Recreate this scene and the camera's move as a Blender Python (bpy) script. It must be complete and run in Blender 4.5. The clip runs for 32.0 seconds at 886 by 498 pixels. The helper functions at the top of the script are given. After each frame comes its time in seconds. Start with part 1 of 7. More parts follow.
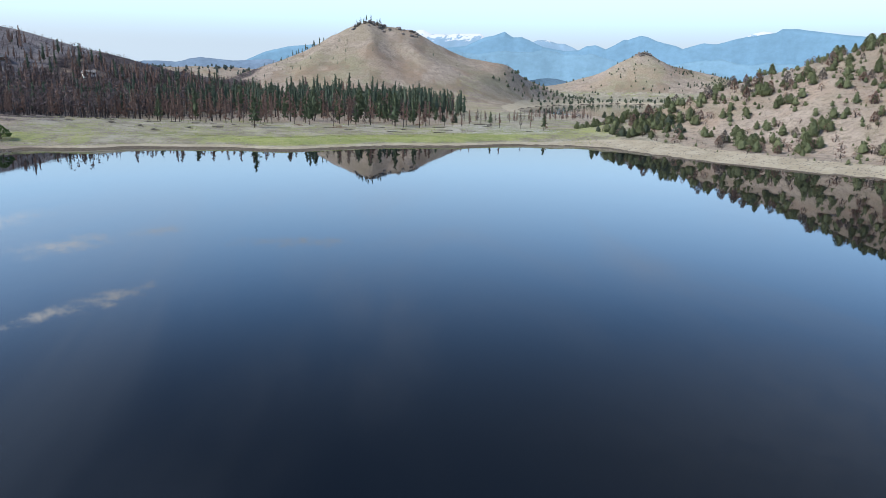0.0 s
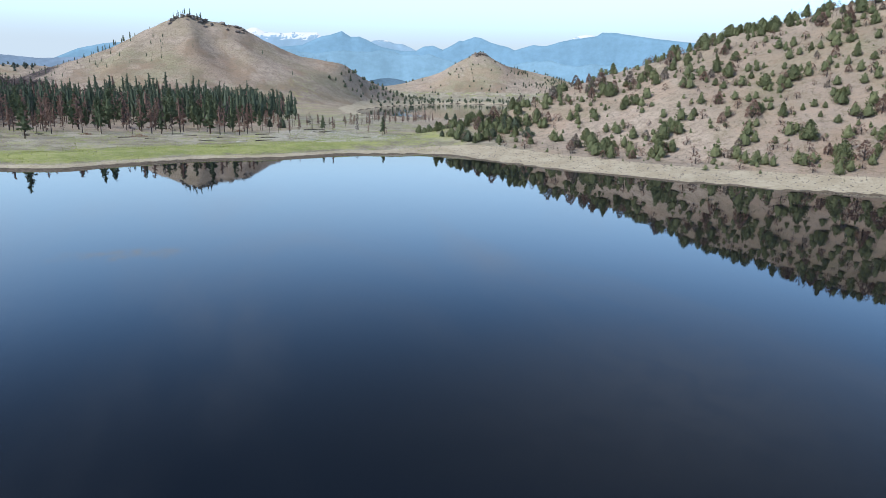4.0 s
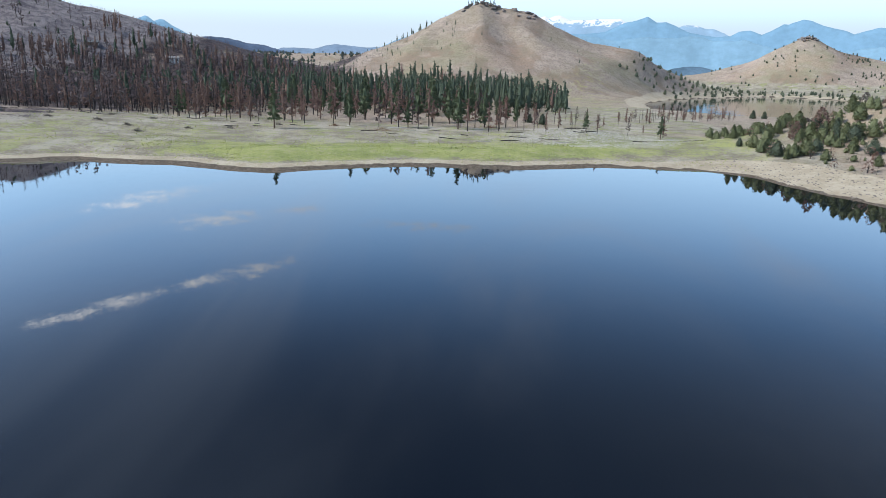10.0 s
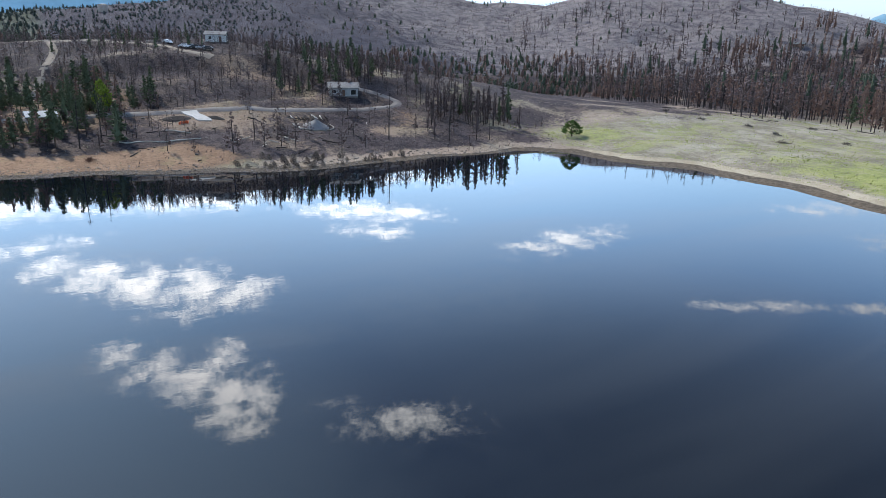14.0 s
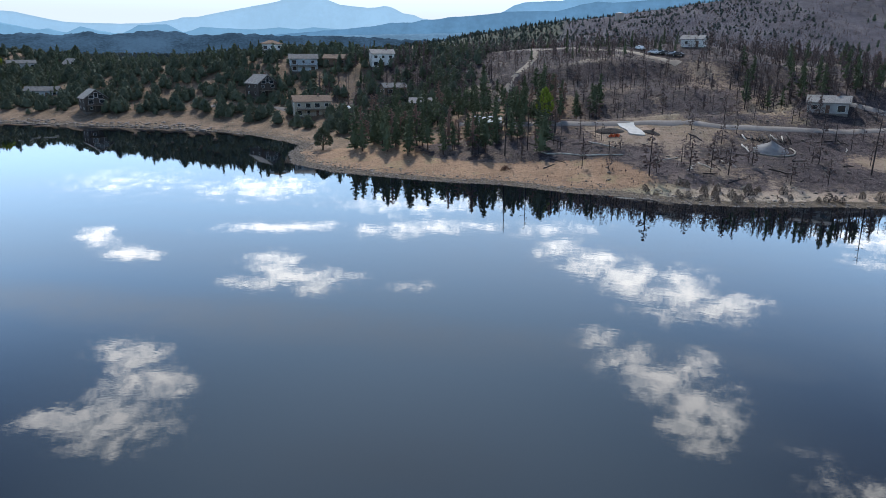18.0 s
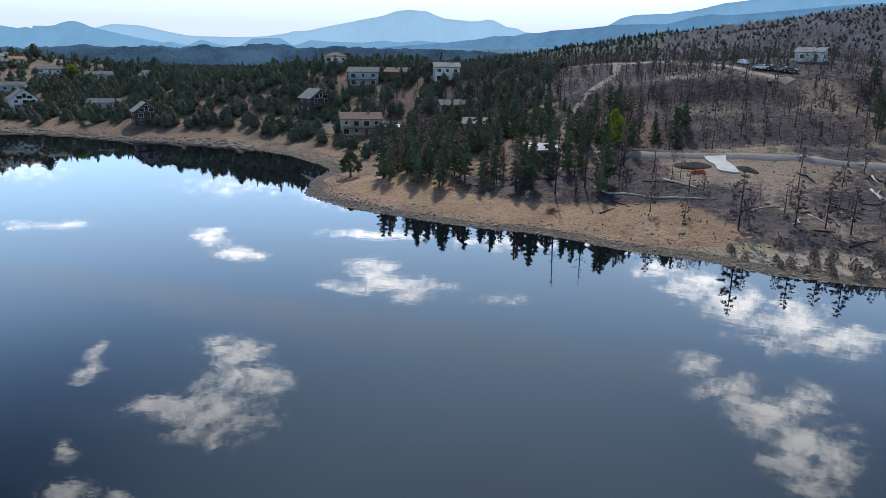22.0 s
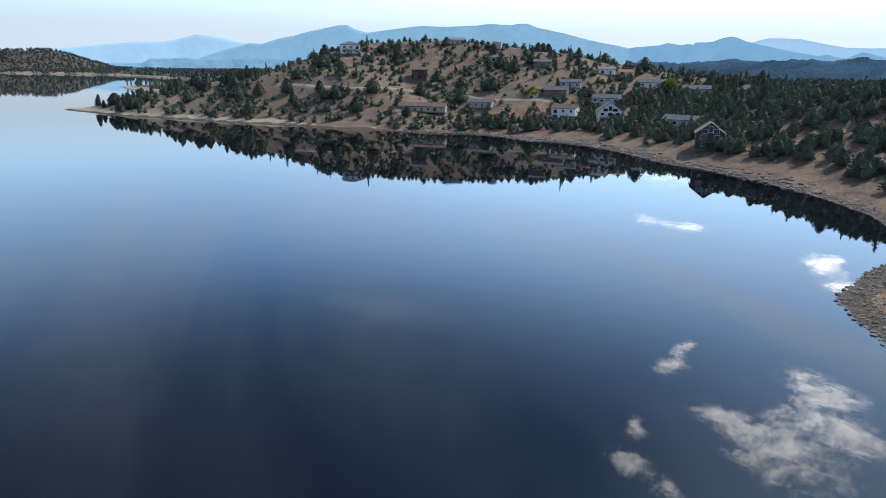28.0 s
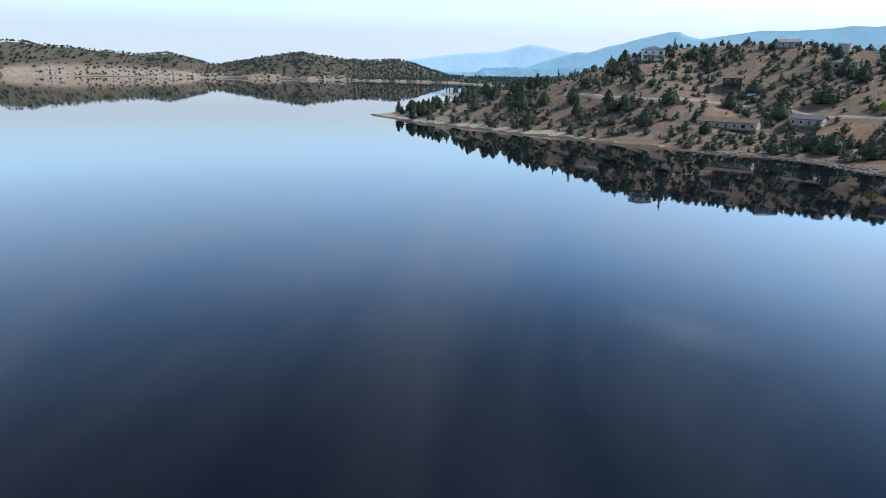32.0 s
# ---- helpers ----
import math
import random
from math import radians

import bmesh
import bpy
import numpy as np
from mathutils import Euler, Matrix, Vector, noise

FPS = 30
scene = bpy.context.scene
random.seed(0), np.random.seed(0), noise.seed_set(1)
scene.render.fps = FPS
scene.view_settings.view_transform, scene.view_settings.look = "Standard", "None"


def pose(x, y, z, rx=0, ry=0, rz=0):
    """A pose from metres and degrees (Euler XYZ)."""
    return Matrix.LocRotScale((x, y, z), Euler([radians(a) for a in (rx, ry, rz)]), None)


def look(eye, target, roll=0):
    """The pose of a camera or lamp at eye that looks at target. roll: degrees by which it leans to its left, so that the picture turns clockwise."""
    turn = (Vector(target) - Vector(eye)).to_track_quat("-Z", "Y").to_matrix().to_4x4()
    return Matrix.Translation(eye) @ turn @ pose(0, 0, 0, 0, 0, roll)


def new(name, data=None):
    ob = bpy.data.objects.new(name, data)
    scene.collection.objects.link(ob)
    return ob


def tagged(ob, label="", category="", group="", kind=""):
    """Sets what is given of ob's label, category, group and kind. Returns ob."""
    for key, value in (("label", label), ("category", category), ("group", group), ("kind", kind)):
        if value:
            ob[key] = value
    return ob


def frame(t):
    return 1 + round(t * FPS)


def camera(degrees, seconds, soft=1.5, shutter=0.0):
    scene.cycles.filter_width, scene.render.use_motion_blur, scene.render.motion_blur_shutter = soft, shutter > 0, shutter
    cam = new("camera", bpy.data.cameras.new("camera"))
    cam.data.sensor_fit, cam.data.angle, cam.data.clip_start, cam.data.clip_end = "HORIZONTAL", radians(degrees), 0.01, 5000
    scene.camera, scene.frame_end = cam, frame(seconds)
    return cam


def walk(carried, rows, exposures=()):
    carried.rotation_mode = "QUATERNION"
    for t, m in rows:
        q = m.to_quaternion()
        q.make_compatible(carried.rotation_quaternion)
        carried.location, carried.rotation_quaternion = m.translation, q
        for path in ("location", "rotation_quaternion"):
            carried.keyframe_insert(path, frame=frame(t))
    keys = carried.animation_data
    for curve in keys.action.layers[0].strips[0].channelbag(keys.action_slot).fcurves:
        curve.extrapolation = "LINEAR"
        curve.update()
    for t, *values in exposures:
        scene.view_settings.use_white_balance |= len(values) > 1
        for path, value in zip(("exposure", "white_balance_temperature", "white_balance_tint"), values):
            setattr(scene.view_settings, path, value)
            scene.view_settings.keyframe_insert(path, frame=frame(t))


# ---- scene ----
cam = camera(66.22, 32.0, 0.5)
PATH = [
    (0.0, look((-29.14, -83.79, 26.43), (-20.47, 12.98, 2.76), 0.97)),
    (0.5, look((-28.15, -79.07, 26.44), (-16.40, 17.37, 2.72), 0.99)),
    (1.0, look((-27.09, -74.27, 26.44), (-11.80, 21.68, 2.76), 0.97)),
    (1.5, look((-25.91, -69.51, 26.44), (-9.57, 26.27, 2.79), 0.97)),
    (2.0, look((-24.68, -64.74, 26.44), (-5.81, 30.58, 2.82), 0.94)),
    (2.5, look((-23.34, -59.96, 26.44), (-1.09, 34.65, 2.92), 0.93)),
    (3.0, look((-21.82, -55.14, 26.45), (2.61, 38.97, 3.08), 0.88)),
    (3.5, look((-20.04, -50.30, 26.48), (7.01, 43.11, 3.19), 0.87)),
    (5.5, look((-12.20, -31.18, 27.10), (24.31, 58.89, 3.55), 1.09)),
    (6.0, look((-10.41, -27.00, 27.16), (20.05, 65.21, 3.30), 1.15)),
    (6.5, look((-8.67, -23.11, 27.20), (10.40, 72.00, 2.89), 1.26)),
    (7.0, look((-6.76, -19.03, 27.25), (1.49, 77.49, 2.46), 1.39)),
    (7.5, look((-4.70, -14.52, 27.32), (-2.10, 82.25, 2.26), 1.40)),
    (8.0, look((-2.81, -9.71, 27.41), (-1.39, 87.06, 2.22), 1.42)),
    (8.5, look((-1.28, -4.87, 27.50), (0.04, 91.89, 2.27), 1.42)),
    (9.0, look((-0.00, 0.00, 27.60), (1.18, 96.74, 2.32), 1.39)),
    (9.5, look((1.10, 4.95, 27.62), (0.64, 101.68, 2.27), 1.32)),
    (10.0, look((2.50, 9.77, 27.63), (-7.55, 105.89, 1.94), 1.28)),
    (10.5, look((3.77, 14.48, 27.63), (-18.97, 108.32, 1.62), 1.34)),
    (11.0, look((4.82, 19.03, 27.63), (-30.46, 108.81, 1.25), 1.43)),
    (11.5, look((5.52, 23.47, 27.65), (-41.66, 107.54, 1.05), 1.43)),
    (12.0, look((5.65, 27.71, 27.68), (-52.35, 104.62, 0.84), 1.36)),
    (12.5, look((5.44, 31.79, 27.74), (-62.68, 99.80, 0.64), 1.25)),
    (13.0, look((5.06, 35.83, 27.83), (-71.29, 94.38, 0.57), 1.16)),
    (13.5, look((4.14, 39.67, 27.91), (-76.27, 92.48, 0.61), 1.18)),
    (15.5, look((-4.36, 53.72, 28.43), (-96.19, 81.94, 0.64), 1.04)),
    (16.0, look((-6.83, 57.07, 28.47), (-100.48, 78.40, 0.65), 1.00)),
    (16.5, look((-9.62, 60.17, 28.50), (-104.47, 75.31, 0.67), 0.87)),
    (17.0, look((-12.76, 63.03, 28.52), (-108.68, 68.19, 0.75), 0.77)),
    (17.5, look((-16.12, 65.69, 28.55), (-111.92, 58.20, 0.89), 0.61)),
    (18.0, look((-19.51, 68.16, 28.59), (-113.61, 48.70, 0.92), 0.48)),
    (18.5, look((-23.35, 70.19, 28.64), (-115.37, 42.44, 1.03), 0.51)),
    (19.0, look((-27.58, 71.68, 28.69), (-118.32, 39.96, 1.10), 0.52)),
    (19.5, look((-32.14, 72.81, 28.73), (-122.41, 39.66, 1.28), 0.48)),
    (20.0, look((-36.87, 73.71, 28.77), (-127.01, 40.07, 1.52), 0.53)),
    (20.5, look((-41.44, 74.18, 28.82), (-131.71, 40.69, 1.80), 0.59)),
    (21.0, look((-45.85, 74.29, 28.85), (-136.31, 41.05, 2.16), 0.66)),
    (21.5, look((-50.22, 74.30, 28.86), (-140.82, 41.16, 2.50), 0.73)),
    (22.0, look((-54.62, 74.17, 28.85), (-145.34, 41.14, 2.78), 0.82)),
    (22.5, look((-59.16, 73.67, 28.82), (-149.65, 39.83, 3.00), 0.85)),
    (23.0, look((-63.97, 73.15, 28.78), (-151.30, 31.78, 3.03), 0.81)),
    (23.5, look((-69.04, 72.70, 28.77), (-150.38, 20.54, 3.05), 0.83)),
    (24.0, look((-74.05, 72.27, 28.78), (-148.16, 10.25, 3.05), 0.84)),
    (24.5, look((-78.69, 71.37, 28.80), (-145.58, 1.65, 3.01), 0.84)),
    (26.5, look((-95.43, 64.24, 28.88), (-149.39, -15.92, 3.16), 1.04)),
    (27.0, look((-99.51, 61.73, 28.91), (-145.74, -23.14, 3.21), 1.02)),
    (27.5, look((-103.76, 58.92, 28.92), (-142.21, -29.74, 3.24), 1.05)),
    (28.0, look((-107.72, 55.58, 28.93), (-141.21, -35.11, 3.36), 1.05)),
    (28.5, look((-111.55, 51.96, 28.91), (-139.29, -40.67, 3.42), 1.00)),
    (29.0, look((-115.14, 48.10, 28.89), (-135.94, -46.36, 3.50), 0.98)),
    (29.5, look((-118.32, 43.83, 28.88), (-134.31, -51.61, 3.69), 0.99)),
    (30.0, look((-121.28, 39.26, 28.87), (-132.94, -56.85, 3.83), 1.07)),
    (30.5, look((-124.20, 34.68, 28.87), (-128.31, -62.05, 3.81), 1.10)),
    (31.0, look((-126.91, 30.11, 28.86), (-122.21, -66.57, 3.74), 1.08)),
    (31.5, look((-129.28, 25.59, 28.85), (-120.79, -70.83, 3.73), 1.06)),
    (32.0, look((-131.56, 21.09, 28.85), (-121.55, -75.16, 3.64), 1.06)),
]
walk(cam, PATH, ((0.0, 0.1), (9.0, 0.2), (11.0, 0.25), (13.0, 0.3), (16.0, 0.22), (18.0, 0.08), (20.0, 0.0), (24.0, 0.0), (28.0, 0.1), (32.0, 0.2)))


# ---- world: sky with thin cirrus and fair-weather clouds, one sun ----
SUN_YAW, SUN_UP = 105.0, 43.0
sa, se = radians(SUN_YAW), radians(SUN_UP)
SUN_WAY = Vector((-math.sin(sa) * math.cos(se), math.cos(sa) * math.cos(se), math.sin(se)))
world = bpy.data.worlds.new("sky")
scene.world = world
world.use_nodes = True


def tree_of(owner):
    nt = owner.node_tree
    nt.nodes.clear()
    return nt


class Graph:
    """Short hand for node trees."""

    def __init__(self, nt):
        self.nt = nt


    def put(self, socket, value):
        if isinstance(value, bpy.types.NodeSocket):
            self.nt.links.new(value, socket)
        else:
            socket.default_value = value

    def math(self, op, a, b=0.0, c=0.0, clamp=False):
        n = self.nt.nodes.new("ShaderNodeMath")
        n.operation, n.use_clamp = op, clamp
        for s, v in zip(n.inputs, (a, b, c)):
            self.put(s, v)
        return n.outputs[0]

    def vec(self, op, a, b=(0, 0, 0)):
        n = self.nt.nodes.new("ShaderNodeVectorMath")
        n.operation = op
        self.put(n.inputs[0], a)
        self.put(n.inputs[1], b)
        return n.outputs["Value"] if op in ("LENGTH", "DOT_PRODUCT") else n.outputs[0]

    def noise(self, vector, scale, detail=4.0, rough=0.55, distortion=0.0):
        n = self.nt.nodes.new("ShaderNodeTexNoise")
        if vector is not None:
            self.put(n.inputs["Vector"], vector)
        n.inputs["Scale"].default_value = scale
        n.inputs["Detail"].default_value = detail
        n.inputs["Roughness"].default_value = rough
        n.inputs["Distortion"].default_value = distortion
        return n.outputs["Fac"]

    def span(self, value, lo, hi, a=0.0, b=1.0, smooth=True):
        n = self.nt.nodes.new("ShaderNodeMapRange")
        n.interpolation_type = "SMOOTHSTEP" if smooth else "LINEAR"
        for s, v in zip(n.inputs, (value, lo, hi, a, b)):
            self.put(s, v)
        return n.outputs[0]

    def mix(self, fac, a, b):
        n = self.nt.nodes.new("ShaderNodeMix")
        n.data_type = "RGBA"
        self.put(n.inputs[0], fac)
        self.put(n.inputs[6], a)
        self.put(n.inputs[7], b)
        return n.outputs[2]

    def mapping(self, vector, scale=(1, 1, 1), rot=0.0, loc=(0, 0, 0)):
        n = self.nt.nodes.new("ShaderNodeMapping")
        self.put(n.inputs[0], vector)
        n.inputs[1].default_value = loc
        n.inputs[2].default_value = (0, 0, rot)
        n.inputs[3].default_value = scale
        return n.outputs[0]


def build_sky():
    g = Graph(tree_of(world))
    nt = g.nt
    sky = nt.nodes.new("ShaderNodeTexSky")
    sky.sky_type, sky.sun_disc = "NISHITA", False
    sky.sun_elevation, sky.sun_rotation = radians(SUN_UP), radians(360 - SUN_YAW)
    sky.air_density, sky.dust_density, sky.ozone_density, sky.altitude = 1.0, .5, 1.5, 900
    ray = nt.nodes.new("ShaderNodeTexCoord").outputs["Generated"]
    split = nt.nodes.new("ShaderNodeSeparateXYZ")
    g.put(split.inputs[0], ray)
    up = g.math("MAXIMUM", split.outputs[2], 0.02)
    flat = nt.nodes.new("ShaderNodeCombineXYZ")
    g.put(flat.inputs[0], g.math("DIVIDE", split.outputs[0], up))
    g.put(flat.inputs[1], g.math("DIVIDE", split.outputs[1], up))
    p = flat.outputs[0]
    # the clouds' plan, by x and y over height: middle, half length, half width, heading, how thick
    heaped = (
        (-1.86, -1.46, 0.18, 0.11, 46, 1), (-1.69, -1.31, 0.17, 0.13, 71, 1), (-1.46, -1.37, 0.17, 0.09, 103, 0.95), 
        (-1.48, -1.18, 0.16, 0.12, 81, 1), (-1.37, -1.21, 0.12, 0.07, 98, 0.9), (-1.45, -1.49, 0.09, 0.06, 84, 0.8), 
        (-1.14, -1.46, 0.10, 0.04, 53, 0.8), (-1.05, -1.30, 0.10, 0.06, 91, 0.9), (-1.07, -1.21, 0.06, 0.04, 76, 0.8), 
        (-1.67, -1.92, 0.16, 0.04, 48, 0.75), (-1.53, -1.83, 0.07, 0.04, 58, 0.7))
    small = (
        (-3.21, -2.64, 0.26, 0.10, 41, 1), (-2.96, -2.31, 0.19, 0.11, 43, 1), (-2.96, -2.18, 0.12, 0.08, 45, 0.85), 
        (-2.97, -1.49, 0.22, 0.15, 30, 1), (-2.77, -1.27, 0.24, 0.17, 110, 1), (-2.65, -1.14, 0.13, 0.10, 110, 0.9), 
        (-2.66, -1.51, 0.09, 0.07, 46, 0.9), (-2.86, -1.02, 0.09, 0.07, 116, 0.8), (-2.78, -0.72, 0.15, 0.07, 114, 0.6), 
        (-3.63, -1.74, 0.39, 0.13, 112, 0.95), (-3.85, -0.85, 0.47, 0.19, 114, 0.85), (-2.98, -3.83, 0.20, 0.11, 72, 0.8), 
        (-3.11, -3.64, 0.17, 0.09, 61, 0.85))
    band = (
        (-3.56, -0.09, 0.21, 0.15, 155, 0.9), (-3.32, 0.07, 0.29, 0.15, 172, 1), (-3.13, 0.24, 0.30, 0.13, 170, 1), 
        (-2.98, 0.43, 0.35, 0.17, 164, 1), (-2.79, 0.61, 0.24, 0.14, 146, 0.9), (-2.38, 0.12, 0.13, 0.09, 134, 0.8), 
        (-2.22, 0.17, 0.15, 0.09, 154, 0.9), (-2.06, 0.28, 0.20, 0.09, 167, 1), (-2.16, 0.35, 0.16, 0.09, 159, 0.9), 
        (-1.92, 0.37, 0.20, 0.10, 159, 0.95), (-1.87, 0.45, 0.14, 0.07, 155, 0.9), (-1.70, 0.37, 0.12, 0.07, 139, 0.85))
    hazy = (
        (-4.70, -6.02, 1.10, 0.41, 56, 0.55), (-4.73, -3.57, 0.72, 0.56, 62, 0.5), (-4.75, -2.42, 0.55, 0.52, 73, 0.7), 
        (-3.98, -0.11, 0.31, 0.19, 127, 0.7), (-4.92, .87, .9, .5, 80, .72), (-5.1, -.25, .9, .55, 92, .72), (-4.5, -1.1, .7, .4, 103, .66), (-5.6, 2.4, .9, .5, 66, .62))
    streaks = (
        (-2.27, -1.6, 2.6, .19, 90, 1.0), (-2.05, -3.6, 1.6, .5, 98, .5), (-2.95, -2.2, 2.0, .3, 99, .4), (-1.44, -0.43, 0.5, 0.14, 100, 0.6),
        (-1.3, .3, 1.6, .5, 92, .35), (-0.72, -2.7, 0.34, 0.2, 128, 0.5), (.46, -4.0, 2.2, .22, 90, .55), (.95, -3.5, 1.1, .5, 70, .4),
        (2.2, -3.6, 1.6, .5, 60, .45), (-1.0, -4.6, 1.4, .7, 90, .45), (-3.5, .1, 1.5, .8, 94, .6), (-2.5, 1.4, 1.2, .7, 70, .4), (1.5, 1.75, 1.0, .7, 40, .4))
    north = (
        (-3.05, -3.72, .3, .1, 105, .5), (-1.54, .79, .22, .12, 60, .8), (-1.68, 2.55, .34, .09, 58, .8), (-1.36, 3.05, .36, .1, 58, .85), 
        (-2.92, 2.5, .46, .2, 104, .8), (-1.92, 4.25, .34, .24, 60, .8), (-1.5, 4.65, .2, .16, 70, .75), (-.6, 4.3, .4, .16, 0, .7), 
        (-2.75, 4.85, .6, .22, 75, .75), (-4.07, 1.73, .5, .3, 45, .9), (-3.56, 1.57, .3, .16, 40, .8), (-5.9, 1.9, 1.6, .6, 45, .8))
    warp = g.vec("SCALE", g.vec("SUBTRACT", nt_noise_color(g, p, 3.0), (.5, .5, .5)))
    warp.node.inputs["Scale"].default_value = .2
    q = g.vec("ADD", p, warp)
    field = None
    for x, y, a, b, turn, thick in heaped + small + band + hazy + north:
        m = nt.nodes.new("ShaderNodeMapping")
        m.vector_type = "TEXTURE"
        g.put(m.inputs[0], q)
        m.inputs[1].default_value = (x, y, 0)
        m.inputs[2].default_value = (0, 0, radians(turn))
        m.inputs[3].default_value = (a * 1.85, b * 1.85, 1)
        blob = g.span(g.vec("LENGTH", m.outputs[0]), 1.0, 0.0, 0.0, thick)
        field = blob if field is None else g.math("MAXIMUM", field, blob)
    grain = g.noise(p, 7.0, 10.0, .68, .5)
    dense = g.span(g.math("ADD", field, g.math("ADD", g.math("MULTIPLY", g.math("SUBTRACT", grain, .5), 2.9), g.math("MULTIPLY", g.math("SUBTRACT", g.noise(p, 30.0, 7.0, .75, 1.6), .5), 1.7))), .30, 1.25)
    dense = g.math("MULTIPLY", dense, g.span(field, .02, .45))
    # cirrus: long faint streaks
    streak = g.noise(g.mapping(p, (.8, .2, 1)), 1.0, 5.0, .55, .8)
    veil = g.math("MULTIPLY", g.span(streak, .40, .74), g.math("MULTIPLY", g.span(split.outputs[2], .08, .24, 0, .34), g.span(split.outputs[2], .92, .62)))
    for x, y, a, b, turn, thick in streaks:
        m = nt.nodes.new("ShaderNodeMapping")
        m.vector_type = "TEXTURE"
        g.put(m.inputs[0], q)
        m.inputs[1].default_value = (x, y, 0)
        m.inputs[2].default_value = (0, 0, radians(turn))
        m.inputs[3].default_value = (a * 1.5, b * 1.7, 1)
        veil = g.math("MAXIMUM", veil, g.math("MULTIPLY", g.span(g.vec("LENGTH", m.outputs[0]), 1.0, 0.0, 0.0, thick * .75), g.span(grain, .3, .6, .6, 1.0)))
    # brighter haze low down, most of all under the sun
    toward = g.vec("DOT_PRODUCT", ray, tuple(SUN_WAY))
    sunny = g.span(toward, -.1, .95)
    el = split.outputs[2]
    deep = g.vec("MULTIPLY", sky.outputs[0], g.mix(g.span(el, .52, .16), g.mix(sunny, (1.10, .98, .90, 1), (.66, .86, 1.12, 1)), (1.6, 2.2, 2.65, 1)))
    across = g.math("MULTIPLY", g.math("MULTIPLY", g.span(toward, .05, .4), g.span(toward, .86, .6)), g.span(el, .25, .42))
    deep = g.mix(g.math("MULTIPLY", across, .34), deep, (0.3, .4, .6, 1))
    rim = g.mix(sunny, (4.15, 5.05, 6.0, 1), (5.7, 6.5, 7.35, 1))
    glow = (5.7, 7.6, 9.6, 1)
    c = g.mix(g.math("MULTIPLY", g.span(el, .34, .1), .65), deep, glow)
    c = g.mix(g.span(toward, .79, 1.0, 0, .9), c, (8.5, 12.8, 18.5, 1))
    under = g.span(g.math("SUBTRACT", toward, g.math("MULTIPLY", el, math.sin(se))), .20, .60)
    c = g.mix(g.math("MULTIPLY", g.math("MULTIPLY", under, g.span(el, .54, .12)), .68), c, (9.6, 14.6, 21.0, 1))
    c = g.mix(g.span(el, .135, .045), c, rim)
    c = g.mix(g.span(toward, .93, 1.0, 0, .5), c, (10, 14, 20, 1))
    c = g.mix(veil, c, g.mix(sunny, (6.0, 6.8, 8.3, 1), (9.0, 11.6, 15.5, 1)))
    c = g.mix(g.math("MULTIPLY", dense, .9), c, g.mix(g.span(toward, .1, .95), (6, 6.6, 7.4, 1), (42, 42, 42, 1)))
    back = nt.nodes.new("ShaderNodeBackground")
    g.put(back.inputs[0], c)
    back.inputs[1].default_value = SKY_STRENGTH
    out = nt.nodes.new("ShaderNodeOutputWorld")
    nt.links.new(back.outputs[0], out.inputs[0])


def nt_noise_color(g, vector, scale):
    n = g.nt.nodes.new("ShaderNodeTexNoise")
    g.put(n.inputs["Vector"], vector)
    n.inputs["Scale"].default_value = scale
    n.inputs["Detail"].default_value = 5.0
    return n.outputs["Color"]


SKY_STRENGTH = 0.14
build_sky()

sun_data = bpy.data.lights.new("sun", "SUN")
sun_data.energy, sun_data.angle, sun_data.color = 4.0, radians(0.53), (1.0, 0.94, 0.85)
sun = new("sun", sun_data)
sun.matrix_world = Matrix.Translation((0, 0, 400)) @ SUN_WAY.to_track_quat("Z", "Y").to_matrix().to_4x4()


# ---- materials ----
def material(name, rough=0.8, metal=0.0, spec=0.3):
    m = bpy.data.materials.new(name)
    m.use_nodes = True
    g = Graph(tree_of(m))
    bsdf = g.nt.nodes.new("ShaderNodeBsdfPrincipled")
    bsdf.inputs["Roughness"].default_value = rough
    bsdf.inputs["Metallic"].default_value = metal
    bsdf.inputs["Specular IOR Level"].default_value = spec
    out = g.nt.nodes.new("ShaderNodeOutputMaterial")
    g.nt.links.new(bsdf.outputs[0], out.inputs[0])
    return m, g, bsdf


def place_of(g):
    return g.nt.nodes.new("ShaderNodeNewGeometry").outputs["Position"]


def local_of(g):
    return g.nt.nodes.new("ShaderNodeTexCoord").outputs["Object"]


def rgb(r, g_, b):
    return (r, g_, b, 1)


def bump(g, bsdf, height, strength, distance):
    n = g.nt.nodes.new("ShaderNodeBump")
    n.inputs["Strength"].default_value = strength
    n.inputs["Distance"].default_value = distance
    g.put(n.inputs["Height"], height)
    g.nt.links.new(n.outputs[0], bsdf.inputs["Normal"])


def grained(name, a, b, scale=3.0, rough=0.8, metal=0.0, relief=0.0, spec=0.3, vary=0.0, fine=None):
    """Two tones by noise at two scales, with relief; vary: spread of brightness from object to object."""
    m, g, bsdf = material(name, rough, metal, spec)
    p = local_of(g)
    n1 = g.noise(p, scale, 4.0)
    n2 = g.noise(p, fine or scale * 7, 3.0)
    f = g.span(g.math("ADD", g.math("MULTIPLY", n1, .65), g.math("MULTIPLY", n2, .35)), .32, .68)
    c = g.mix(f, rgb(*a), rgb(*b))
    if vary:
        rnd = g.nt.nodes.new("ShaderNodeObjectInfo").outputs["Random"]
        c = g.mix(g.span(rnd, 0, 1, 0, vary, False), c, rgb(*[v * .45 for v in a]))
    g.put(bsdf.inputs["Base Color"], c)
    if relief:
        bump(g, bsdf, n2, .6, relief)
    return m


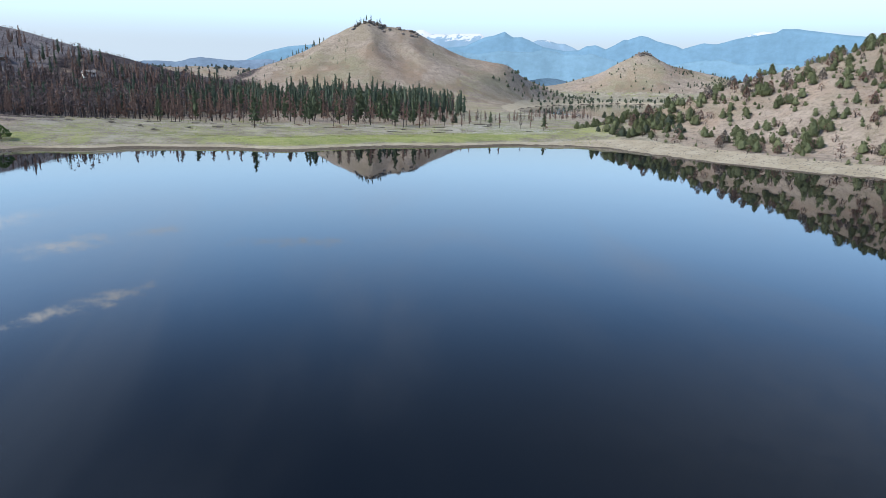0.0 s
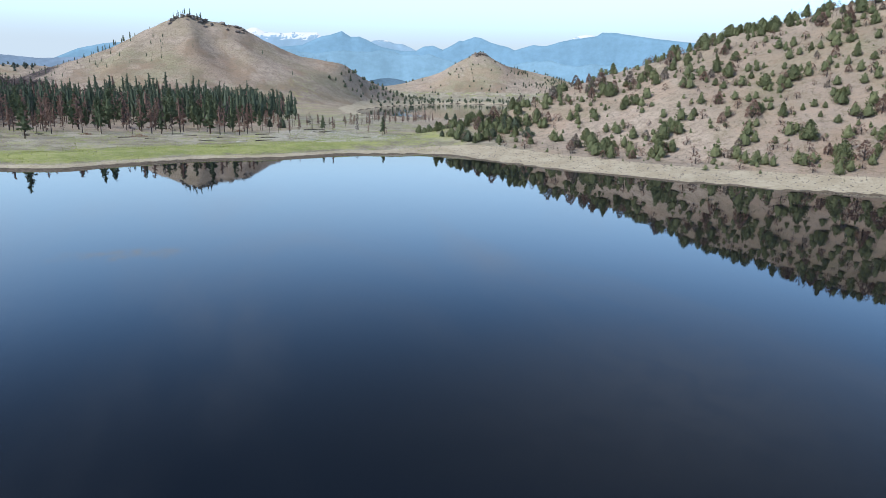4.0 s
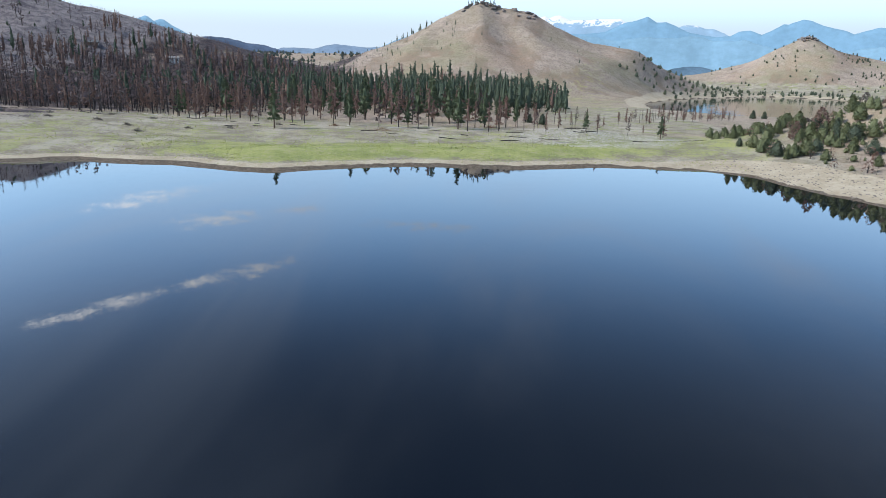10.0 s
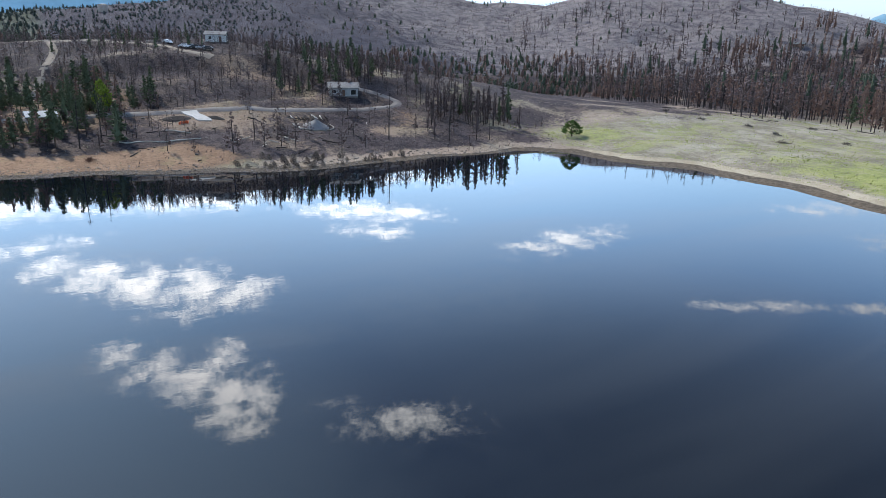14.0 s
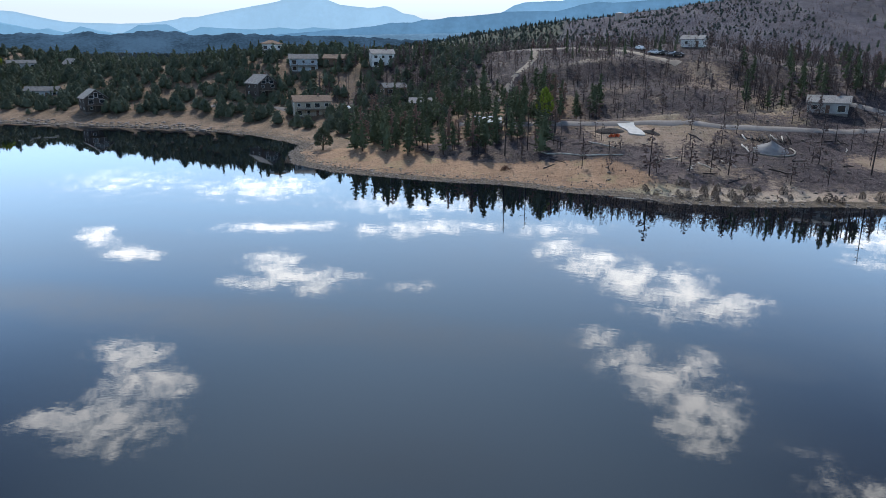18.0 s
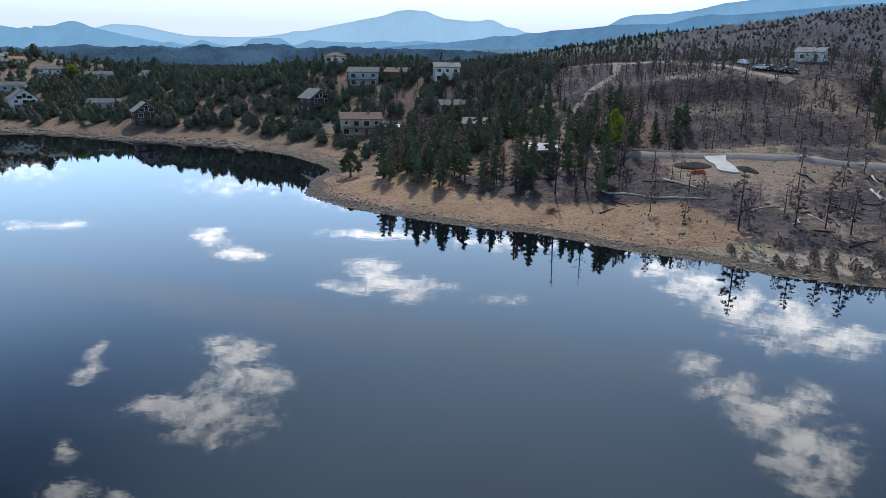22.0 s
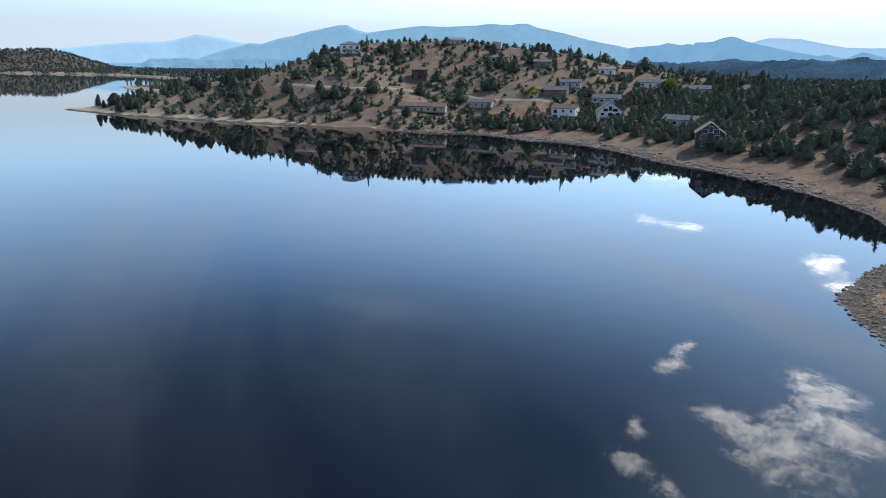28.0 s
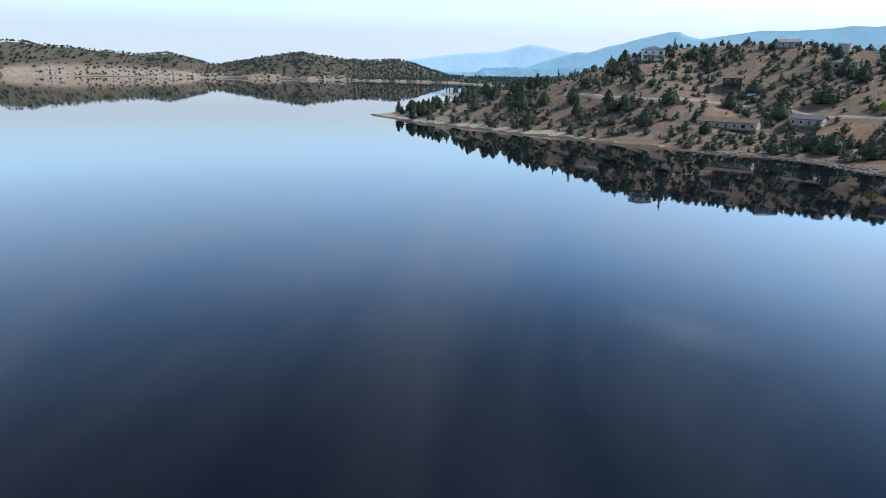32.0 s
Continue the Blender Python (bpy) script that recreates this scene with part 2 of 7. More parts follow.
def foliage(name, a, b, thin=.35):
    """Leaves: tones from clump to clump and from plant to plant, with some light passing through."""
    m, g, bsdf = material(name, .75, 0, .2)
    isl = g.nt.nodes.new("ShaderNodeNewGeometry").outputs["Random Per Island"]
    rnd = g.nt.nodes.new("ShaderNodeObjectInfo").outputs["Random"]
    c = g.mix(isl, rgb(*a), rgb(*b))
    c = g.mix(g.span(rnd, 0, 1, 0, .4, False), c, rgb(*[v * .6 for v in a]))
    g.put(bsdf.inputs["Base Color"], c)
    leaf = g.nt.nodes.new("ShaderNodeBsdfTranslucent")
    g.put(leaf.inputs["Color"], c)
    both = g.nt.nodes.new("ShaderNodeMixShader")
    both.inputs[0].default_value = thin
    g.nt.links.new(bsdf.outputs[0], both.inputs[1])
    g.nt.links.new(leaf.outputs[0], both.inputs[2])
    end = [n for n in g.nt.nodes if n.bl_idname == "ShaderNodeOutputMaterial"][0]
    g.nt.links.new(both.outputs[0], end.inputs[0])
    return m


M_PINE = foliage("pine_needles", (.070, .092, .052), (.128, .152, .084), .18)
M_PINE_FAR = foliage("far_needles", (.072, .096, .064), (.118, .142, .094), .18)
M_SCORCH = foliage("scorched_needles", (.180, .116, .094), (.290, .188, .150), .25)
M_SCORCH_DARK = foliage("burnt_twigs", (.108, .082, .080), (.175, .132, .126), .25)
M_JUNIPER = foliage("juniper_scales", (.108, .122, .060), (.172, .184, .092), .2)
M_JUNIPER_DARK = foliage("dark_juniper_scales", (.070, .088, .058), (.128, .144, .092), .16)
M_GREY = foliage("grey_brush", (.15, .125, .11), (.24, .20, .17), .25)
M_LIME = foliage("bright_leaves", (.16, .23, .03), (.28, .34, .06))
M_LEAF = foliage("broad_leaves", (.06, .11, .03), (.11, .17, .045))
M_GRASS = foliage("meadow_grass", (.24, .29, .07), (.36, .38, .12), .5)
M_SAGE = foliage("sage_tufts", (.30, .275, .20), (.42, .385, .28), .5)
M_BARK = grained("pine_bark", (.06, .042, .032), (.13, .085, .06), 2.0, .9, relief=.03)
# hazy_* leaves: grey-blue distance haze is mixed into the leaf colours
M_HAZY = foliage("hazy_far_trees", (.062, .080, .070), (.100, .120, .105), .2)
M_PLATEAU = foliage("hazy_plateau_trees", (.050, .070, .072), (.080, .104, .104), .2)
M_SLOPE_PINE = foliage("dark_slope_needles", (.050, .070, .056), (.082, .100, .082))
M_SAGEGREY = foliage("grey_sage", (.20, .185, .14), (.30, .275, .22), .4)
M_CHAR = grained("charred_bark", (.022, .019, .019), (.06, .05, .048), 2.0, .9, relief=.03)
M_ROCK = grained("shore_rock", (.115, .098, .088), (.27, .232, .205), 1.2, .9, relief=.05, vary=.45)
M_LOG = grained("bleached_log", (.42, .39, .35), (.62, .58, .52), 2.0, .8, relief=.02)


def water_material():
    m, g, bsdf = material("lake_water", .02, 0, .5)
    bsdf.inputs["IOR"].default_value = 1.333
    bsdf.inputs["Base Color"].default_value = (.0025, .0042, .007, 1)
    p = place_of(g)
    calm = g.span(g.noise(p, .012, 3.0, .6), .40, .62, .35, 1.0)
    ripple = g.noise(g.mapping(p, (1, .55, 1), radians(25)), .75, 3.0, .5)
    swell = g.noise(g.mapping(p, (1, .6, 1), radians(-15)), .16, 2.0, .5)
    far = g.nt.nodes.new("ShaderNodeSeparateXYZ")
    g.put(far.inputs[0], p)
    calm = g.math("MULTIPLY", calm, g.span(far.outputs[1], 430, 500, 1.0, 9.0))
    h = g.math("MULTIPLY", g.math("ADD", ripple, g.math("MULTIPLY", swell, 1.2)), calm)
    bump(g, bsdf, h, .04, .10)
    return m


M_WATER = water_material()


def ground_material():
    """Dry grass, sage flats, green meadow, ash, beach and far woods, each where its plan says."""
    m, g, bsdf = material("ground", .95, 0, .12)
    p = place_of(g)

    def zone(name):
        n = g.nt.nodes.new("ShaderNodeAttribute")
        n.attribute_name = name
        return n.outputs["Fac"]

    big = g.noise(p, .02, 5.0, .6)
    mid = g.noise(p, .11, 5.0, .65)
    fine = g.noise(p, .9, 4.0, .7)
    speck = g.noise(p, 3.2, 2.0, .6)
    mixed = g.math("ADD", g.math("MULTIPLY", mid, .55), g.math("MULTIPLY", fine, .45))

    def edge(z, lo=.35, hi=.65, ragged=.6):
        return g.span(g.math("ADD", z, g.math("MULTIPLY", g.math("SUBTRACT", mixed, .5), ragged)), lo, hi)

    dry = g.mix(g.span(mixed, .35, .65), rgb(.245, .195, .158), rgb(.40, .325, .265))
    dry = g.mix(g.math("MULTIPLY", g.span(big, .42, .62), .5), dry, rgb(.25, .21, .14))
    dry = g.mix(g.math("MULTIPLY", g.span(g.noise(p, .009, 6.0, .7), .50, .60), .45), dry, rgb(.205, .205, .11))
    dry = g.mix(g.math("MULTIPLY", g.span(g.noise(p, .013, 6.0, .72), .52, .62), .4), dry, rgb(.34, .235, .175))
    dry = g.mix(g.math("MULTIPLY", g.span(g.noise(g.mapping(p, (1, 1, 3)), .045, 6.0, .7), .5, .68), .4), dry, rgb(.18, .15, .11))
    dry = g.mix(g.math("MULTIPLY", g.span(speck, .58, .72), .6), dry, rgb(.12, .10, .065))
    blot = g.span(g.noise(p, .42, 5.0, .75), .5, .62)
    dry = g.mix(g.math("MULTIPLY", blot, .6), dry, rgb(.15, .125, .085))
    dry = g.mix(g.math("MULTIPLY", g.span(g.noise(p, 1.7, 3.0, .7), .60, .70), .7), dry, rgb(.42, .36, .28))
    brush = g.mix(g.span(mixed, .35, .62), rgb(.085, .066, .046), rgb(.24, .165, .115))
    c = g.mix(edge(zone("brush")), dry, brush)
    rust = g.mix(g.span(mixed, .35, .65), rgb(.195, .120, .076), rgb(.325, .212, .138))
    rust = g.mix(g.math("MULTIPLY", g.span(g.noise(p, .16, 5.0, .7), .52, .66), .35), rust, rgb(.22, .205, .10))
    rust = g.mix(g.math("MULTIPLY", g.span(g.noise(p, 1.3, 4.0, .75), .55, .66), .8), rust, rgb(.085, .062, .045))
    c = g.mix(edge(zone("rust")), c, rust)
    sage = g.mix(g.span(mixed, .38, .62), rgb(.180, .160, .115), rgb(.310, .272, .212))
    sage = g.mix(g.math("MULTIPLY", g.span(g.noise(p, .045, 6.0, .7), .50, .60), .6), sage, rgb(.40, .365, .30))
    sage = g.mix(g.math("MULTIPLY", g.span(g.noise(p, .10, 6.0, .72, .5), .52, .60), .65), sage, rgb(.225, .245, .085))
    sage = g.mix(g.math("MULTIPLY", g.span(g.noise(p, .55, 4.0, .75), .56, .66), .6), sage, rgb(.15, .135, .09))
    c = g.mix(edge(zone("meadow")), c, sage)
    green = g.mix(g.span(mixed, .36, .64), rgb(.180, .208, .070), rgb(.305, .315, .115))
    green = g.mix(g.math("MULTIPLY", g.span(g.noise(p, .22, 6.0, .75, .4), .5, .62), .7), green, rgb(.30, .275, .17))
    c = g.mix(edge(zone("green"), .3, .75, 2.4), c, green)
    pale = g.mix(g.span(fine, .4, .6), rgb(.28, .265, .22), rgb(.40, .375, .32))
    c = g.mix(edge(zone("pale"), .4, .6, 1.1), c, pale)
    ash = g.mix(g.span(mixed, .36, .64), rgb(.020, .016, .019), rgb(.080, .062, .066))
    ash = g.mix(g.math("MULTIPLY", g.span(g.noise(p, .07, 5.0, .7), .52, .60), .45), ash, rgb(.17, .130, .105))
    ash = g.mix(g.math("MULTIPLY", g.span(speck, .55, .68), .55), ash, rgb(.20, .17, .155))
    ash = g.mix(g.math("MULTIPLY", g.span(g.noise(p, .5, 5.0, .75), .5, .6), .75), ash, rgb(.016, .014, .016))
    c = g.mix(edge(zone("ash"), .3, .7, 2.4), c, ash)
    streaky = g.noise(g.mapping(p, (.35, 1.0, 1.0), radians(35)), .035, 6.0, .72, .6)
    # charred far slope, with blue-grey distance haze mixed into its colours
    hazy_char = g.mix(g.span(mixed, .36, .64), rgb(.034, .032, .044), rgb(.080, .073, .090))
    hazy_char = g.mix(g.math("MULTIPLY", g.span(streaky, .52, .64), .7), hazy_char, rgb(.104, .095, .100))
    hazy_char = g.mix(g.math("MULTIPLY", g.span(g.noise(p, .09, 5.0, .75), .52, .64), .6), hazy_char, rgb(.036, .033, .042))
    # paler ground northwards: stronger sun on that slope painted in, with haze tint
    sunlit_char = g.mix(g.span(mixed, .36, .64), rgb(.108, .094, .100), rgb(.235, .206, .198))
    hazy_char = g.mix(edge(zone("sunlit_char"), .3, .7, 1.2), hazy_char, sunlit_char)
    c = g.mix(edge(zone("hazy_char"), .35, .65, .8), c, hazy_char)
    wood = g.mix(g.span(mixed, .35, .65), rgb(.042, .056, .044), rgb(.080, .090, .066))
    c = g.mix(edge(zone("wood"), .35, .65, .7), c, wood)
    sand = g.mix(g.span(mixed, .35, .65), rgb(.31, .26, .185), rgb(.44, .38, .285))
    sand = g.mix(g.math("MULTIPLY", g.span(speck, .56, .7), .35), sand, rgb(.16, .135, .11))
    c = g.mix(edge(zone("sand"), .4, .6, .35), c, sand)
    wet = g.mix(g.span(fine, .4, .6), rgb(.075, .06, .045), rgb(.14, .11, .08))
    c = g.mix(edge(zone("wet"), .4, .6, .3), c, wet)
    g.put(bsdf.inputs["Base Color"], c)
    bump(g, bsdf, g.math("ADD", g.math("MULTIPLY", fine, .7), g.math("MULTIPLY", speck, .3)), 1.0, .7)
    return m


M_GROUND = ground_material()


def range_material(name, haze_tone, spread=.12, snow=0.0, fine=.02):
    """Land many kilometres off, its air haze painted in as blue emission: wooded slopes and clearings in close tones.
    """
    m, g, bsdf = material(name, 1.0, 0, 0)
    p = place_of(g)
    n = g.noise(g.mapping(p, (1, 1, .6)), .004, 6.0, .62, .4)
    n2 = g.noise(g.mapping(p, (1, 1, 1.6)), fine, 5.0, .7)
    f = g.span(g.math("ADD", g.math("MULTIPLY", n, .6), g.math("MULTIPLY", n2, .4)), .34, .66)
    c = g.mix(f, rgb(*[v * (1 - spread) for v in haze_tone]), rgb(*[v * (1 + spread) for v in haze_tone]))
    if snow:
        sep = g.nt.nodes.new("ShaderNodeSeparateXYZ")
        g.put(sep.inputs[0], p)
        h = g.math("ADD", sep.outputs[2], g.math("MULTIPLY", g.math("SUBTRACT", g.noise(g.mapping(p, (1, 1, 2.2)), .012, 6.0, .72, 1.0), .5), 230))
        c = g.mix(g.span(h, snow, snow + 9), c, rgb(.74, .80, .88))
    # haze: the surface emits most of its colour and reflects only a quarter
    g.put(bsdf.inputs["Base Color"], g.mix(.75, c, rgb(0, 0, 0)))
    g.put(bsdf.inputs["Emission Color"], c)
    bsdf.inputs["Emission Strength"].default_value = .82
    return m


# ---- the plan of the land ----
LAKE = ((420, -520), (300, -180), (215, 0), (160, 80), (132, 103), (108, 124), (91, 155), (77, 186), (68, 206), (58, 217), (42, 217),
        (28, 214), (4, 205), (-29, 202), (-52, 190), (-62, 181), (-74, 181), (-94, 189), (-121, 188), (-141, 177), (-160, 179),
        (-170, 168), (-168, 140), (-164, 120), (-159, 102), (-159, 87), (-164.5, 68), (-170.5, 48), (-174.5, 24), (-178.5, 7), (-183, -1), (-189, -9), (-196, -11.5),
        (-206, -15), (-222, -21), (-247, -48), (-258, -84), (-256, -130), (-256, -190), (-228, -240), (-196, -262), (-151, -301),
        (-112, -336), (-66, -382), (-36, -430), (-33, -446))
LAKE_SOUTH = ((-46, -452), (-120, -480), (-150, -560), (-60, -760), (-20, -930), (-190, -1010), (-150, -1300), (60, -1900),
              (400, -2010), (800, -1960), (1250, -1700), (1700, -1200), (1200, -500))
UPPER_LAKE = ((108, 560), (150, 490), (205, 500), (300, 600), (385, 700), (400, 800), (390, 930), (340, 985), (230, 870), (160, 770), (118, 660))


def lattice(ix, iy, seed):
    n = (ix * 374761393 + iy * 668265263 + seed * 982451653) & 0x7FFFFFFF
    n = ((n ^ (n >> 13)) * 1274126177) & 0x7FFFFFFF
    return ((n ^ (n >> 16)) & 0xFFFF) / 65535.0


def rough(x, y, size, seed=0):
    """Smooth random field, 0 to 1, with lumps of that size."""
    u, v = np.asarray(x) / size, np.asarray(y) / size
    i, j = np.floor(u).astype(np.int64), np.floor(v).astype(np.int64)
    a, b = u - i, v - j
    a, b = a * a * (3 - 2 * a), b * b * (3 - 2 * b)
    return ((lattice(i, j, seed) * (1 - a) + lattice(i + 1, j, seed) * a) * (1 - b)
            + (lattice(i, j + 1, seed) * (1 - a) + lattice(i + 1, j + 1, seed) * a) * b)


def layers(x, y, size, n=4, seed=0):
    total, w = 0.0, 1.0
    for k in range(n):
        total = total + w * (rough(x, y, size / 2 ** k, seed + k) - .5)
        w *= .5
    return total


def step(v, lo, hi):
    t = np.clip((v - lo) / (hi - lo), 0, 1)
    return t * t * (3 - 2 * t)


def in_ellipse(x, y, cx, cy, a, b, turn=0.0):
    c, s = math.cos(radians(turn)), math.sin(radians(turn))
    u, v = (x - cx) * c + (y - cy) * s, -(x - cx) * s + (y - cy) * c
    return 1 - step(np.hypot(u / a, v / b), .75, 1.25)


def shore(x, y, loop):
    """Metres to the loop's edge, negative inside it."""
    x, y = np.asarray(x, float), np.asarray(y, float)
    best = np.full(x.shape, 1e12)
    inside = np.zeros(x.shape, bool)
    for (ax, ay), (bx, by) in zip(loop, loop[1:] + loop[:1]):
        dx, dy = bx - ax, by - ay
        t = np.clip(((x - ax) * dx + (y - ay) * dy) / (dx * dx + dy * dy), 0, 1)
        best = np.minimum(best, (x - ax - t * dx) ** 2 + (y - ay - t * dy) ** 2)
        cross = (ay > y) != (by > y)
        inside ^= cross & (x < (bx - ax) * (y - ay) / (by - ay + 1e-9) + ax)
    d = np.sqrt(best)
    return np.where(inside, -d, d)


def to_shore(x, y):
    wob = layers(x, y, 26, 3, 5) * 5
    main = shore(x, y, LAKE + LAKE_SOUTH)
    return np.minimum(main, shore(x, y, UPPER_LAKE)) + wob * step(np.hypot(np.asarray(x) + 60, np.asarray(y) - 30), 60, 150)


# ridge lines: (x, y, height) ..., the distance at which the slope runs out, how hollow the slope is
RIDGES = []
RIDGES.append((((260, 215, 62), (240, 239, 56), (220, 256, 45), (205, 268, 34), (177, 271, 22), (150, 268, 12.5), (128, 262, 6.5), (112, 256, 1)), 140, 1.0))
RIDGES.append((((260, 215, 62), (307, 112, 64), (388, -61, 47.5), (484, -229, 43)), 144, 1.0))
RIDGES.append((((-200, 850, 28), (-150, 862, 46), (-96, 868, 76), (-61, 872, 99), (-48, 873, 104), (-27, 874, 97), (1, 874, 94), (36, 874, 76), (86, 870, 58), (124, 867, 53), (155, 863, 37), (200, 855, 8)), 215, 1.25))
RIDGES.append((((-27, 874, 95), (22, 800, 52), (48, 745, 16)), 75, 1.0))
RIDGES.append((((-96, 868, 74), (-118, 800, 44), (-130, 745, 14)), 75, 1.0))
RIDGES.append((((-48, 873, 102), (-42, 800, 60), (-38, 735, 18)), 60, 1.0))
RIDGES.append((((345, 1312, 24), (420, 1293, 48), (462, 1277, 66), (478, 1271, 84), (486, 1268, 84), (504, 1260, 66), (532, 1248, 58), (597, 1222, 45), (660, 1190, 20)), 150, 1.0))
RIDGES.append((((-770, -60, 30), (-765, 53, 55), (-757, 111, 62), (-755, 170, 71), (-760, 257, 80), (-772, 360, 87), (-783, 469, 92), (-745, 535, 89), (-706, 587, 87), (-675, 625, 99), (-562, 734, 105), (-500, 775, 84), (-455, 809, 61), (-411, 834, 40), (-330, 872, 10)), 360, 1.1))
RIDGES.append((((-600, -160, 2), (-430, -120, 12), (-360, -90, 25), (-340, -20, 23), (-326, 45, 27), (-308, 106, 28), (-272, 168, 12)), 190, 0.95))
RIDGES.append((((-75, -412, 3), (-139, -412, 19), (-207, -398, 37), (-232, -420, 42), (-280, -400, 44), (-334, -350, 36), (-385, -290, 22), (-430, -220, 16)), 132, 0.95))
RIDGES.append((((1276, -1780, 84), (1170, -1850, 73), (988, -1960, 55), (920, -2000, 62), (808, -2070, 28), (668, -2120, 55), (553, -2160, 74), (419, -2200, 50), (261, -2240, 57), (140, -2260, 10)), 190, 1.0))
RIDGES.append((((-800, 1700, 50), (-930, 2090, 62), (-800, 2160, 56), (-700, 2060, 52), (-540, 2090, 58), (-420, 2100, 50)), 420, 1.0))


def height(x, y, sd=None):
    """The land's height over the lake."""
    x, y = np.asarray(x, float), np.asarray(y, float)
    sd = to_shore(x, y) if sd is None else sd
    hill, crest = np.zeros(x.shape), np.zeros(x.shape)
    for pts, wide, hollow in RIDGES:
        top = np.zeros(x.shape)
        for (ax, ay, az), (bx, by, bz) in zip(pts, pts[1:]):
            dx, dy = bx - ax, by - ay
            t = np.clip(((x - ax) * dx + (y - ay) * dy) / (dx * dx + dy * dy), 0, 1)
            d = np.hypot(x - ax - t * dx, y - ay - t * dy)
            z = az + (bz - az) * t
            u = np.sqrt((d / wide) ** 2 + .0004) - .02
            crest = np.maximum(crest, 1 - d / wide)
            top = np.maximum(top, z * np.clip(1 - u, 0, 1) ** hollow)
        hill = np.maximum(hill, top)
    hill = hill * (1 - step(y - 260 - .2 * (x - 112), 2, 38) * step(x, 20, 50) * (1 - step(y, 520, 620)))
    north = step(y, 150, 240) * step(y + x * .3, 120, 210)
    plain = 1.0 + 2.2 * step(sd, 15, 130) + (1 - north) * 4 * step(sd, 30, 260) * step(-x, 150, 330) + 6 * step(np.hypot(x, y), 700, 1600)
    bank = np.clip(sd, 0, 26) * .11
    land = np.maximum(bank, 0) * (1 - step(sd, 12, 60)) + plain * step(sd, 4, 60)
    bay, cove = step(y, -110, -20), step(y, -290, -220)
    foot = np.where(x > 0, 4, (2 + 8 * (1 - step(y, 40, 80))) * bay + (4 * cove - 2) * (1 - bay))
    brow = np.where(x > 0, 76, 88 * bay + (62 + 20 * cove) * (1 - bay))
    land = land + hill * step(sd, foot, brow) - 4.8 * in_ellipse(x, y, -248, 82, 24, 52)
    bumpy = layers(x, y, 40, 4, 11) * (1.0 + hill * .045) * step(sd, 6, 40) * (1 - .75 * north * (hill < 4))
    gully = np.abs(layers(x, y, 120, 3, 31)) * hill * .8 * step(sd, 20, 90) * np.clip(1 - crest, 0, .8)
    z = land + bumpy - gully
    return np.where(sd > 0, np.maximum(z, .02 * np.minimum(sd, 3) + .03), np.maximum(sd * .12, -6.0))


GX, GY, GSTEP = -470.0, -520.0, 2.0
_gx, _gy = np.meshgrid(np.arange(400) * GSTEP + GX, np.arange(480) * GSTEP + GY, indexing="ij")
_grid = height(_gx, _gy)


def spot(x, y):
    """The land's height at one place."""
    u, v = (x - GX) / GSTEP, (y - GY) / GSTEP
    i, j = int(u), int(v)
    if 0 <= i < 399 and 0 <= j < 479:
        a, b = u - i, v - j
        return float((_grid[i, j] * (1 - a) + _grid[i + 1, j] * a) * (1 - b) + (_grid[i, j + 1] * (1 - a) + _grid[i + 1, j + 1] * a) * b)
    return float(height(np.array([x]), np.array([y]))[0])


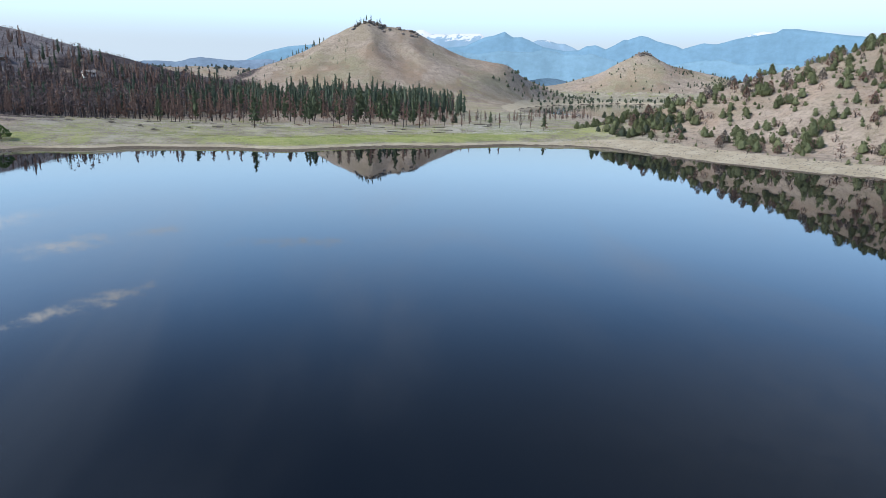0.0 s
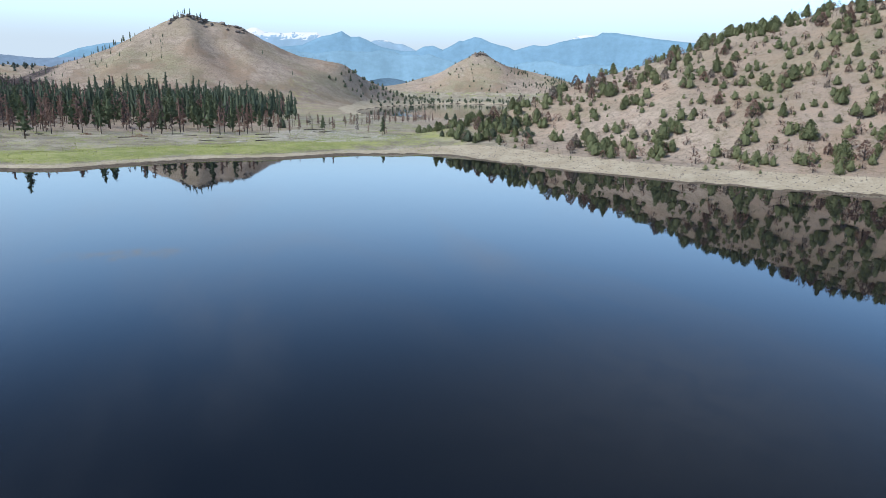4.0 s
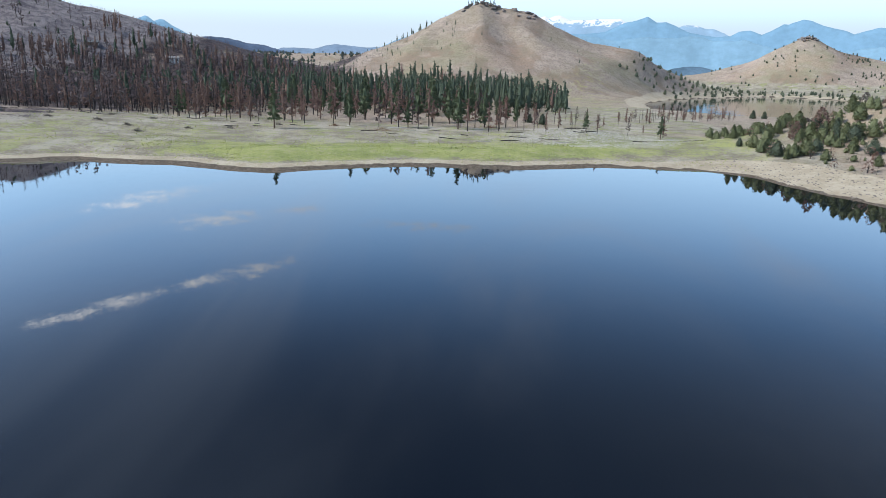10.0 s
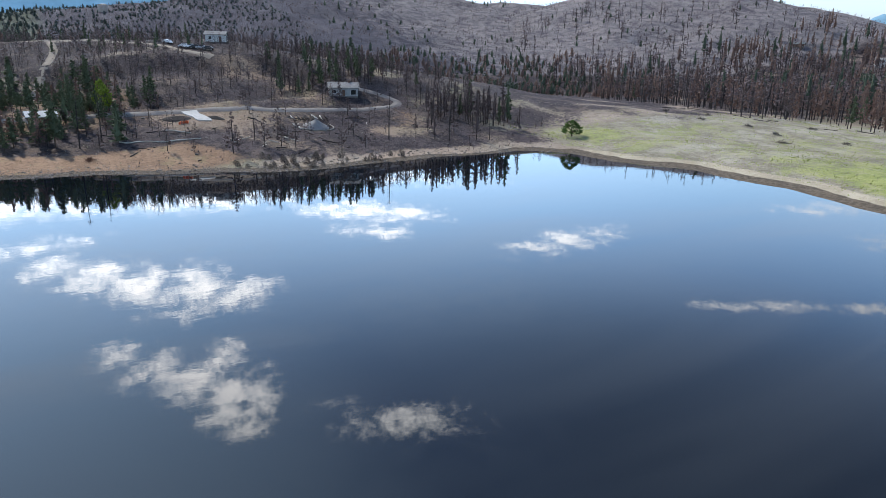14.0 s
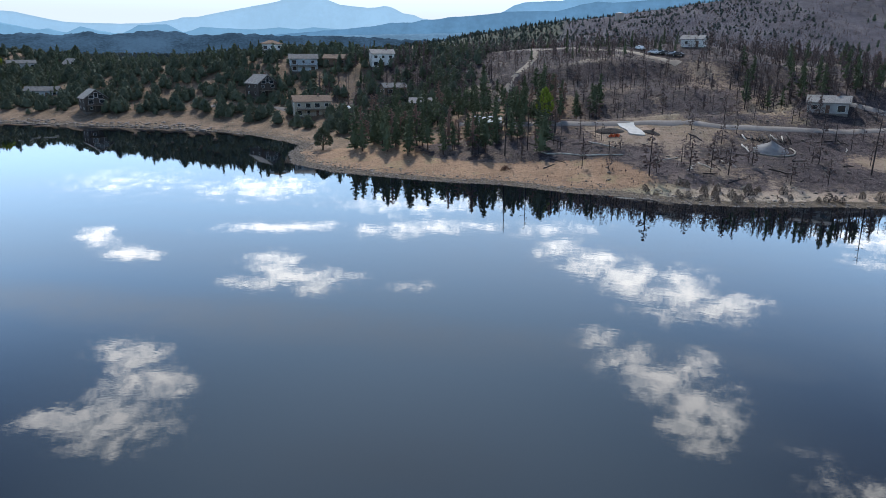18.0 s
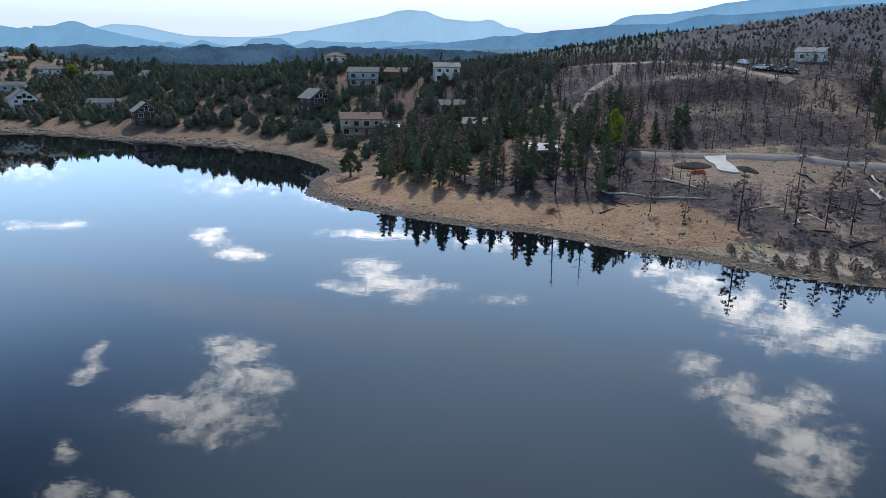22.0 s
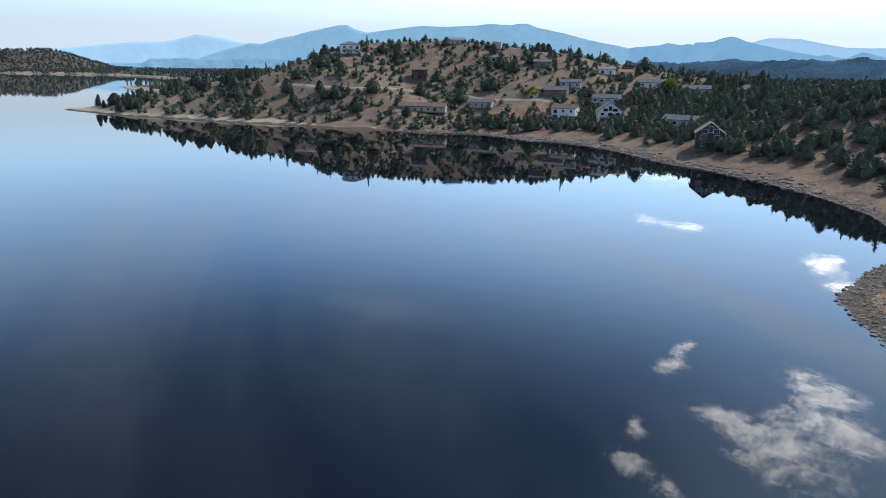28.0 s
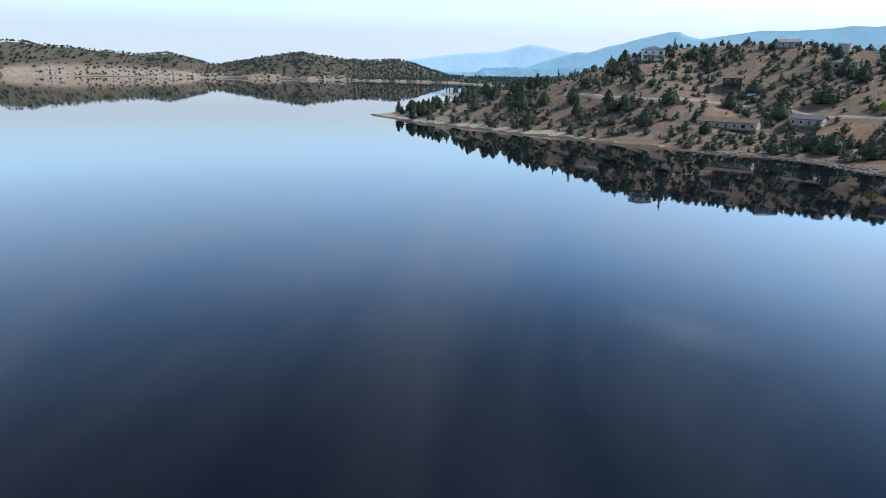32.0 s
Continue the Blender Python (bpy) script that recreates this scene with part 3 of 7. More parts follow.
def zones(x, y, sd, z):
    far = np.hypot(x, y)
    north = step(y, 165, 200) * step(x, -215, -165) * (1 - step(x, 70, 120))
    out = {}
    out["meadow"] = north * (1 - step(y + .12 * x, 290, 330)) * step(sd, 3, 10) + step(y, 300, 330) * step(x, 0, 40) * (1 - step(y, 520, 560)) * (1 - step(x, 85, 110)) + step(y, 880, 940) * step(x, 60, 160) * (1 - step(z, 10, 22))
    out["green"] = north * step(sd, 7, 14) * (1 - step(sd, 28, 60)) * step(x, -130, -60) * (1 - step(x, 15, 55)) * .66 \
        + .36 * north * step(sd, 8, 20) * (1 - step(sd, 70, 110)) + in_ellipse(x, y, 62, 300, 40, 70) * .18 + in_ellipse(x, y, -178, 200, 16, 14) * .3 + in_ellipse(x, y, -283, -235, 12, 7, 40) * 1.1
    out["pale"] = in_ellipse(x, y, 34, 278, 40, 40) * .5 + in_ellipse(x, y, -105, 232, 75, 22) * .3
    burn = step(-x, 148, 175) * step(y, 30, 75) * (1 - .75 * north) * (1 - step(y + x * .05, 900, 1000)) * (1 - step(-x, 760, 900))
    burn = np.maximum(burn, .8 * step(-x, 240, 262) * step(y, -30, 0) * (1 - step(y, 900, 1000)) * (1 - step(-x, 760, 900)))
    forest_floor = step(y + .12 * x, 300, 340) * step(-x, -110, -60) * (1 - step(y, 560, 660)) * .55
    out["ash"] = np.maximum(burn * step(sd, 4 + 12 * (1 - step(y, 70, 95)), 14 + 16 * (1 - step(y, 70, 95))) * (.90 - .2 * (1 - step(-x, 225, 255)) + 1.1 * (rough(x, y, 15, 15) - .5) + .15 * step(-x, 340, 440)), forest_floor * step(-x, 40, 160)) + in_ellipse(x, y, -199, 46, 11, 24, -8) * .75 + in_ellipse(x, y, -300, 30, 30, 34) * .7 + in_ellipse(x, y, -308, -22, 34, 22) * .45
    out["rust"] = in_ellipse(x, y, -225, 100, 62, 52) * .5 + in_ellipse(x, y, -186, 24, 22, 56, -8) * .85 + in_ellipse(x, y, -210, 168, 45, 26) * .3 + in_ellipse(x, y, -290, -235, 60, 26, -40) * .5 + step(-y, 190, 240) * step(-x, 40, 90) * (.08 + .42 * rough(x, y, 22, 17)) * (1 - step(far, 600, 700))
    out["brush"] = step(-y, -20, 40) * step(-x, 40, 120) * (.78 - .2 * step(-y, 225, 255) * (1 - step(far, 600, 700)) + .22 * step(-x, 235, 250) * step(y, -270, -230)) + step(y, 600, 700) * .5 * np.clip(.5 + 2.2 * layers(x, y, 20, 3, 3), 0, 1) + in_ellipse(x, y, 205, 130, 60, 120) * .45 + in_ellipse(x, y, -228, 25, 32, 50) * .8 + .8 * step(-y, 1500, 1650) * step(x, 40, 160) * step(sd, 12, 30)
    out["wood"] = step(far, 900, 1300) * step(-x, 300, 600) * (1 - step(y, 300, 700)) + .95 * step(far, 1250, 1400) * step(-y, 500, 800) * step(sd, 10, 26) * (1 - .45 * step(x, 40, 160) * step(-y, 1600, 1750)) + .8 * step(-x, 380, 440) * step(y, -150, -50) * (1 - step(y, 20, 70)) + .8 * step(-y, 500, 560) * (1 - step(far, 1400, 1600)) * step(sd, 12, 26)
    out["hazy_char"] = step(-x, 330, 400) * step(y, -60, 0) * (1 - step(y, 900, 1000)) * (1 - step(-x, 850, 950)) * step(z, 9, 20)
    # where the slope's stronger sun is painted into the ground colour
    out["sunlit_char"] = .62 * step(y, 190, 420)
    out["sand"] = (1 - .8 * step(far, 1200, 1500)) * (1 - .85 * step(-x, 152, 166) * step(y, -250, -225)) * step(sd, .8, 2.0) * (1 - step(sd, 7 + 9 * step(x, 40, 90) - 4.5 * step(-x, 150, 170), 12 + 14 * step(x, 40, 90) - 6.5 * step(-x, 150, 170)))
    muddy = step(y, 150, 180) * (1 - step(x, 20, 60)) + .5 * step(-x, 152, 166) * step(y, -250, -225) * (1 - step(y, 130, 150)) + .4 * step(-y, 220, 260) * (1 - step(far, 700, 900))
    out["wet"] = 1 - step(sd, 1.0 + 2.5 * muddy, 3.2 + 3.6 * muddy)
    return out


def build_ground():
    na, nr = 840, 270
    cx, cy = -60.0, 30.0
    r = np.concatenate(([0.0], 70 * (4750 / 70) ** (np.arange(nr) / (nr - 1))))
    a = np.arange(na) * (2 * np.pi / na)
    R, A = np.meshgrid(r[1:], a, indexing="ij")
    x = np.concatenate(([cx], (cx + R * np.cos(A)).ravel()))
    y = np.concatenate(([cy], (cy + R * np.sin(A)).ravel()))
    sd = to_shore(x, y)
    z = height(x, y, sd)
    i = np.arange(nr - 1)[:, None] * na + 1
    j = np.arange(na)[None, :]
    k = (j + 1) % na
    quads = np.stack([i + j, i + na + j, i + na + k, i + k], -1).reshape(-1, 4)
    faces = quads.tolist() + [(0, 1 + n, 1 + (n + 1) % na) for n in range(na)]
    me = bpy.data.meshes.new("ground")
    me.from_pydata(np.stack([x, y, z], 1).tolist(), [], faces)
    me.shade_smooth()
    for name, values in zones(x, y, sd, z).items():
        layer = me.attributes.new(name, "FLOAT", "POINT")
        layer.data.foreach_set("value", np.clip(values, 0, 1).astype(np.float32))
    me.materials.append(M_GROUND)
    tagged(new("ground", me), "dry grass hills, green lakeside meadow and burnt slopes round a lake", "ground", kind="structure")


build_ground()


def build_water():
    n = 96
    me = bpy.data.meshes.new("water")
    v = [(0, 0, 0)]
    for rad in (300, 900, 2400, 4700):
        v += [(rad * math.cos(k * math.tau / n), rad * math.sin(k * math.tau / n), 0) for k in range(n)]
    f = [(0, 1 + k, 1 + (k + 1) % n) for k in range(n)]
    for ring in range(3):
        o = 1 + ring * n
        f += [(o + k, o + n + k, o + n + (k + 1) % n, o + (k + 1) % n) for k in range(n)]
    me.from_pydata(v, [], f)
    me.materials.append(M_WATER)
    tagged(new("water", me), "calm dark lake that mirrors sky and shores", "water", kind="structure")


build_water()


def mountain_range(name, label, far, outline, mat, seed, ragged=6.0, depth=110, foot=-40):
    """A distant range: heights along the compass round the lake's middle, with spurs and valleys down its face."""
    keys = sorted(outline)
    az = np.arange(keys[0][0], keys[-1][0], .07)
    top = np.interp(az, [k[0] for k in keys], [k[1] for k in keys])
    top = top + ragged * layers(az * 40, az * 0 + seed * 7.3, 26, 5, seed)
    rows = 14
    v, f = [], []
    for n in range(rows):
        u = n / (rows - 1)
        h = foot + (top - foot) * (1 - u) ** 1.1 + 30 * layers(az * 60, az * 0 + n * 26.0, 90, 4, seed + 3) * (u * (1 - u)) * 4 * (top / 300)
        d = far - depth * u + .2 * depth * layers(az * 60, az * 0 + 9, 70, 4, seed + 9) * u
        ang = np.radians(az)
        v += list(zip((-60 - d * np.sin(ang)).tolist(), (30 + d * np.cos(ang)).tolist(), h.tolist()))
    m = len(az)
    v += [(v[k][0] * 1.004, v[k][1] * 1.004, foot) for k in range(m)]
    for n in range(rows - 1):
        f += [(n * m + k, n * m + k + 1, (n + 1) * m + k + 1, (n + 1) * m + k) for k in range(m - 1)]
    f += [(rows * m + k, rows * m + k + 1, k + 1, k) for k in range(m - 1)]
    me = bpy.data.meshes.new(name)
    me.from_pydata(v, [], f)
    me.shade_smooth()
    me.materials.append(mat)
    return tagged(new(name, me), label, "mountain", "distant mountains", kind="structure")


# each range's blue is its haze, mostly paler the farther it lies
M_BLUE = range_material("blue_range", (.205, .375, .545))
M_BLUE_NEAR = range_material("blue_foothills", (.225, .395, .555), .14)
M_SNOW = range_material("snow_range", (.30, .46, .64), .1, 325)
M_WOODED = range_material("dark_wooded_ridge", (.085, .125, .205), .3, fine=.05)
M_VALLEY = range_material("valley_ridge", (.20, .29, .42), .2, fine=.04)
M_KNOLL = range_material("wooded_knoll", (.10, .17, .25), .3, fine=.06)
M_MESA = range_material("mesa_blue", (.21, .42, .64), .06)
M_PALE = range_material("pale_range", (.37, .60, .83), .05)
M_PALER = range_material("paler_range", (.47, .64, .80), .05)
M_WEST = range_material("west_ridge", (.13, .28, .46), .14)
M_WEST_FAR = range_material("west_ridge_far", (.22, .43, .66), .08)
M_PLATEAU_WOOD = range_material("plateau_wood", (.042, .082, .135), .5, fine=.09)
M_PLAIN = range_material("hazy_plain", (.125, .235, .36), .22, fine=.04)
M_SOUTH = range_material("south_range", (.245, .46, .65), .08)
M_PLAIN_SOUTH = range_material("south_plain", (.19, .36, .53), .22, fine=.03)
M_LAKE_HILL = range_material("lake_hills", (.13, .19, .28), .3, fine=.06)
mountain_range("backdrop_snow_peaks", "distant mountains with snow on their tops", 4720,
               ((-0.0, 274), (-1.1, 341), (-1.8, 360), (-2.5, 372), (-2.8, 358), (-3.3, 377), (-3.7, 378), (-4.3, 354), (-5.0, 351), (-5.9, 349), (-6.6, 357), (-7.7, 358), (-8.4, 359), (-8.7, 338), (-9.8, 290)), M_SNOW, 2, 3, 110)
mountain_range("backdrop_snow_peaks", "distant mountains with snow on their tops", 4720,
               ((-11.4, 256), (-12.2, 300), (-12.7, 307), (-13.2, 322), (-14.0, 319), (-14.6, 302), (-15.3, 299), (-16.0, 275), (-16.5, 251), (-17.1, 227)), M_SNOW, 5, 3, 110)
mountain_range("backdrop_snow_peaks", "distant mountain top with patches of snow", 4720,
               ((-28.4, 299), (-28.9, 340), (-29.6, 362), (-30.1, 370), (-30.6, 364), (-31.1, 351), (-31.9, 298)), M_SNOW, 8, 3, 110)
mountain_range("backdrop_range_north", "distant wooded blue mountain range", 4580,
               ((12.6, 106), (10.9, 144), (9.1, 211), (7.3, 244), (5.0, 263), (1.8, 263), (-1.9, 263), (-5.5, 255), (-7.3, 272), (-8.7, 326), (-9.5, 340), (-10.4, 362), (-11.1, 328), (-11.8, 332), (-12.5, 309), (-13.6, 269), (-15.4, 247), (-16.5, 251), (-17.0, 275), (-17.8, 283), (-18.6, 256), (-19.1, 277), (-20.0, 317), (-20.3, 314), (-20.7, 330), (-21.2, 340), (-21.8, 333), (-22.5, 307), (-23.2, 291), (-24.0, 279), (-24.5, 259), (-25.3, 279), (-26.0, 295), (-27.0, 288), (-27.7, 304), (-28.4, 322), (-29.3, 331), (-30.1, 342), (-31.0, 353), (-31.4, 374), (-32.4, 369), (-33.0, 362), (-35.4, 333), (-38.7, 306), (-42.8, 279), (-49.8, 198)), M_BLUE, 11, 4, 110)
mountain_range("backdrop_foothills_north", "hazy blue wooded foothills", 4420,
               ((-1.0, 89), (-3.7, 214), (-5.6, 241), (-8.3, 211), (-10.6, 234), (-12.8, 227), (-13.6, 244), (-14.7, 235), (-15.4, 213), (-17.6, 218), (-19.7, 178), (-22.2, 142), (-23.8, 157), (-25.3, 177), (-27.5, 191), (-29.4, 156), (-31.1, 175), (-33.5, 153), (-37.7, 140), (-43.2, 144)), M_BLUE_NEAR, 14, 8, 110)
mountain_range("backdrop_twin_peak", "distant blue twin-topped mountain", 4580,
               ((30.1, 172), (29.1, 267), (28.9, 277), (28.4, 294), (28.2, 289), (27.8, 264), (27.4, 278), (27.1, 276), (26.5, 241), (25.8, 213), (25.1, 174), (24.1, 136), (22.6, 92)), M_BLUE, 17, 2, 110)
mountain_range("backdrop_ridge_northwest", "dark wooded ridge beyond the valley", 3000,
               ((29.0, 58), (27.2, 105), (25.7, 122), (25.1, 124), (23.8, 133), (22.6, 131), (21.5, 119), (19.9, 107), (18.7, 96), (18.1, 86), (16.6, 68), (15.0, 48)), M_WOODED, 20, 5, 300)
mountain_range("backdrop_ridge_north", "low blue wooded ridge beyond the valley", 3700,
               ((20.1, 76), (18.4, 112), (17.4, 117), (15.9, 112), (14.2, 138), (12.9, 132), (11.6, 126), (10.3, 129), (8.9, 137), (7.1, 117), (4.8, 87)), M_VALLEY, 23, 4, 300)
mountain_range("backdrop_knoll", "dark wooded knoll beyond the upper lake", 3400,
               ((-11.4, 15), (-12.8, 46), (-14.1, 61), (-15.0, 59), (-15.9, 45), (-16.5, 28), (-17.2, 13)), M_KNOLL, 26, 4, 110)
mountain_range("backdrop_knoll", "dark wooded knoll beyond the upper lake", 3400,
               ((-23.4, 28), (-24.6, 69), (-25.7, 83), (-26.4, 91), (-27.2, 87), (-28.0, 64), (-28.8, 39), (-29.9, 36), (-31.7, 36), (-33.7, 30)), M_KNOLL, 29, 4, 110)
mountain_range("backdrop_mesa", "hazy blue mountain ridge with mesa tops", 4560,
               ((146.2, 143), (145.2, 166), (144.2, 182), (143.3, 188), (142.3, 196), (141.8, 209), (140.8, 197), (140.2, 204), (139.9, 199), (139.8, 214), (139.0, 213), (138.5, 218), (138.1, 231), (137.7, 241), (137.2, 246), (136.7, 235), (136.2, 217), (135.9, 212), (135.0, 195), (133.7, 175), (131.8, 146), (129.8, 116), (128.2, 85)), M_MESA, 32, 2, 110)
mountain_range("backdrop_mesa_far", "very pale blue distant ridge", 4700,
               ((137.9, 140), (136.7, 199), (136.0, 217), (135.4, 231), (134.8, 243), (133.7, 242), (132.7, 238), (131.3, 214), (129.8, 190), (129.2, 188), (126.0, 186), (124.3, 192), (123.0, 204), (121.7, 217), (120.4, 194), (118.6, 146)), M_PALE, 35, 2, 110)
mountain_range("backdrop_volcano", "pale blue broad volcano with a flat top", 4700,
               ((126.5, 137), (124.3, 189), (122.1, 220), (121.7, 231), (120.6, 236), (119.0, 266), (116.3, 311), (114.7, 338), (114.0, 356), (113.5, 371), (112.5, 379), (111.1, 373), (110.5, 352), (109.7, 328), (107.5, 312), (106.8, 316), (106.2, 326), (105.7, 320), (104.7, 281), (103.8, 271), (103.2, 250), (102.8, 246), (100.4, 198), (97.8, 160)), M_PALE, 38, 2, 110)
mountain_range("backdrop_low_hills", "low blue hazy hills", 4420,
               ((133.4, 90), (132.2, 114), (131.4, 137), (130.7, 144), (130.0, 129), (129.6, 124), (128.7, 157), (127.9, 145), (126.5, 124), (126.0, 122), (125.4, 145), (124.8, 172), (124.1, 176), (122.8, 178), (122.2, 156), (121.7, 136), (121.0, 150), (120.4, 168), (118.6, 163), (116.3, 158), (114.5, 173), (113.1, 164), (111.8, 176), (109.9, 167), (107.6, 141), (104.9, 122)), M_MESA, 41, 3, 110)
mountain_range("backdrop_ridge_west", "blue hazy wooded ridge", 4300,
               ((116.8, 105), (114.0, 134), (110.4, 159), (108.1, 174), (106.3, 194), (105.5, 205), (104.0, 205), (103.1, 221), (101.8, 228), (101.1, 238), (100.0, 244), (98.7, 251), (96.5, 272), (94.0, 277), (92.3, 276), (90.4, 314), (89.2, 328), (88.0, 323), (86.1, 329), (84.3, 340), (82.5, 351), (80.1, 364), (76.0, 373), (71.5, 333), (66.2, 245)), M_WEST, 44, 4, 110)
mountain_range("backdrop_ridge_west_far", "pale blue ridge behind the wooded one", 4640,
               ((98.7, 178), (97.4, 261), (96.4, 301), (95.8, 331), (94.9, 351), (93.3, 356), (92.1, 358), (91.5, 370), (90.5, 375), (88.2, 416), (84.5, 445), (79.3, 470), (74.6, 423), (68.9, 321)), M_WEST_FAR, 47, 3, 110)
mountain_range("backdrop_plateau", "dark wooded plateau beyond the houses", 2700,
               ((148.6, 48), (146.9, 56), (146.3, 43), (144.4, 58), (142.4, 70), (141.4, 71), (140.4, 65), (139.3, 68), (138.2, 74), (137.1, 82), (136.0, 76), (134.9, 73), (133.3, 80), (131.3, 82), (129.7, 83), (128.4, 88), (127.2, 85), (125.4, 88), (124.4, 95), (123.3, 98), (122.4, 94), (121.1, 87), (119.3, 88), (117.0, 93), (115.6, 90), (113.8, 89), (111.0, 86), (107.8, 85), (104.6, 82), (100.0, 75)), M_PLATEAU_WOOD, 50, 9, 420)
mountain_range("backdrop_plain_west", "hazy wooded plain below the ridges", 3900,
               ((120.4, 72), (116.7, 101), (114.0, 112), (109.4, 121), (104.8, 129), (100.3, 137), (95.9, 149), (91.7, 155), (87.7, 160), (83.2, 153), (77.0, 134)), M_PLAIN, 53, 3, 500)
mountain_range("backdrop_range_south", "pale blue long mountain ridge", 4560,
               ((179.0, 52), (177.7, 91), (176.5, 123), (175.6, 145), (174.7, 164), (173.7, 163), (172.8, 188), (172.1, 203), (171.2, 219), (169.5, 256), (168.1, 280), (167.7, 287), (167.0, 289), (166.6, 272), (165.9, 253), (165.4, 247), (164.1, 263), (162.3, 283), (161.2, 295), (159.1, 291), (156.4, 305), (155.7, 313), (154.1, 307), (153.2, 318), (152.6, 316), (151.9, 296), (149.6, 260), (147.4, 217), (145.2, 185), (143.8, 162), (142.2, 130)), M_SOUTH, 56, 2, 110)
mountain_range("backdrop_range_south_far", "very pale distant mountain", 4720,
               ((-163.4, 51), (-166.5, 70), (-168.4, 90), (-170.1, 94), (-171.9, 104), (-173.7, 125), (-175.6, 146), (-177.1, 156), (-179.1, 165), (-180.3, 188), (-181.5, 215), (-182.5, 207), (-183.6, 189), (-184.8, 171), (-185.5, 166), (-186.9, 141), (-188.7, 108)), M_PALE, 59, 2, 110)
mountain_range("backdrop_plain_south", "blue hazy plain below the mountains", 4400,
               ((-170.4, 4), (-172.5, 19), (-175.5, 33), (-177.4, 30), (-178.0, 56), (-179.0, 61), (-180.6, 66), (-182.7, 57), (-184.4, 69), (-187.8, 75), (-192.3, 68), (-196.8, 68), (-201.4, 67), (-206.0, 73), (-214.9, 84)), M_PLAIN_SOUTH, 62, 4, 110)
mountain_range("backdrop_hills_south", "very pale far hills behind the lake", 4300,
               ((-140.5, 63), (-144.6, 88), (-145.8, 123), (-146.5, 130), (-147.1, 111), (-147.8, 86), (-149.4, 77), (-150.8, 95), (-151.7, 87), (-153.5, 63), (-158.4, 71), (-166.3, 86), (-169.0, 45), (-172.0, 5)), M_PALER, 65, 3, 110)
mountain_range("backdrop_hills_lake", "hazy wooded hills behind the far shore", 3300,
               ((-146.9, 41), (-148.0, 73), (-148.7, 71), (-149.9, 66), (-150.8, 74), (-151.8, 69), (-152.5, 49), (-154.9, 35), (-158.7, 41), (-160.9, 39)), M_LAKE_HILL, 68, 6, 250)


# ---- the plan of houses and roads: x, y, width, depth, storeys, turn off the lake view, roof, wall, roof colour, extras ----
POINT_HOMES = (
    (-275, -38, 14, 9, 2, 8, "gable", "beige", "brown", "deck wing chimney"),
    (-300, -71, 9, 11, 2, 28, "front", "dark", "grey", "deck chimney"),
    (-352, -90, 10, 8, 2, 5, "hip", "white", "brown", "deck"),
    (-326, -62, 12.5, 9, 2, 0, "gable", "blue", "slate", "deck"),
    (-331, -48, 10, 8, 1, -10, "gable", "brown", "brown", "deck"),
    (-325, -24, 10, 8, 2, 12, "gable", "white", "grey", "chimney"),
    (-277, -137, 9, 10, 2, 10, "front", "dark", "grey", "deck"),
    (-303, -184, 14, 8, 1, -14, "gable", "blue", "slate", ""),
    (-382, -232, 8, 7, 1, 30, "front", "white", "grey", ""),
    (-366, -252, 14, 8, 1, 0, "gable", "grey", "slate", ""),
    (-352, -274, 12, 8, 1, 4, "gable", "white", "slate", ""),
)
VILLAGE_HOMES = (
    (-206, -388, 12, 9, 2, 10, "hip", "white", "slate", "deck"),
    (-240, -349, 9, 7, 2, 0, "gable", "dark", "brown", "deck"),
    (-224, -294, 25, 8, 1, -6, "gable", "beige", "brown", "deck chimney"),
    (-254, -286, 13, 7, 1, -10, "gable", "beige", "slate", ""),
    (-282, -245, 12, 8, 2, -12, "gable", "white", "brown", "chimney"),
    (-273, -250, 7, 5, 1, -12, "gable", "white", "brown", ""),
    (-292, -349, 11, 7, 1, 14, "hip", "beige", "slate", "deck"),
    (-295, -278, 12, 8, 1, -8, "gable", "brown", "slate", ""),
    (-308, -286, 11, 7, 1, 0, "gable", "grey", "slate", ""),
    (-312, -255, 14, 8, 1, -10, "gable", "blue", "slate", ""),
    (-295, -227, 11, 8, 2, 16, "front", "white", "grey", "deck"),
    (-348, -293, 8, 7, 1, 20, "gable", "white", "red", ""),
    (-340, -300, 9, 7, 1, 0, "gable", "white", "grey", ""),
    (-280, -393, 11, 7, 1, 20, "gable", "grey", "grey", ""),
    (-310, -324, 10, 7, 1, 0, "gable", "brown", "slate", ""),
)
OUTLYING_HOMES = (
    (-302, 106, 8, 6, 1, -6, "gable", "white", "grey", ""),
    (-287, -8, 9, 7, 1, 20, "gable", "brown", "slate", ""),
    (-259, 11, 9, 7, 1, 0, "gable", "grey", "grey", ""),
    (-218, 40, 7, 5.5, 1, 6, "gable", "brown", "metal", ""),
    (-231, 134, 10, 7.5, 1, 12, "gable", "grey", "grey", "chimney"),
    (-399, 635, 12, 8, 1, 0, "gable", "brown", "slate", ""),
    (-311, 617, 11, 8, 2, 10, "gable", "white", "grey", ""),
    (729, -2002, 16, 10, 2, 0, "gable", "white", "slate", ""),
    (562, -2035, 15, 10, 2, 0, "gable", "beige", "slate", ""),
    (445, -2049, 15, 10, 2, 0, "gable", "beige", "grey", ""),
    (396, -2047, 18, 10, 1, 0, "gable", "white", "grey", ""),
)
HOMES = POINT_HOMES + VILLAGE_HOMES + OUTLYING_HOMES
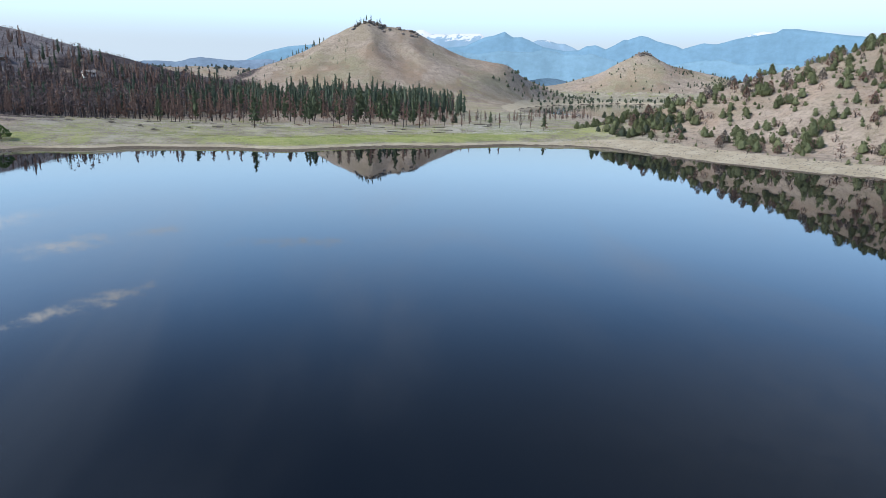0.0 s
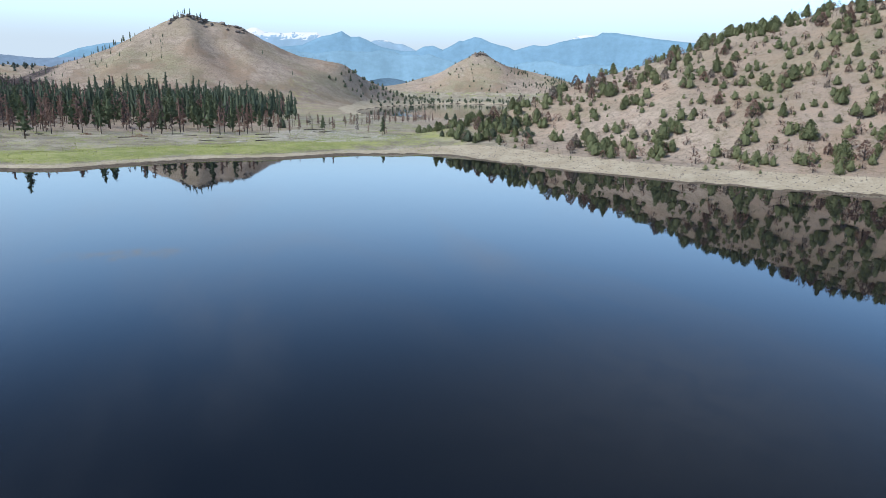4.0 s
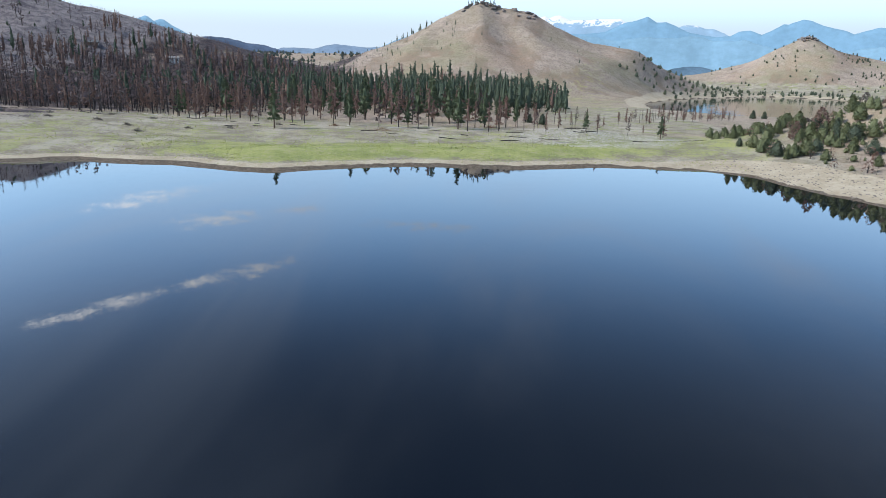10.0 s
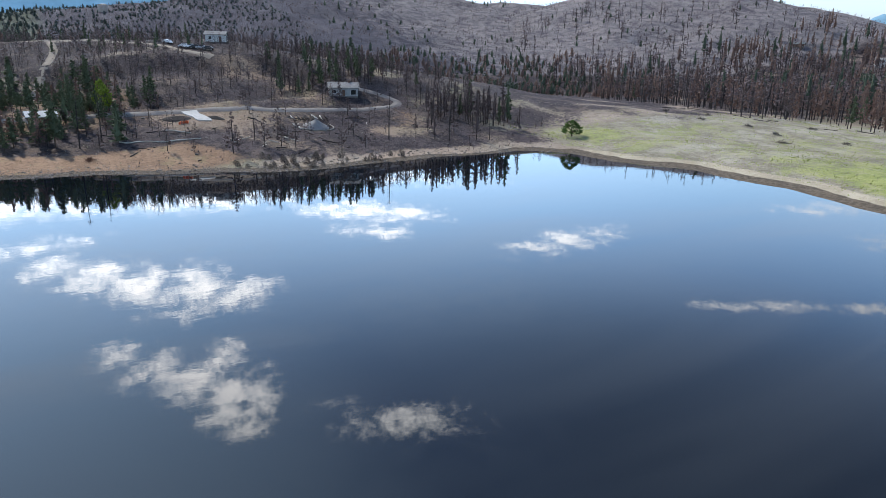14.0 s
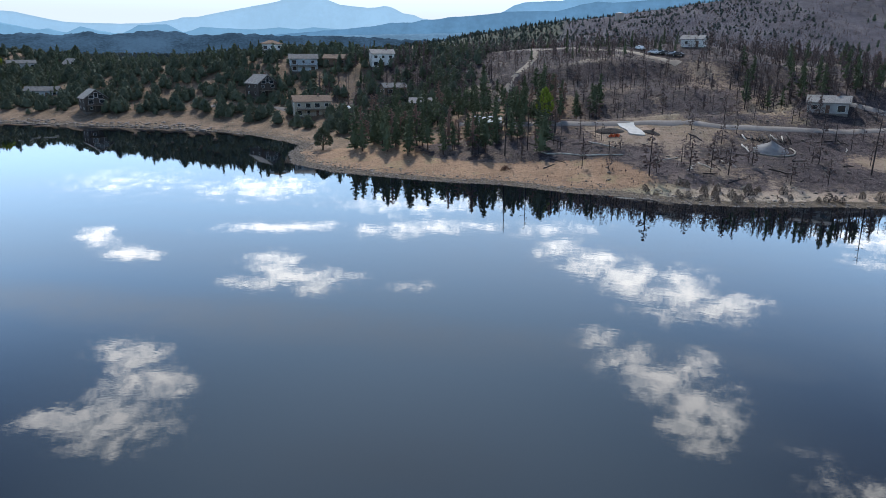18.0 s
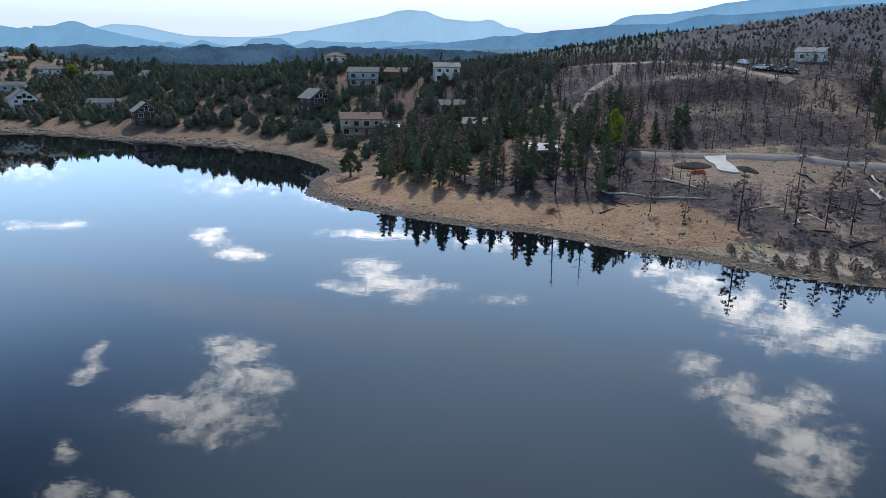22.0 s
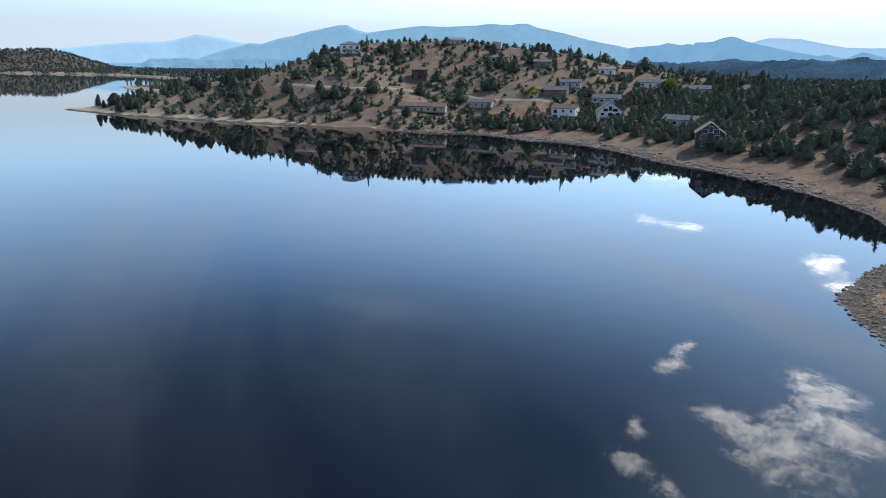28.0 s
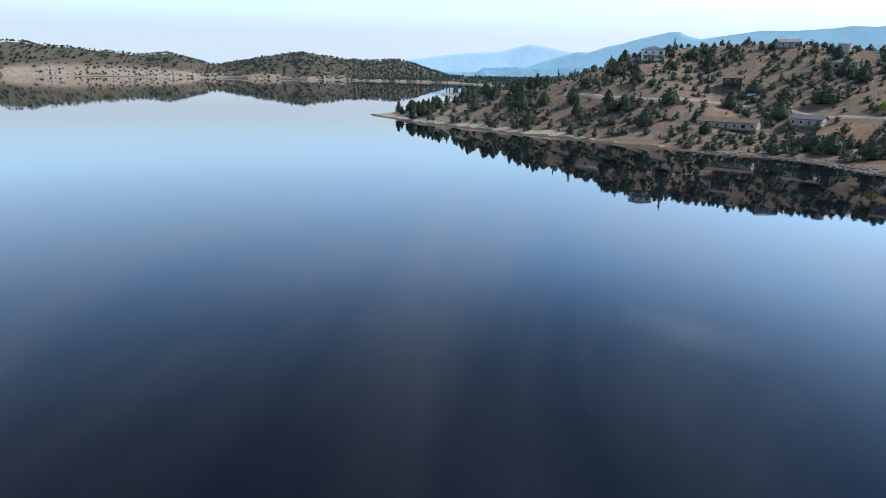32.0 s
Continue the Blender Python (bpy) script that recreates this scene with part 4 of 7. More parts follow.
ROADS = (
    (((-224, 30), (-220, 52), (-218, 62), (-217, 72), (-215, 89), (-215, 107), (-215, 125), (-218, 145), (-224, 152), (-231, 147), (-234, 140)), 2.9, "asphalt"),
    (((-286, -88), (-284, -78), (-283, -66), (-282, -55), (-277, -46)), 3.4, "asphalt"),
    (((-156, -359), (-180, -338), (-206, -326), (-236, -330), (-248, -317), (-259, -292), (-272, -283), (-286, -268), (-300, -240)), 3.2, "gravel"),
    (((-330, 25), (-318, 45), (-316, 58), (-309, 72), (-298, 82), (-286, 88), (-273, 98)), 3.2, "gravel"),
    (((-245, 35), (-270, 42), (-300, 46), (-318, 45)), 2.6, "gravel"),
)
KEEP_CLEAR = [(h[0], h[1], .5 * max(h[2], h[3]) + .6) for h in HOMES] + [(-210, 79, 8), (-201, 113, 7)]
for line, wide, _ in ROADS:
    for (ax, ay), (bx, by) in zip(line, line[1:]):
        KEEP_CLEAR += [(ax + (bx - ax) * k / 4, ay + (by - ay) * k / 4, wide * .5 + 1.5) for k in range(5)]


def clear(x, y):
    ok = np.ones(np.shape(x), bool)
    for cx, cy, r in KEEP_CLEAR:
        ok &= (x - cx) ** 2 + (y - cy) ** 2 > r * r
    return ok


# ---- plants ----
rng = np.random.default_rng(7)


def mesh_of(name, verts, faces, mat, smooth=False):
    me = bpy.data.meshes.new(name)
    me.from_pydata(verts, [], faces)
    if smooth:
        me.shade_smooth()
    me.materials.append(mat)
    return me


def tube(path, radii, sides=6):
    """Verts and faces of a tapering limb along a path."""
    v, f = [], []
    for n, (p, r) in enumerate(zip(path, radii)):
        way = Vector(path[min(n + 1, len(path) - 1)]) - Vector(path[max(n - 1, 0)])
        q = way.to_track_quat("Z", "Y")
        for k in range(sides):
            a = k * math.tau / sides
            v.append(tuple(Vector(p) + q @ Vector((r * math.cos(a), r * math.sin(a), 0))))
    for n in range(len(path) - 1):
        for k in range(sides):
            f.append((n * sides + k, n * sides + (k + 1) % sides, (n + 1) * sides + (k + 1) % sides, (n + 1) * sides + k))
    f.append(tuple(range((len(path) - 1) * sides, len(path) * sides)))
    return v, f


def gather(pieces):
    v, f = [], []
    for pv, pf in pieces:
        o = len(v)
        v += pv
        f += [tuple(i + o for i in face) for face in pf]
    return v, f


def sprays(where, out, size, rnd, per=2, droop=.25):
    """Needle sprays: small kites that point outwards from the stem, several to a spot."""
    v, f = [], []
    for (x, y, z), (ox, oy, oz), s in zip(where, out, size):
        for k in range(per):
            w = Vector((ox, oy, oz)) + Vector(rnd.normal(0, .5, 3))
            w.z -= droop
            w = w.normalized()
            side = w.cross(Vector(rnd.normal(0, 1, 3))).normalized()
            c = Vector((x, y, z)) + Vector(rnd.normal(0, .22 * s, 3))
            L, B = s * rnd.uniform(.7, 1.3), s * rnd.uniform(.2, .42)
            up = w.cross(side) * (B * .5)
            o = len(v)
            v += [tuple(c - w * L * .5), tuple(c + side * B + up), tuple(c + w * L * .6), tuple(c - side * B + up)]
            f += [(o, o + 1, o + 2), (o, o + 2, o + 3)]
    return v, f


def lumpy_core(r, low, high, radius, n=6, m=6):
    """The shaded inside of a crown: an uneven closed cone; radius(u) from foot to tip."""
    v = []
    for i in range(m):
        u = i / (m - 1)
        a0 = r.uniform(0, 1)
        v += [(radius(u) * r.uniform(.6, 1.25) * math.cos((k + a0) * math.tau / n), radius(u) * r.uniform(.6, 1.25) * math.sin((k + a0) * math.tau / n),
               low + (high - low) * u + r.uniform(-.3, .3) * (high - low) / m) for k in range(n)]
    f = [(i * n + k, i * n + (k + 1) % n, (i + 1) * n + (k + 1) % n, (i + 1) * n + k) for i in range(m - 1) for k in range(n)]
    return v, f + [tuple(range((m - 1) * n, m * n)), tuple(reversed(range(n)))]


def pine_parts(seed, count=150, bare=.28, wide=.17, per=2, thin=.0, shape=.8, big=1.0, core=0.0):
    """A pine of unit height: trunk with limbs, and a crown of needle sprays in uneven tiers."""
    r = np.random.default_rng(seed)
    lean = r.normal(0, .012, 2)
    path = [(lean[0] * t * t, lean[1] * t * t, t) for t in (-.03, .0, .2, .45, .7, .9, 1.0)]
    pieces = [tube(path, [.017, .0145, .012, .009, .006, .003, .001], 7)]
    where, out, size = [], [], []
    limbs = max(10, count // 8)
    for n in range(limbs):
        t = bare + (1 - bare) * (n + r.uniform(0, 1)) / limbs
        a = r.uniform(0, math.tau)
        u = (t - bare) / (1 - bare)
        reach = wide * (1 - u) ** shape * (.35 + .65 * min(1, u * 5 + .4)) * r.uniform(.55, 1.2) + .012
        if r.uniform() < thin:
            reach *= .35
        rise = r.uniform(-.18, .12) * reach
        tip = (lean[0] * t * t + reach * math.cos(a), lean[1] * t * t + reach * math.sin(a), t + rise)
        root = (lean[0] * t * t, lean[1] * t * t, t)
        if n % 3 == 0:
            pieces.append(tube([root, tip], [.0032, .0008], 3))
        for k in range(max(2, count // limbs)):
            s = r.uniform(.25, 1.0) ** .6
            where.append(tuple(root[i] + (tip[i] - root[i]) * s + r.normal(0, .006) for i in range(3)))
            out.append((math.cos(a), math.sin(a), .1))
            size.append(r.uniform(.040, .085) * (1.15 - .45 * u) * big)
    crown = sprays(where, out, size, r, per)
    if core:
        crown = gather([crown, lumpy_core(r, bare + .04, .96, lambda u: core * wide * (1 - u) ** shape * min(1, u * 4 + .45) + .006, 6, 7)])
    return gather(pieces), crown


def snag_parts(seed, limbs=16, twiggy=0):
    """A burnt tree: charred stem with the stubs of its limbs; twiggy: sprays of burnt needles left on it."""
    r = np.random.default_rng(seed)
    lean = r.normal(0, .02, 2)
    path = [(lean[0] * t * t, lean[1] * t * t, t) for t in (-.03, .0, .25, .5, .75, .92, 1.0)]
    pieces = [tube(path, [.017, .0135, .0115, .009, .006, .003, .001], 6)]
    where, out, size = [], [], []
    for n in range(limbs):
        t = r.uniform(.28, .97)
        a = r.uniform(0, math.tau)
        reach = (.17 * (1 - t) + .04) * r.uniform(.5, 1.4)
        root = (lean[0] * t * t, lean[1] * t * t, t)
        tip = (root[0] + reach * math.cos(a), root[1] + reach * math.sin(a), t + reach * r.uniform(-.2, .5))
        mid = tuple((root[i] + tip[i]) / 2 - (.012 if i == 2 else 0) for i in range(3))
        pieces.append(tube([root, mid, tip], [.0042, .003, .001], 3))
        for k in range(2):
            b = a + r.uniform(-.9, .9)
            end = (mid[0] + reach * .5 * math.cos(b), mid[1] + reach * .5 * math.sin(b), mid[2] + reach * r.uniform(0, .4))
            pieces.append(tube([mid, end], [.002, .0007], 3))
        for k in range(twiggy):
            s = r.uniform(.4, 1.0)
            where.append(tuple(root[i] + (tip[i] - root[i]) * s for i in range(3)))
            out.append((math.cos(a), math.sin(a), .2))
            size.append(r.uniform(.022, .045))
    crown = sprays(where, out, size, r, 2, .1) if twiggy else None
    return gather(pieces), crown


def bush_parts(seed, count=150, wide=.38, point=1.2, low=.06, per=3, tuft=.13, heart=False):
    """A juniper or broad crown of unit height: short forked stem, lumpy crown of many small sprays."""
    r = np.random.default_rng(seed)
    pieces = [tube([(0, 0, -.05), (0, 0, .12), (.02, .01, .35), (.03, .0, .7)], [.05, .04, .028, .008], 6)]
    where, out, size = [], [], []
    lobes = [(r.uniform(0, math.tau), r.uniform(.1, .95), r.uniform(.75, 1.25)) for _ in range(9)]
    for a, t, s in lobes[:5]:
        reach = wide * .7
        pieces.append(tube([(0, 0, .1 + .2 * t), (reach * math.cos(a), reach * math.sin(a), .25 + .5 * t)], [.02, .005], 4))
    for n in range(count):
        t = low + (1 - low) * r.uniform(0, 1) ** 1.15
        a = r.uniform(0, math.tau)
        u = (t - low) / (1 - low)
        edge = wide * (math.sin(math.pi * min(1, .14 + .86 * u) ** .62) ** .7 * (1 - .35 * u * (point - 1)) if u < .97 else .1)
        for la, lt, ls in lobes:
            edge *= 1 + (ls - 1) * math.exp(-((math.atan2(math.sin(a - la), math.cos(a - la)) / .6) ** 2 + ((u - lt) / .25) ** 2))
        d = edge * r.uniform(.55, 1.0) ** .6
        where.append((d * math.cos(a), d * math.sin(a), t))
        out.append((math.cos(a) * .8, math.sin(a) * .8, .55))
        size.append(r.uniform(.7, 1.25) * tuft)
    crown = sprays(where, out, size, r, per, 0)
    if heart:
        n, m = 9, 6
        v = []
        for i in range(m):
            u = i / (m - 1)
            rad = wide * .74 * math.sin(math.pi * min(.97, .14 + .82 * u) ** .62) ** .7 * (1 - .35 * u * (point - 1))
            v += [(rad * math.cos(k * math.tau / n) * r.uniform(.8, 1.1), rad * math.sin(k * math.tau / n) * r.uniform(.8, 1.1), low + .02 + (.9 - low) * u) for k in range(n)]
        f = [(i * n + k, i * n + (k + 1) % n, (i + 1) * n + (k + 1) % n, (i + 1) * n + k) for i in range(m - 1) for k in range(n)] + [tuple(range((m - 1) * n, m * n)), tuple(reversed(range(n)))]
        crown = gather([crown, (v, f)])
    return gather(pieces), crown


class Kind:
    """A kind of plant: a few shapes, each a stem mesh and a crown mesh, set out as things or joined as one mass."""

    def __init__(self, name, label, category, group, shapes, stem_mat, crown_mat):
        self.name, self.label, self.category, self.group = name, label, category, group
        self.shapes = shapes
        self.stem_mat, self.crown_mat = stem_mat, crown_mat
        self.meshes = []
        for stem, crown in shapes:
            a = mesh_of(name + "_trunk", stem[0], stem[1], stem_mat, True)
            b = mesh_of(name + "_crown", crown[0], crown[1], crown_mat) if crown else None
            self.meshes.append((a, b))
        self.count = 0

    def plant(self, x, y, tall, wide=1.0, label="", z=None):
        z = spot(x, y) if z is None else z
        top = new(self.name)
        top.empty_display_size = .2
        tagged(top, label or self.label, self.category, self.group)
        a, b = self.meshes[int(rng.integers(len(self.meshes)))]
        for part_name, me in (("trunk", a), ("crown", b)):
            if me:
                ob = new(part_name, me)
                ob.parent = top
        top.matrix_basis = Matrix.LocRotScale((x, y, z - .05), Euler((0, 0, rng.uniform(0, 6.28))), (tall * wide, tall * wide, tall))
        self.count += 1
        return top


def mass(name, label, category, spots, shapes, mats):
    """Many far plants as one mesh: spots are (x, y, z, tall, wide)."""
    pv, pf, mi, base = [], [], [], 0
    packs = []
    for stem, crown in shapes:
        v = np.array((stem[0] if stem else []) + (crown[0] if crown else []), float).reshape(-1, 3)
        k = len(stem[0]) if stem else 0
        faces = ([f for f in stem[1]] if stem else []) + ([tuple(i + k for i in f) for f in crown[1]] if crown else [])
        kinds = [0] * (len(stem[1]) if stem else 0) + [1] * (len(crown[1]) if crown else 0)
        packs.append((v, faces, kinds))
    for x, y, z, tall, wide in spots:
        v, faces, kinds = packs[int(rng.integers(len(packs)))]
        a = rng.uniform(0, 6.28)
        c, s = math.cos(a) * tall * wide, math.sin(a) * tall * wide
        w = np.stack([v[:, 0] * c - v[:, 1] * s + x, v[:, 0] * s + v[:, 1] * c + y, v[:, 2] * tall + z], 1)
        pv.append(w)
        pf += [tuple(i + base for i in f) for f in faces]
        mi += kinds
        base += len(v)
    me = bpy.data.meshes.new(name)
    me.from_pydata(np.concatenate(pv).tolist(), [], pf)
    for m in mats:
        me.materials.append(m)
    me.polygons.foreach_set("material_index", np.array(mi, np.int32))
    return tagged(new(name, me), label, category, kind="stuff")


def strew(n, box, keep, gap=0.0, seed=1, tries=14):
    """Up to n random places in the box (x0, y0, x1, y1) where keep(x, y, sd) holds, no two nearer than gap."""
    r = np.random.default_rng(seed)
    x0, y0, x1, y1 = box
    got, cells = [], {}
    for _ in range(tries):
        x, y = r.uniform(x0, x1, 2 * n), r.uniform(y0, y1, 2 * n)
        chance = r.uniform(0, 1, 2 * n)
        ok = clear(x, y)
        x, y, chance = x[ok], y[ok], chance[ok]
        ok = chance < np.clip(keep(x, y, to_shore(x, y)), 0, 1)
        for px, py in zip(x[ok].tolist(), y[ok].tolist()):
            if gap:
                c = (int(px // gap), int(py // gap))
                near = [q for i in (-1, 0, 1) for j in (-1, 0, 1) for q in cells.get((c[0] + i, c[1] + j), ())]
                if any((px - a) ** 2 + (py - b) ** 2 < gap * gap for a, b in near):
                    continue
                cells.setdefault(c, []).append((px, py))
            got.append((px, py))
            if len(got) >= n:
                return got
    return got


def with_height(places, lo, hi, wl=.85, wh=1.2, seed=3, ceil=1e9):
    r = np.random.default_rng(seed)
    if not places:
        return []
    p = np.array(places)
    z = height(p[:, 0], p[:, 1])
    return [(a, b, float(c), min(float(r.uniform(lo, hi)), max(lo, ceil - float(c))), float(r.uniform(wl, wh))) for (a, b), c in zip(places, z)]


def tiny_parts(seed, sprigs=13, wide=.3, low=.2, leaf=(.16, .30), core=0.0):
    """A small far plant of unit height: thin stem and a few sprays."""
    r = np.random.default_rng(seed)
    stem = tube([(0, 0, -.04), (r.normal(0, .02), r.normal(0, .02), .55), (r.normal(0, .04), r.normal(0, .04), 1.0)], [.022, .016, .004], 3)
    where, out, size = [], [], []
    for n in range(sprigs):
        t, a = low + (1 - low) * r.uniform(), r.uniform(0, math.tau)
        d = wide * (1.05 - t) * r.uniform(.3, 1.0)
        where.append((d * math.cos(a), d * math.sin(a), t))
        out.append((math.cos(a), math.sin(a), .4))
        size.append(r.uniform(*leaf))
    crown = sprays(where, out, size, r, 1, .1)
    if core:
        crown = gather([crown, lumpy_core(r, low + .04, .93, lambda u: core * wide * (1 - u) ** .6 * min(1, u * 3 + .55) + .01, 5, 4)])
    return stem, crown


PINES = [pine_parts(s, count=330, bare=b, wide=w, per=2, big=.76, core=.42) for s, b, w in ((1, .16, .165), (2, .24, .17), (3, .1, .16), (4, .2, .14))]
FIRS = [pine_parts(s, count=320, bare=.05, wide=.19, per=2, shape=1.0, big=.76, core=.48) for s in (11, 12)]
BROWN = [pine_parts(s, count=230, bare=b, wide=.145, per=2, thin=.2, big=.68, core=.22) for s, b in ((21, .18), (22, .3), (23, .12))]
SNAGS = [snag_parts(s, n, 0) for s, n in ((31, 14), (32, 20), (33, 9), (34, 24))]
TWIGS = [pine_parts(s, count=230, bare=b, wide=.22, per=2, thin=.1, shape=.6, big=.72) for s, b in ((41, .22), (42, .3), (43, .15))]
JUNI = [bush_parts(s, 290, w, p, .05, 2, .085, True) for s, w, p in ((51, .38, 1.3), (52, .44, 1.1), (53, .33, 1.7), (54, .48, 1.0))]
SPARSE = [bush_parts(s, 230, w, 1.2, .05, 2, .10) for s, w in ((55, .36), (56, .42))]
BROAD = [bush_parts(s, 330, .5, .6, .2, 3, .10) for s in (61, 62)]
SMALL_PINES = [pine_parts(s, count=80, bare=.14, wide=.165, per=1, big=1.2, core=.6) for s in (71, 72, 73)]
SMALL_JUNI = [bush_parts(s, 62, .40, 1.2, .04, 1, .16, True) for s in (81, 82, 83)]
SMALL_SPARSE = [bush_parts(s, 60, .42, 1.2, .04, 1, .14) for s in (84, 85)]
SMALL_TWIGS = [pine_parts(s, count=96, bare=.2, wide=.2, per=1, shape=.65, big=.85) for s in (94, 95, 96)]
TINY_TWIGS = [tiny_parts(s, 14, .36, .15, (.14, .26)) for s in (97, 98, 99, 100)]
TINY_BUSH = [tiny_parts(s, 24, .52, .04, (.16, .3), .75) for s in (104, 105, 106)]
TINY_PINES = [tiny_parts(s, 32, .25, .1, (.10, .19), .65) for s in (107, 108, 109)]
TINY_SNAGS = [tiny_parts(s, 16, .2, .3, (.08, .16)) for s in (110, 111, 112)]
TINY_BRUSH = [tiny_parts(s, 12, .75, .1) for s in (101, 102, 103)]

pine = Kind("pine_tree", "tall green ponderosa pine with a bare lower trunk", "tree", "living pines", PINES, M_BARK, M_PINE)
fir = Kind("fir_tree", "dark green pointed conifer", "tree", "dark conifers", FIRS, M_BARK, M_PINE)
brown_pine = Kind("scorched_pine", "fire-scorched pine with rust-brown dead needles", "tree", "scorched pines", BROWN, M_CHAR, M_SCORCH)
burnt_pine = Kind("burnt_conifer", "dark brown burnt conifer on the scorched hillside", "tree", "burnt conifers", BROWN, M_CHAR, M_SCORCH_DARK)
snag = Kind("burnt_tree", "charred bare tree trunk with stubs of limbs", "tree", "burnt trees", SNAGS, M_CHAR, M_CHAR)
twig_tree = Kind("charred_tree", "charred tree with thin brown burnt twigs", "tree", "charred trees", TWIGS, M_CHAR, M_SCORCH_DARK)
juniper = Kind("juniper", "rounded green juniper on a dry slope", "tree", "junipers", JUNI, M_BARK, M_JUNIPER)
dark_juniper = Kind("round_conifer", "dark green juniper on a dry slope", "tree", "dark junipers", JUNI, M_BARK, M_JUNIPER_DARK)
brown_juniper = Kind("scorched_juniper", "brown fire-scorched juniper on a dry slope", "tree", "scorched junipers", SPARSE, M_CHAR, M_SCORCH)
grey_shrub = Kind("grey_shrub", "leafless grey-brown shrub on a slope", "shrub", "grey shrubs", SPARSE, M_CHAR, M_GREY)
broadleaf = Kind("broadleaf_tree", "round green broadleaf tree", "tree", "broadleaf trees", BROAD, M_BARK, M_LEAF)
shore_tree = Kind("shore_tree", "rounded dark pine alone on the shore point", "tree", "", [bush_parts(63, 260, .44, .9, .27, 3, .11)], M_BARK, M_JUNIPER_DARK)
lime_tree = Kind("broadleaf_tree", "bright yellow-green broadleaf tree among houses", "tree", "broadleaf trees", BROAD, M_BARK, M_LIME)


def plant_all():
    u = rng.uniform
    # woods behind the north meadow
    def woods(x, y, sd):
        return (y > 292 - .1 * x) & (sd > 40) & (x < 62 - .3 * (y - 300))
    front = strew(430, (-330, 280, 70, 420), lambda x, y, sd: woods(x, y, sd) * (1 - .0045 * (y - 280)) * (1 - .6 * step(x, -20, 40)), 3.6, 101)
    for x, y in front:
        green = .36 * step(np.float64(x), -150, -70) * (1 - step(np.float64(x), -15, 10)) + .05
        k, low = u(), 1 - .5 * float(step(np.float64(x), -30, 25))
        if k < green:
            pine.plant(x, y, u(9, 20) * low, u(1.0, 1.4))
        elif k < green + .46:
            brown_pine.plant(x, y, u(8, 18) * low, u(.95, 1.3))
        elif k < green + .58:
            twig_tree.plant(x, y, u(9, 16) * low, .8)
        else:
            snag.plant(x, y, u(9, 18) * low)
    back = strew(1150, (-420, 400, 60, 700), lambda x, y, sd: (sd > 30) * (x < 40 - .1 * (y - 400)) * (.35 + .65 * step(x, -330, -200)), 4.5, 102)
    g, b = [], []
    for p in back:
        (g if u() < .25 + .6 * step(np.float64(p[0]), -300, -120) else b).append(p)
    mass("pine_wood", "green pine wood at the foot of the hills", "woods", with_height(g, 12, 21), SMALL_PINES, (M_BARK, M_PINE_FAR))
    mass("scorched_wood", "brown scorched pines in the valley", "woods", with_height(b, 10, 18), SMALL_PINES, (M_CHAR, M_SCORCH))
    # the valley and the burnt mountain
    valley = strew(1300, (-620, 230, -170, 720), lambda x, y, sd: (sd > 40) * (y + .35 * x > 225) * (.25 + .75 * step(y + .35 * x, 225, 330)) * (1 - .92 * step(height(x, y, sd), 14, 30)), 3.6, 103)
    mass("burnt_wood", "charred standing trunks on the valley floor", "woods", with_height(valley, 9, 17), TINY_SNAGS, (M_CHAR, M_SCORCH_DARK))
    slope = strew(420, (-900, -60, -150, 900), lambda x, y, sd: (height(x, y, sd) > 24) * (x < -340) * 1.0, 5.0, 104, 10)
    mass("burnt_slope_wood", "thin burnt trunks over the mountain side", "woods", with_height(slope, 2.5, 5), TINY_SNAGS, (M_CHAR, M_SCORCH_DARK))
    twiggy = strew(13000, (-900, -60, -150, 900), lambda x, y, sd: (height(x, y, sd) > 14) * (x < -330) * (.25 + .75 * step(layers(x, y, 46, 3, 41), -.2, .25)), 1.5, 144, 14)
    mass("burnt_slope_brush", "brown burnt brush over the mountain side", "brush", with_height(twiggy, 1.0, 2.8, .9, 1.6), TINY_TWIGS, (M_CHAR, M_SCORCH_DARK))
    chaparral = strew(2600, (-870, -70, -400, 240), lambda x, y, sd: (height(x, y, sd) > 10) * (.3 + .7 * step(layers(x, y, 40, 3, 57), -.2, .15)), 2.6, 154)
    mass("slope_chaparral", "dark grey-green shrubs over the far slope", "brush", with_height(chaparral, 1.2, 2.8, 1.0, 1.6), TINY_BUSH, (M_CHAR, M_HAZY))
    greens = strew(260, (-900, -60, -150, 900), lambda x, y, sd: (height(x, y, sd) > 20) * (x < -340) * step(rough(x, y, 110, 9), .5, .8), 6.0, 105, 14)
    mass("slope_conifers", "scattered green conifers on the mountain side", "woods", with_height(greens, 3, 6, 1.2, 1.7), TINY_PINES, (M_BARK, M_PINE_FAR))
    belt = strew(620, (-540, 20, -345, 420), lambda x, y, sd: (.2 + .8 * step(layers(x, y, 60, 2, 53), -.1, .2)) * (1 - step(-x, 440, 540)), 3.6, 148)
    mass("belt_pines", "dark conifers along the foot of the burnt mountain", "woods", with_height(belt, 4, 8, 1.1, 1.5), TINY_PINES, (M_BARK, M_PINE_FAR))
    brownish = strew(520, (-500, 20, -335, 460), lambda x, y, sd: 1.0 * (sd > 60), 3.6, 149)
    mass("belt_scorched", "rust-brown pines along the foot of the burnt mountain", "woods", with_height(brownish, 4, 8.5, 1.1, 1.5), TINY_PINES, (M_CHAR, M_SCORCH))
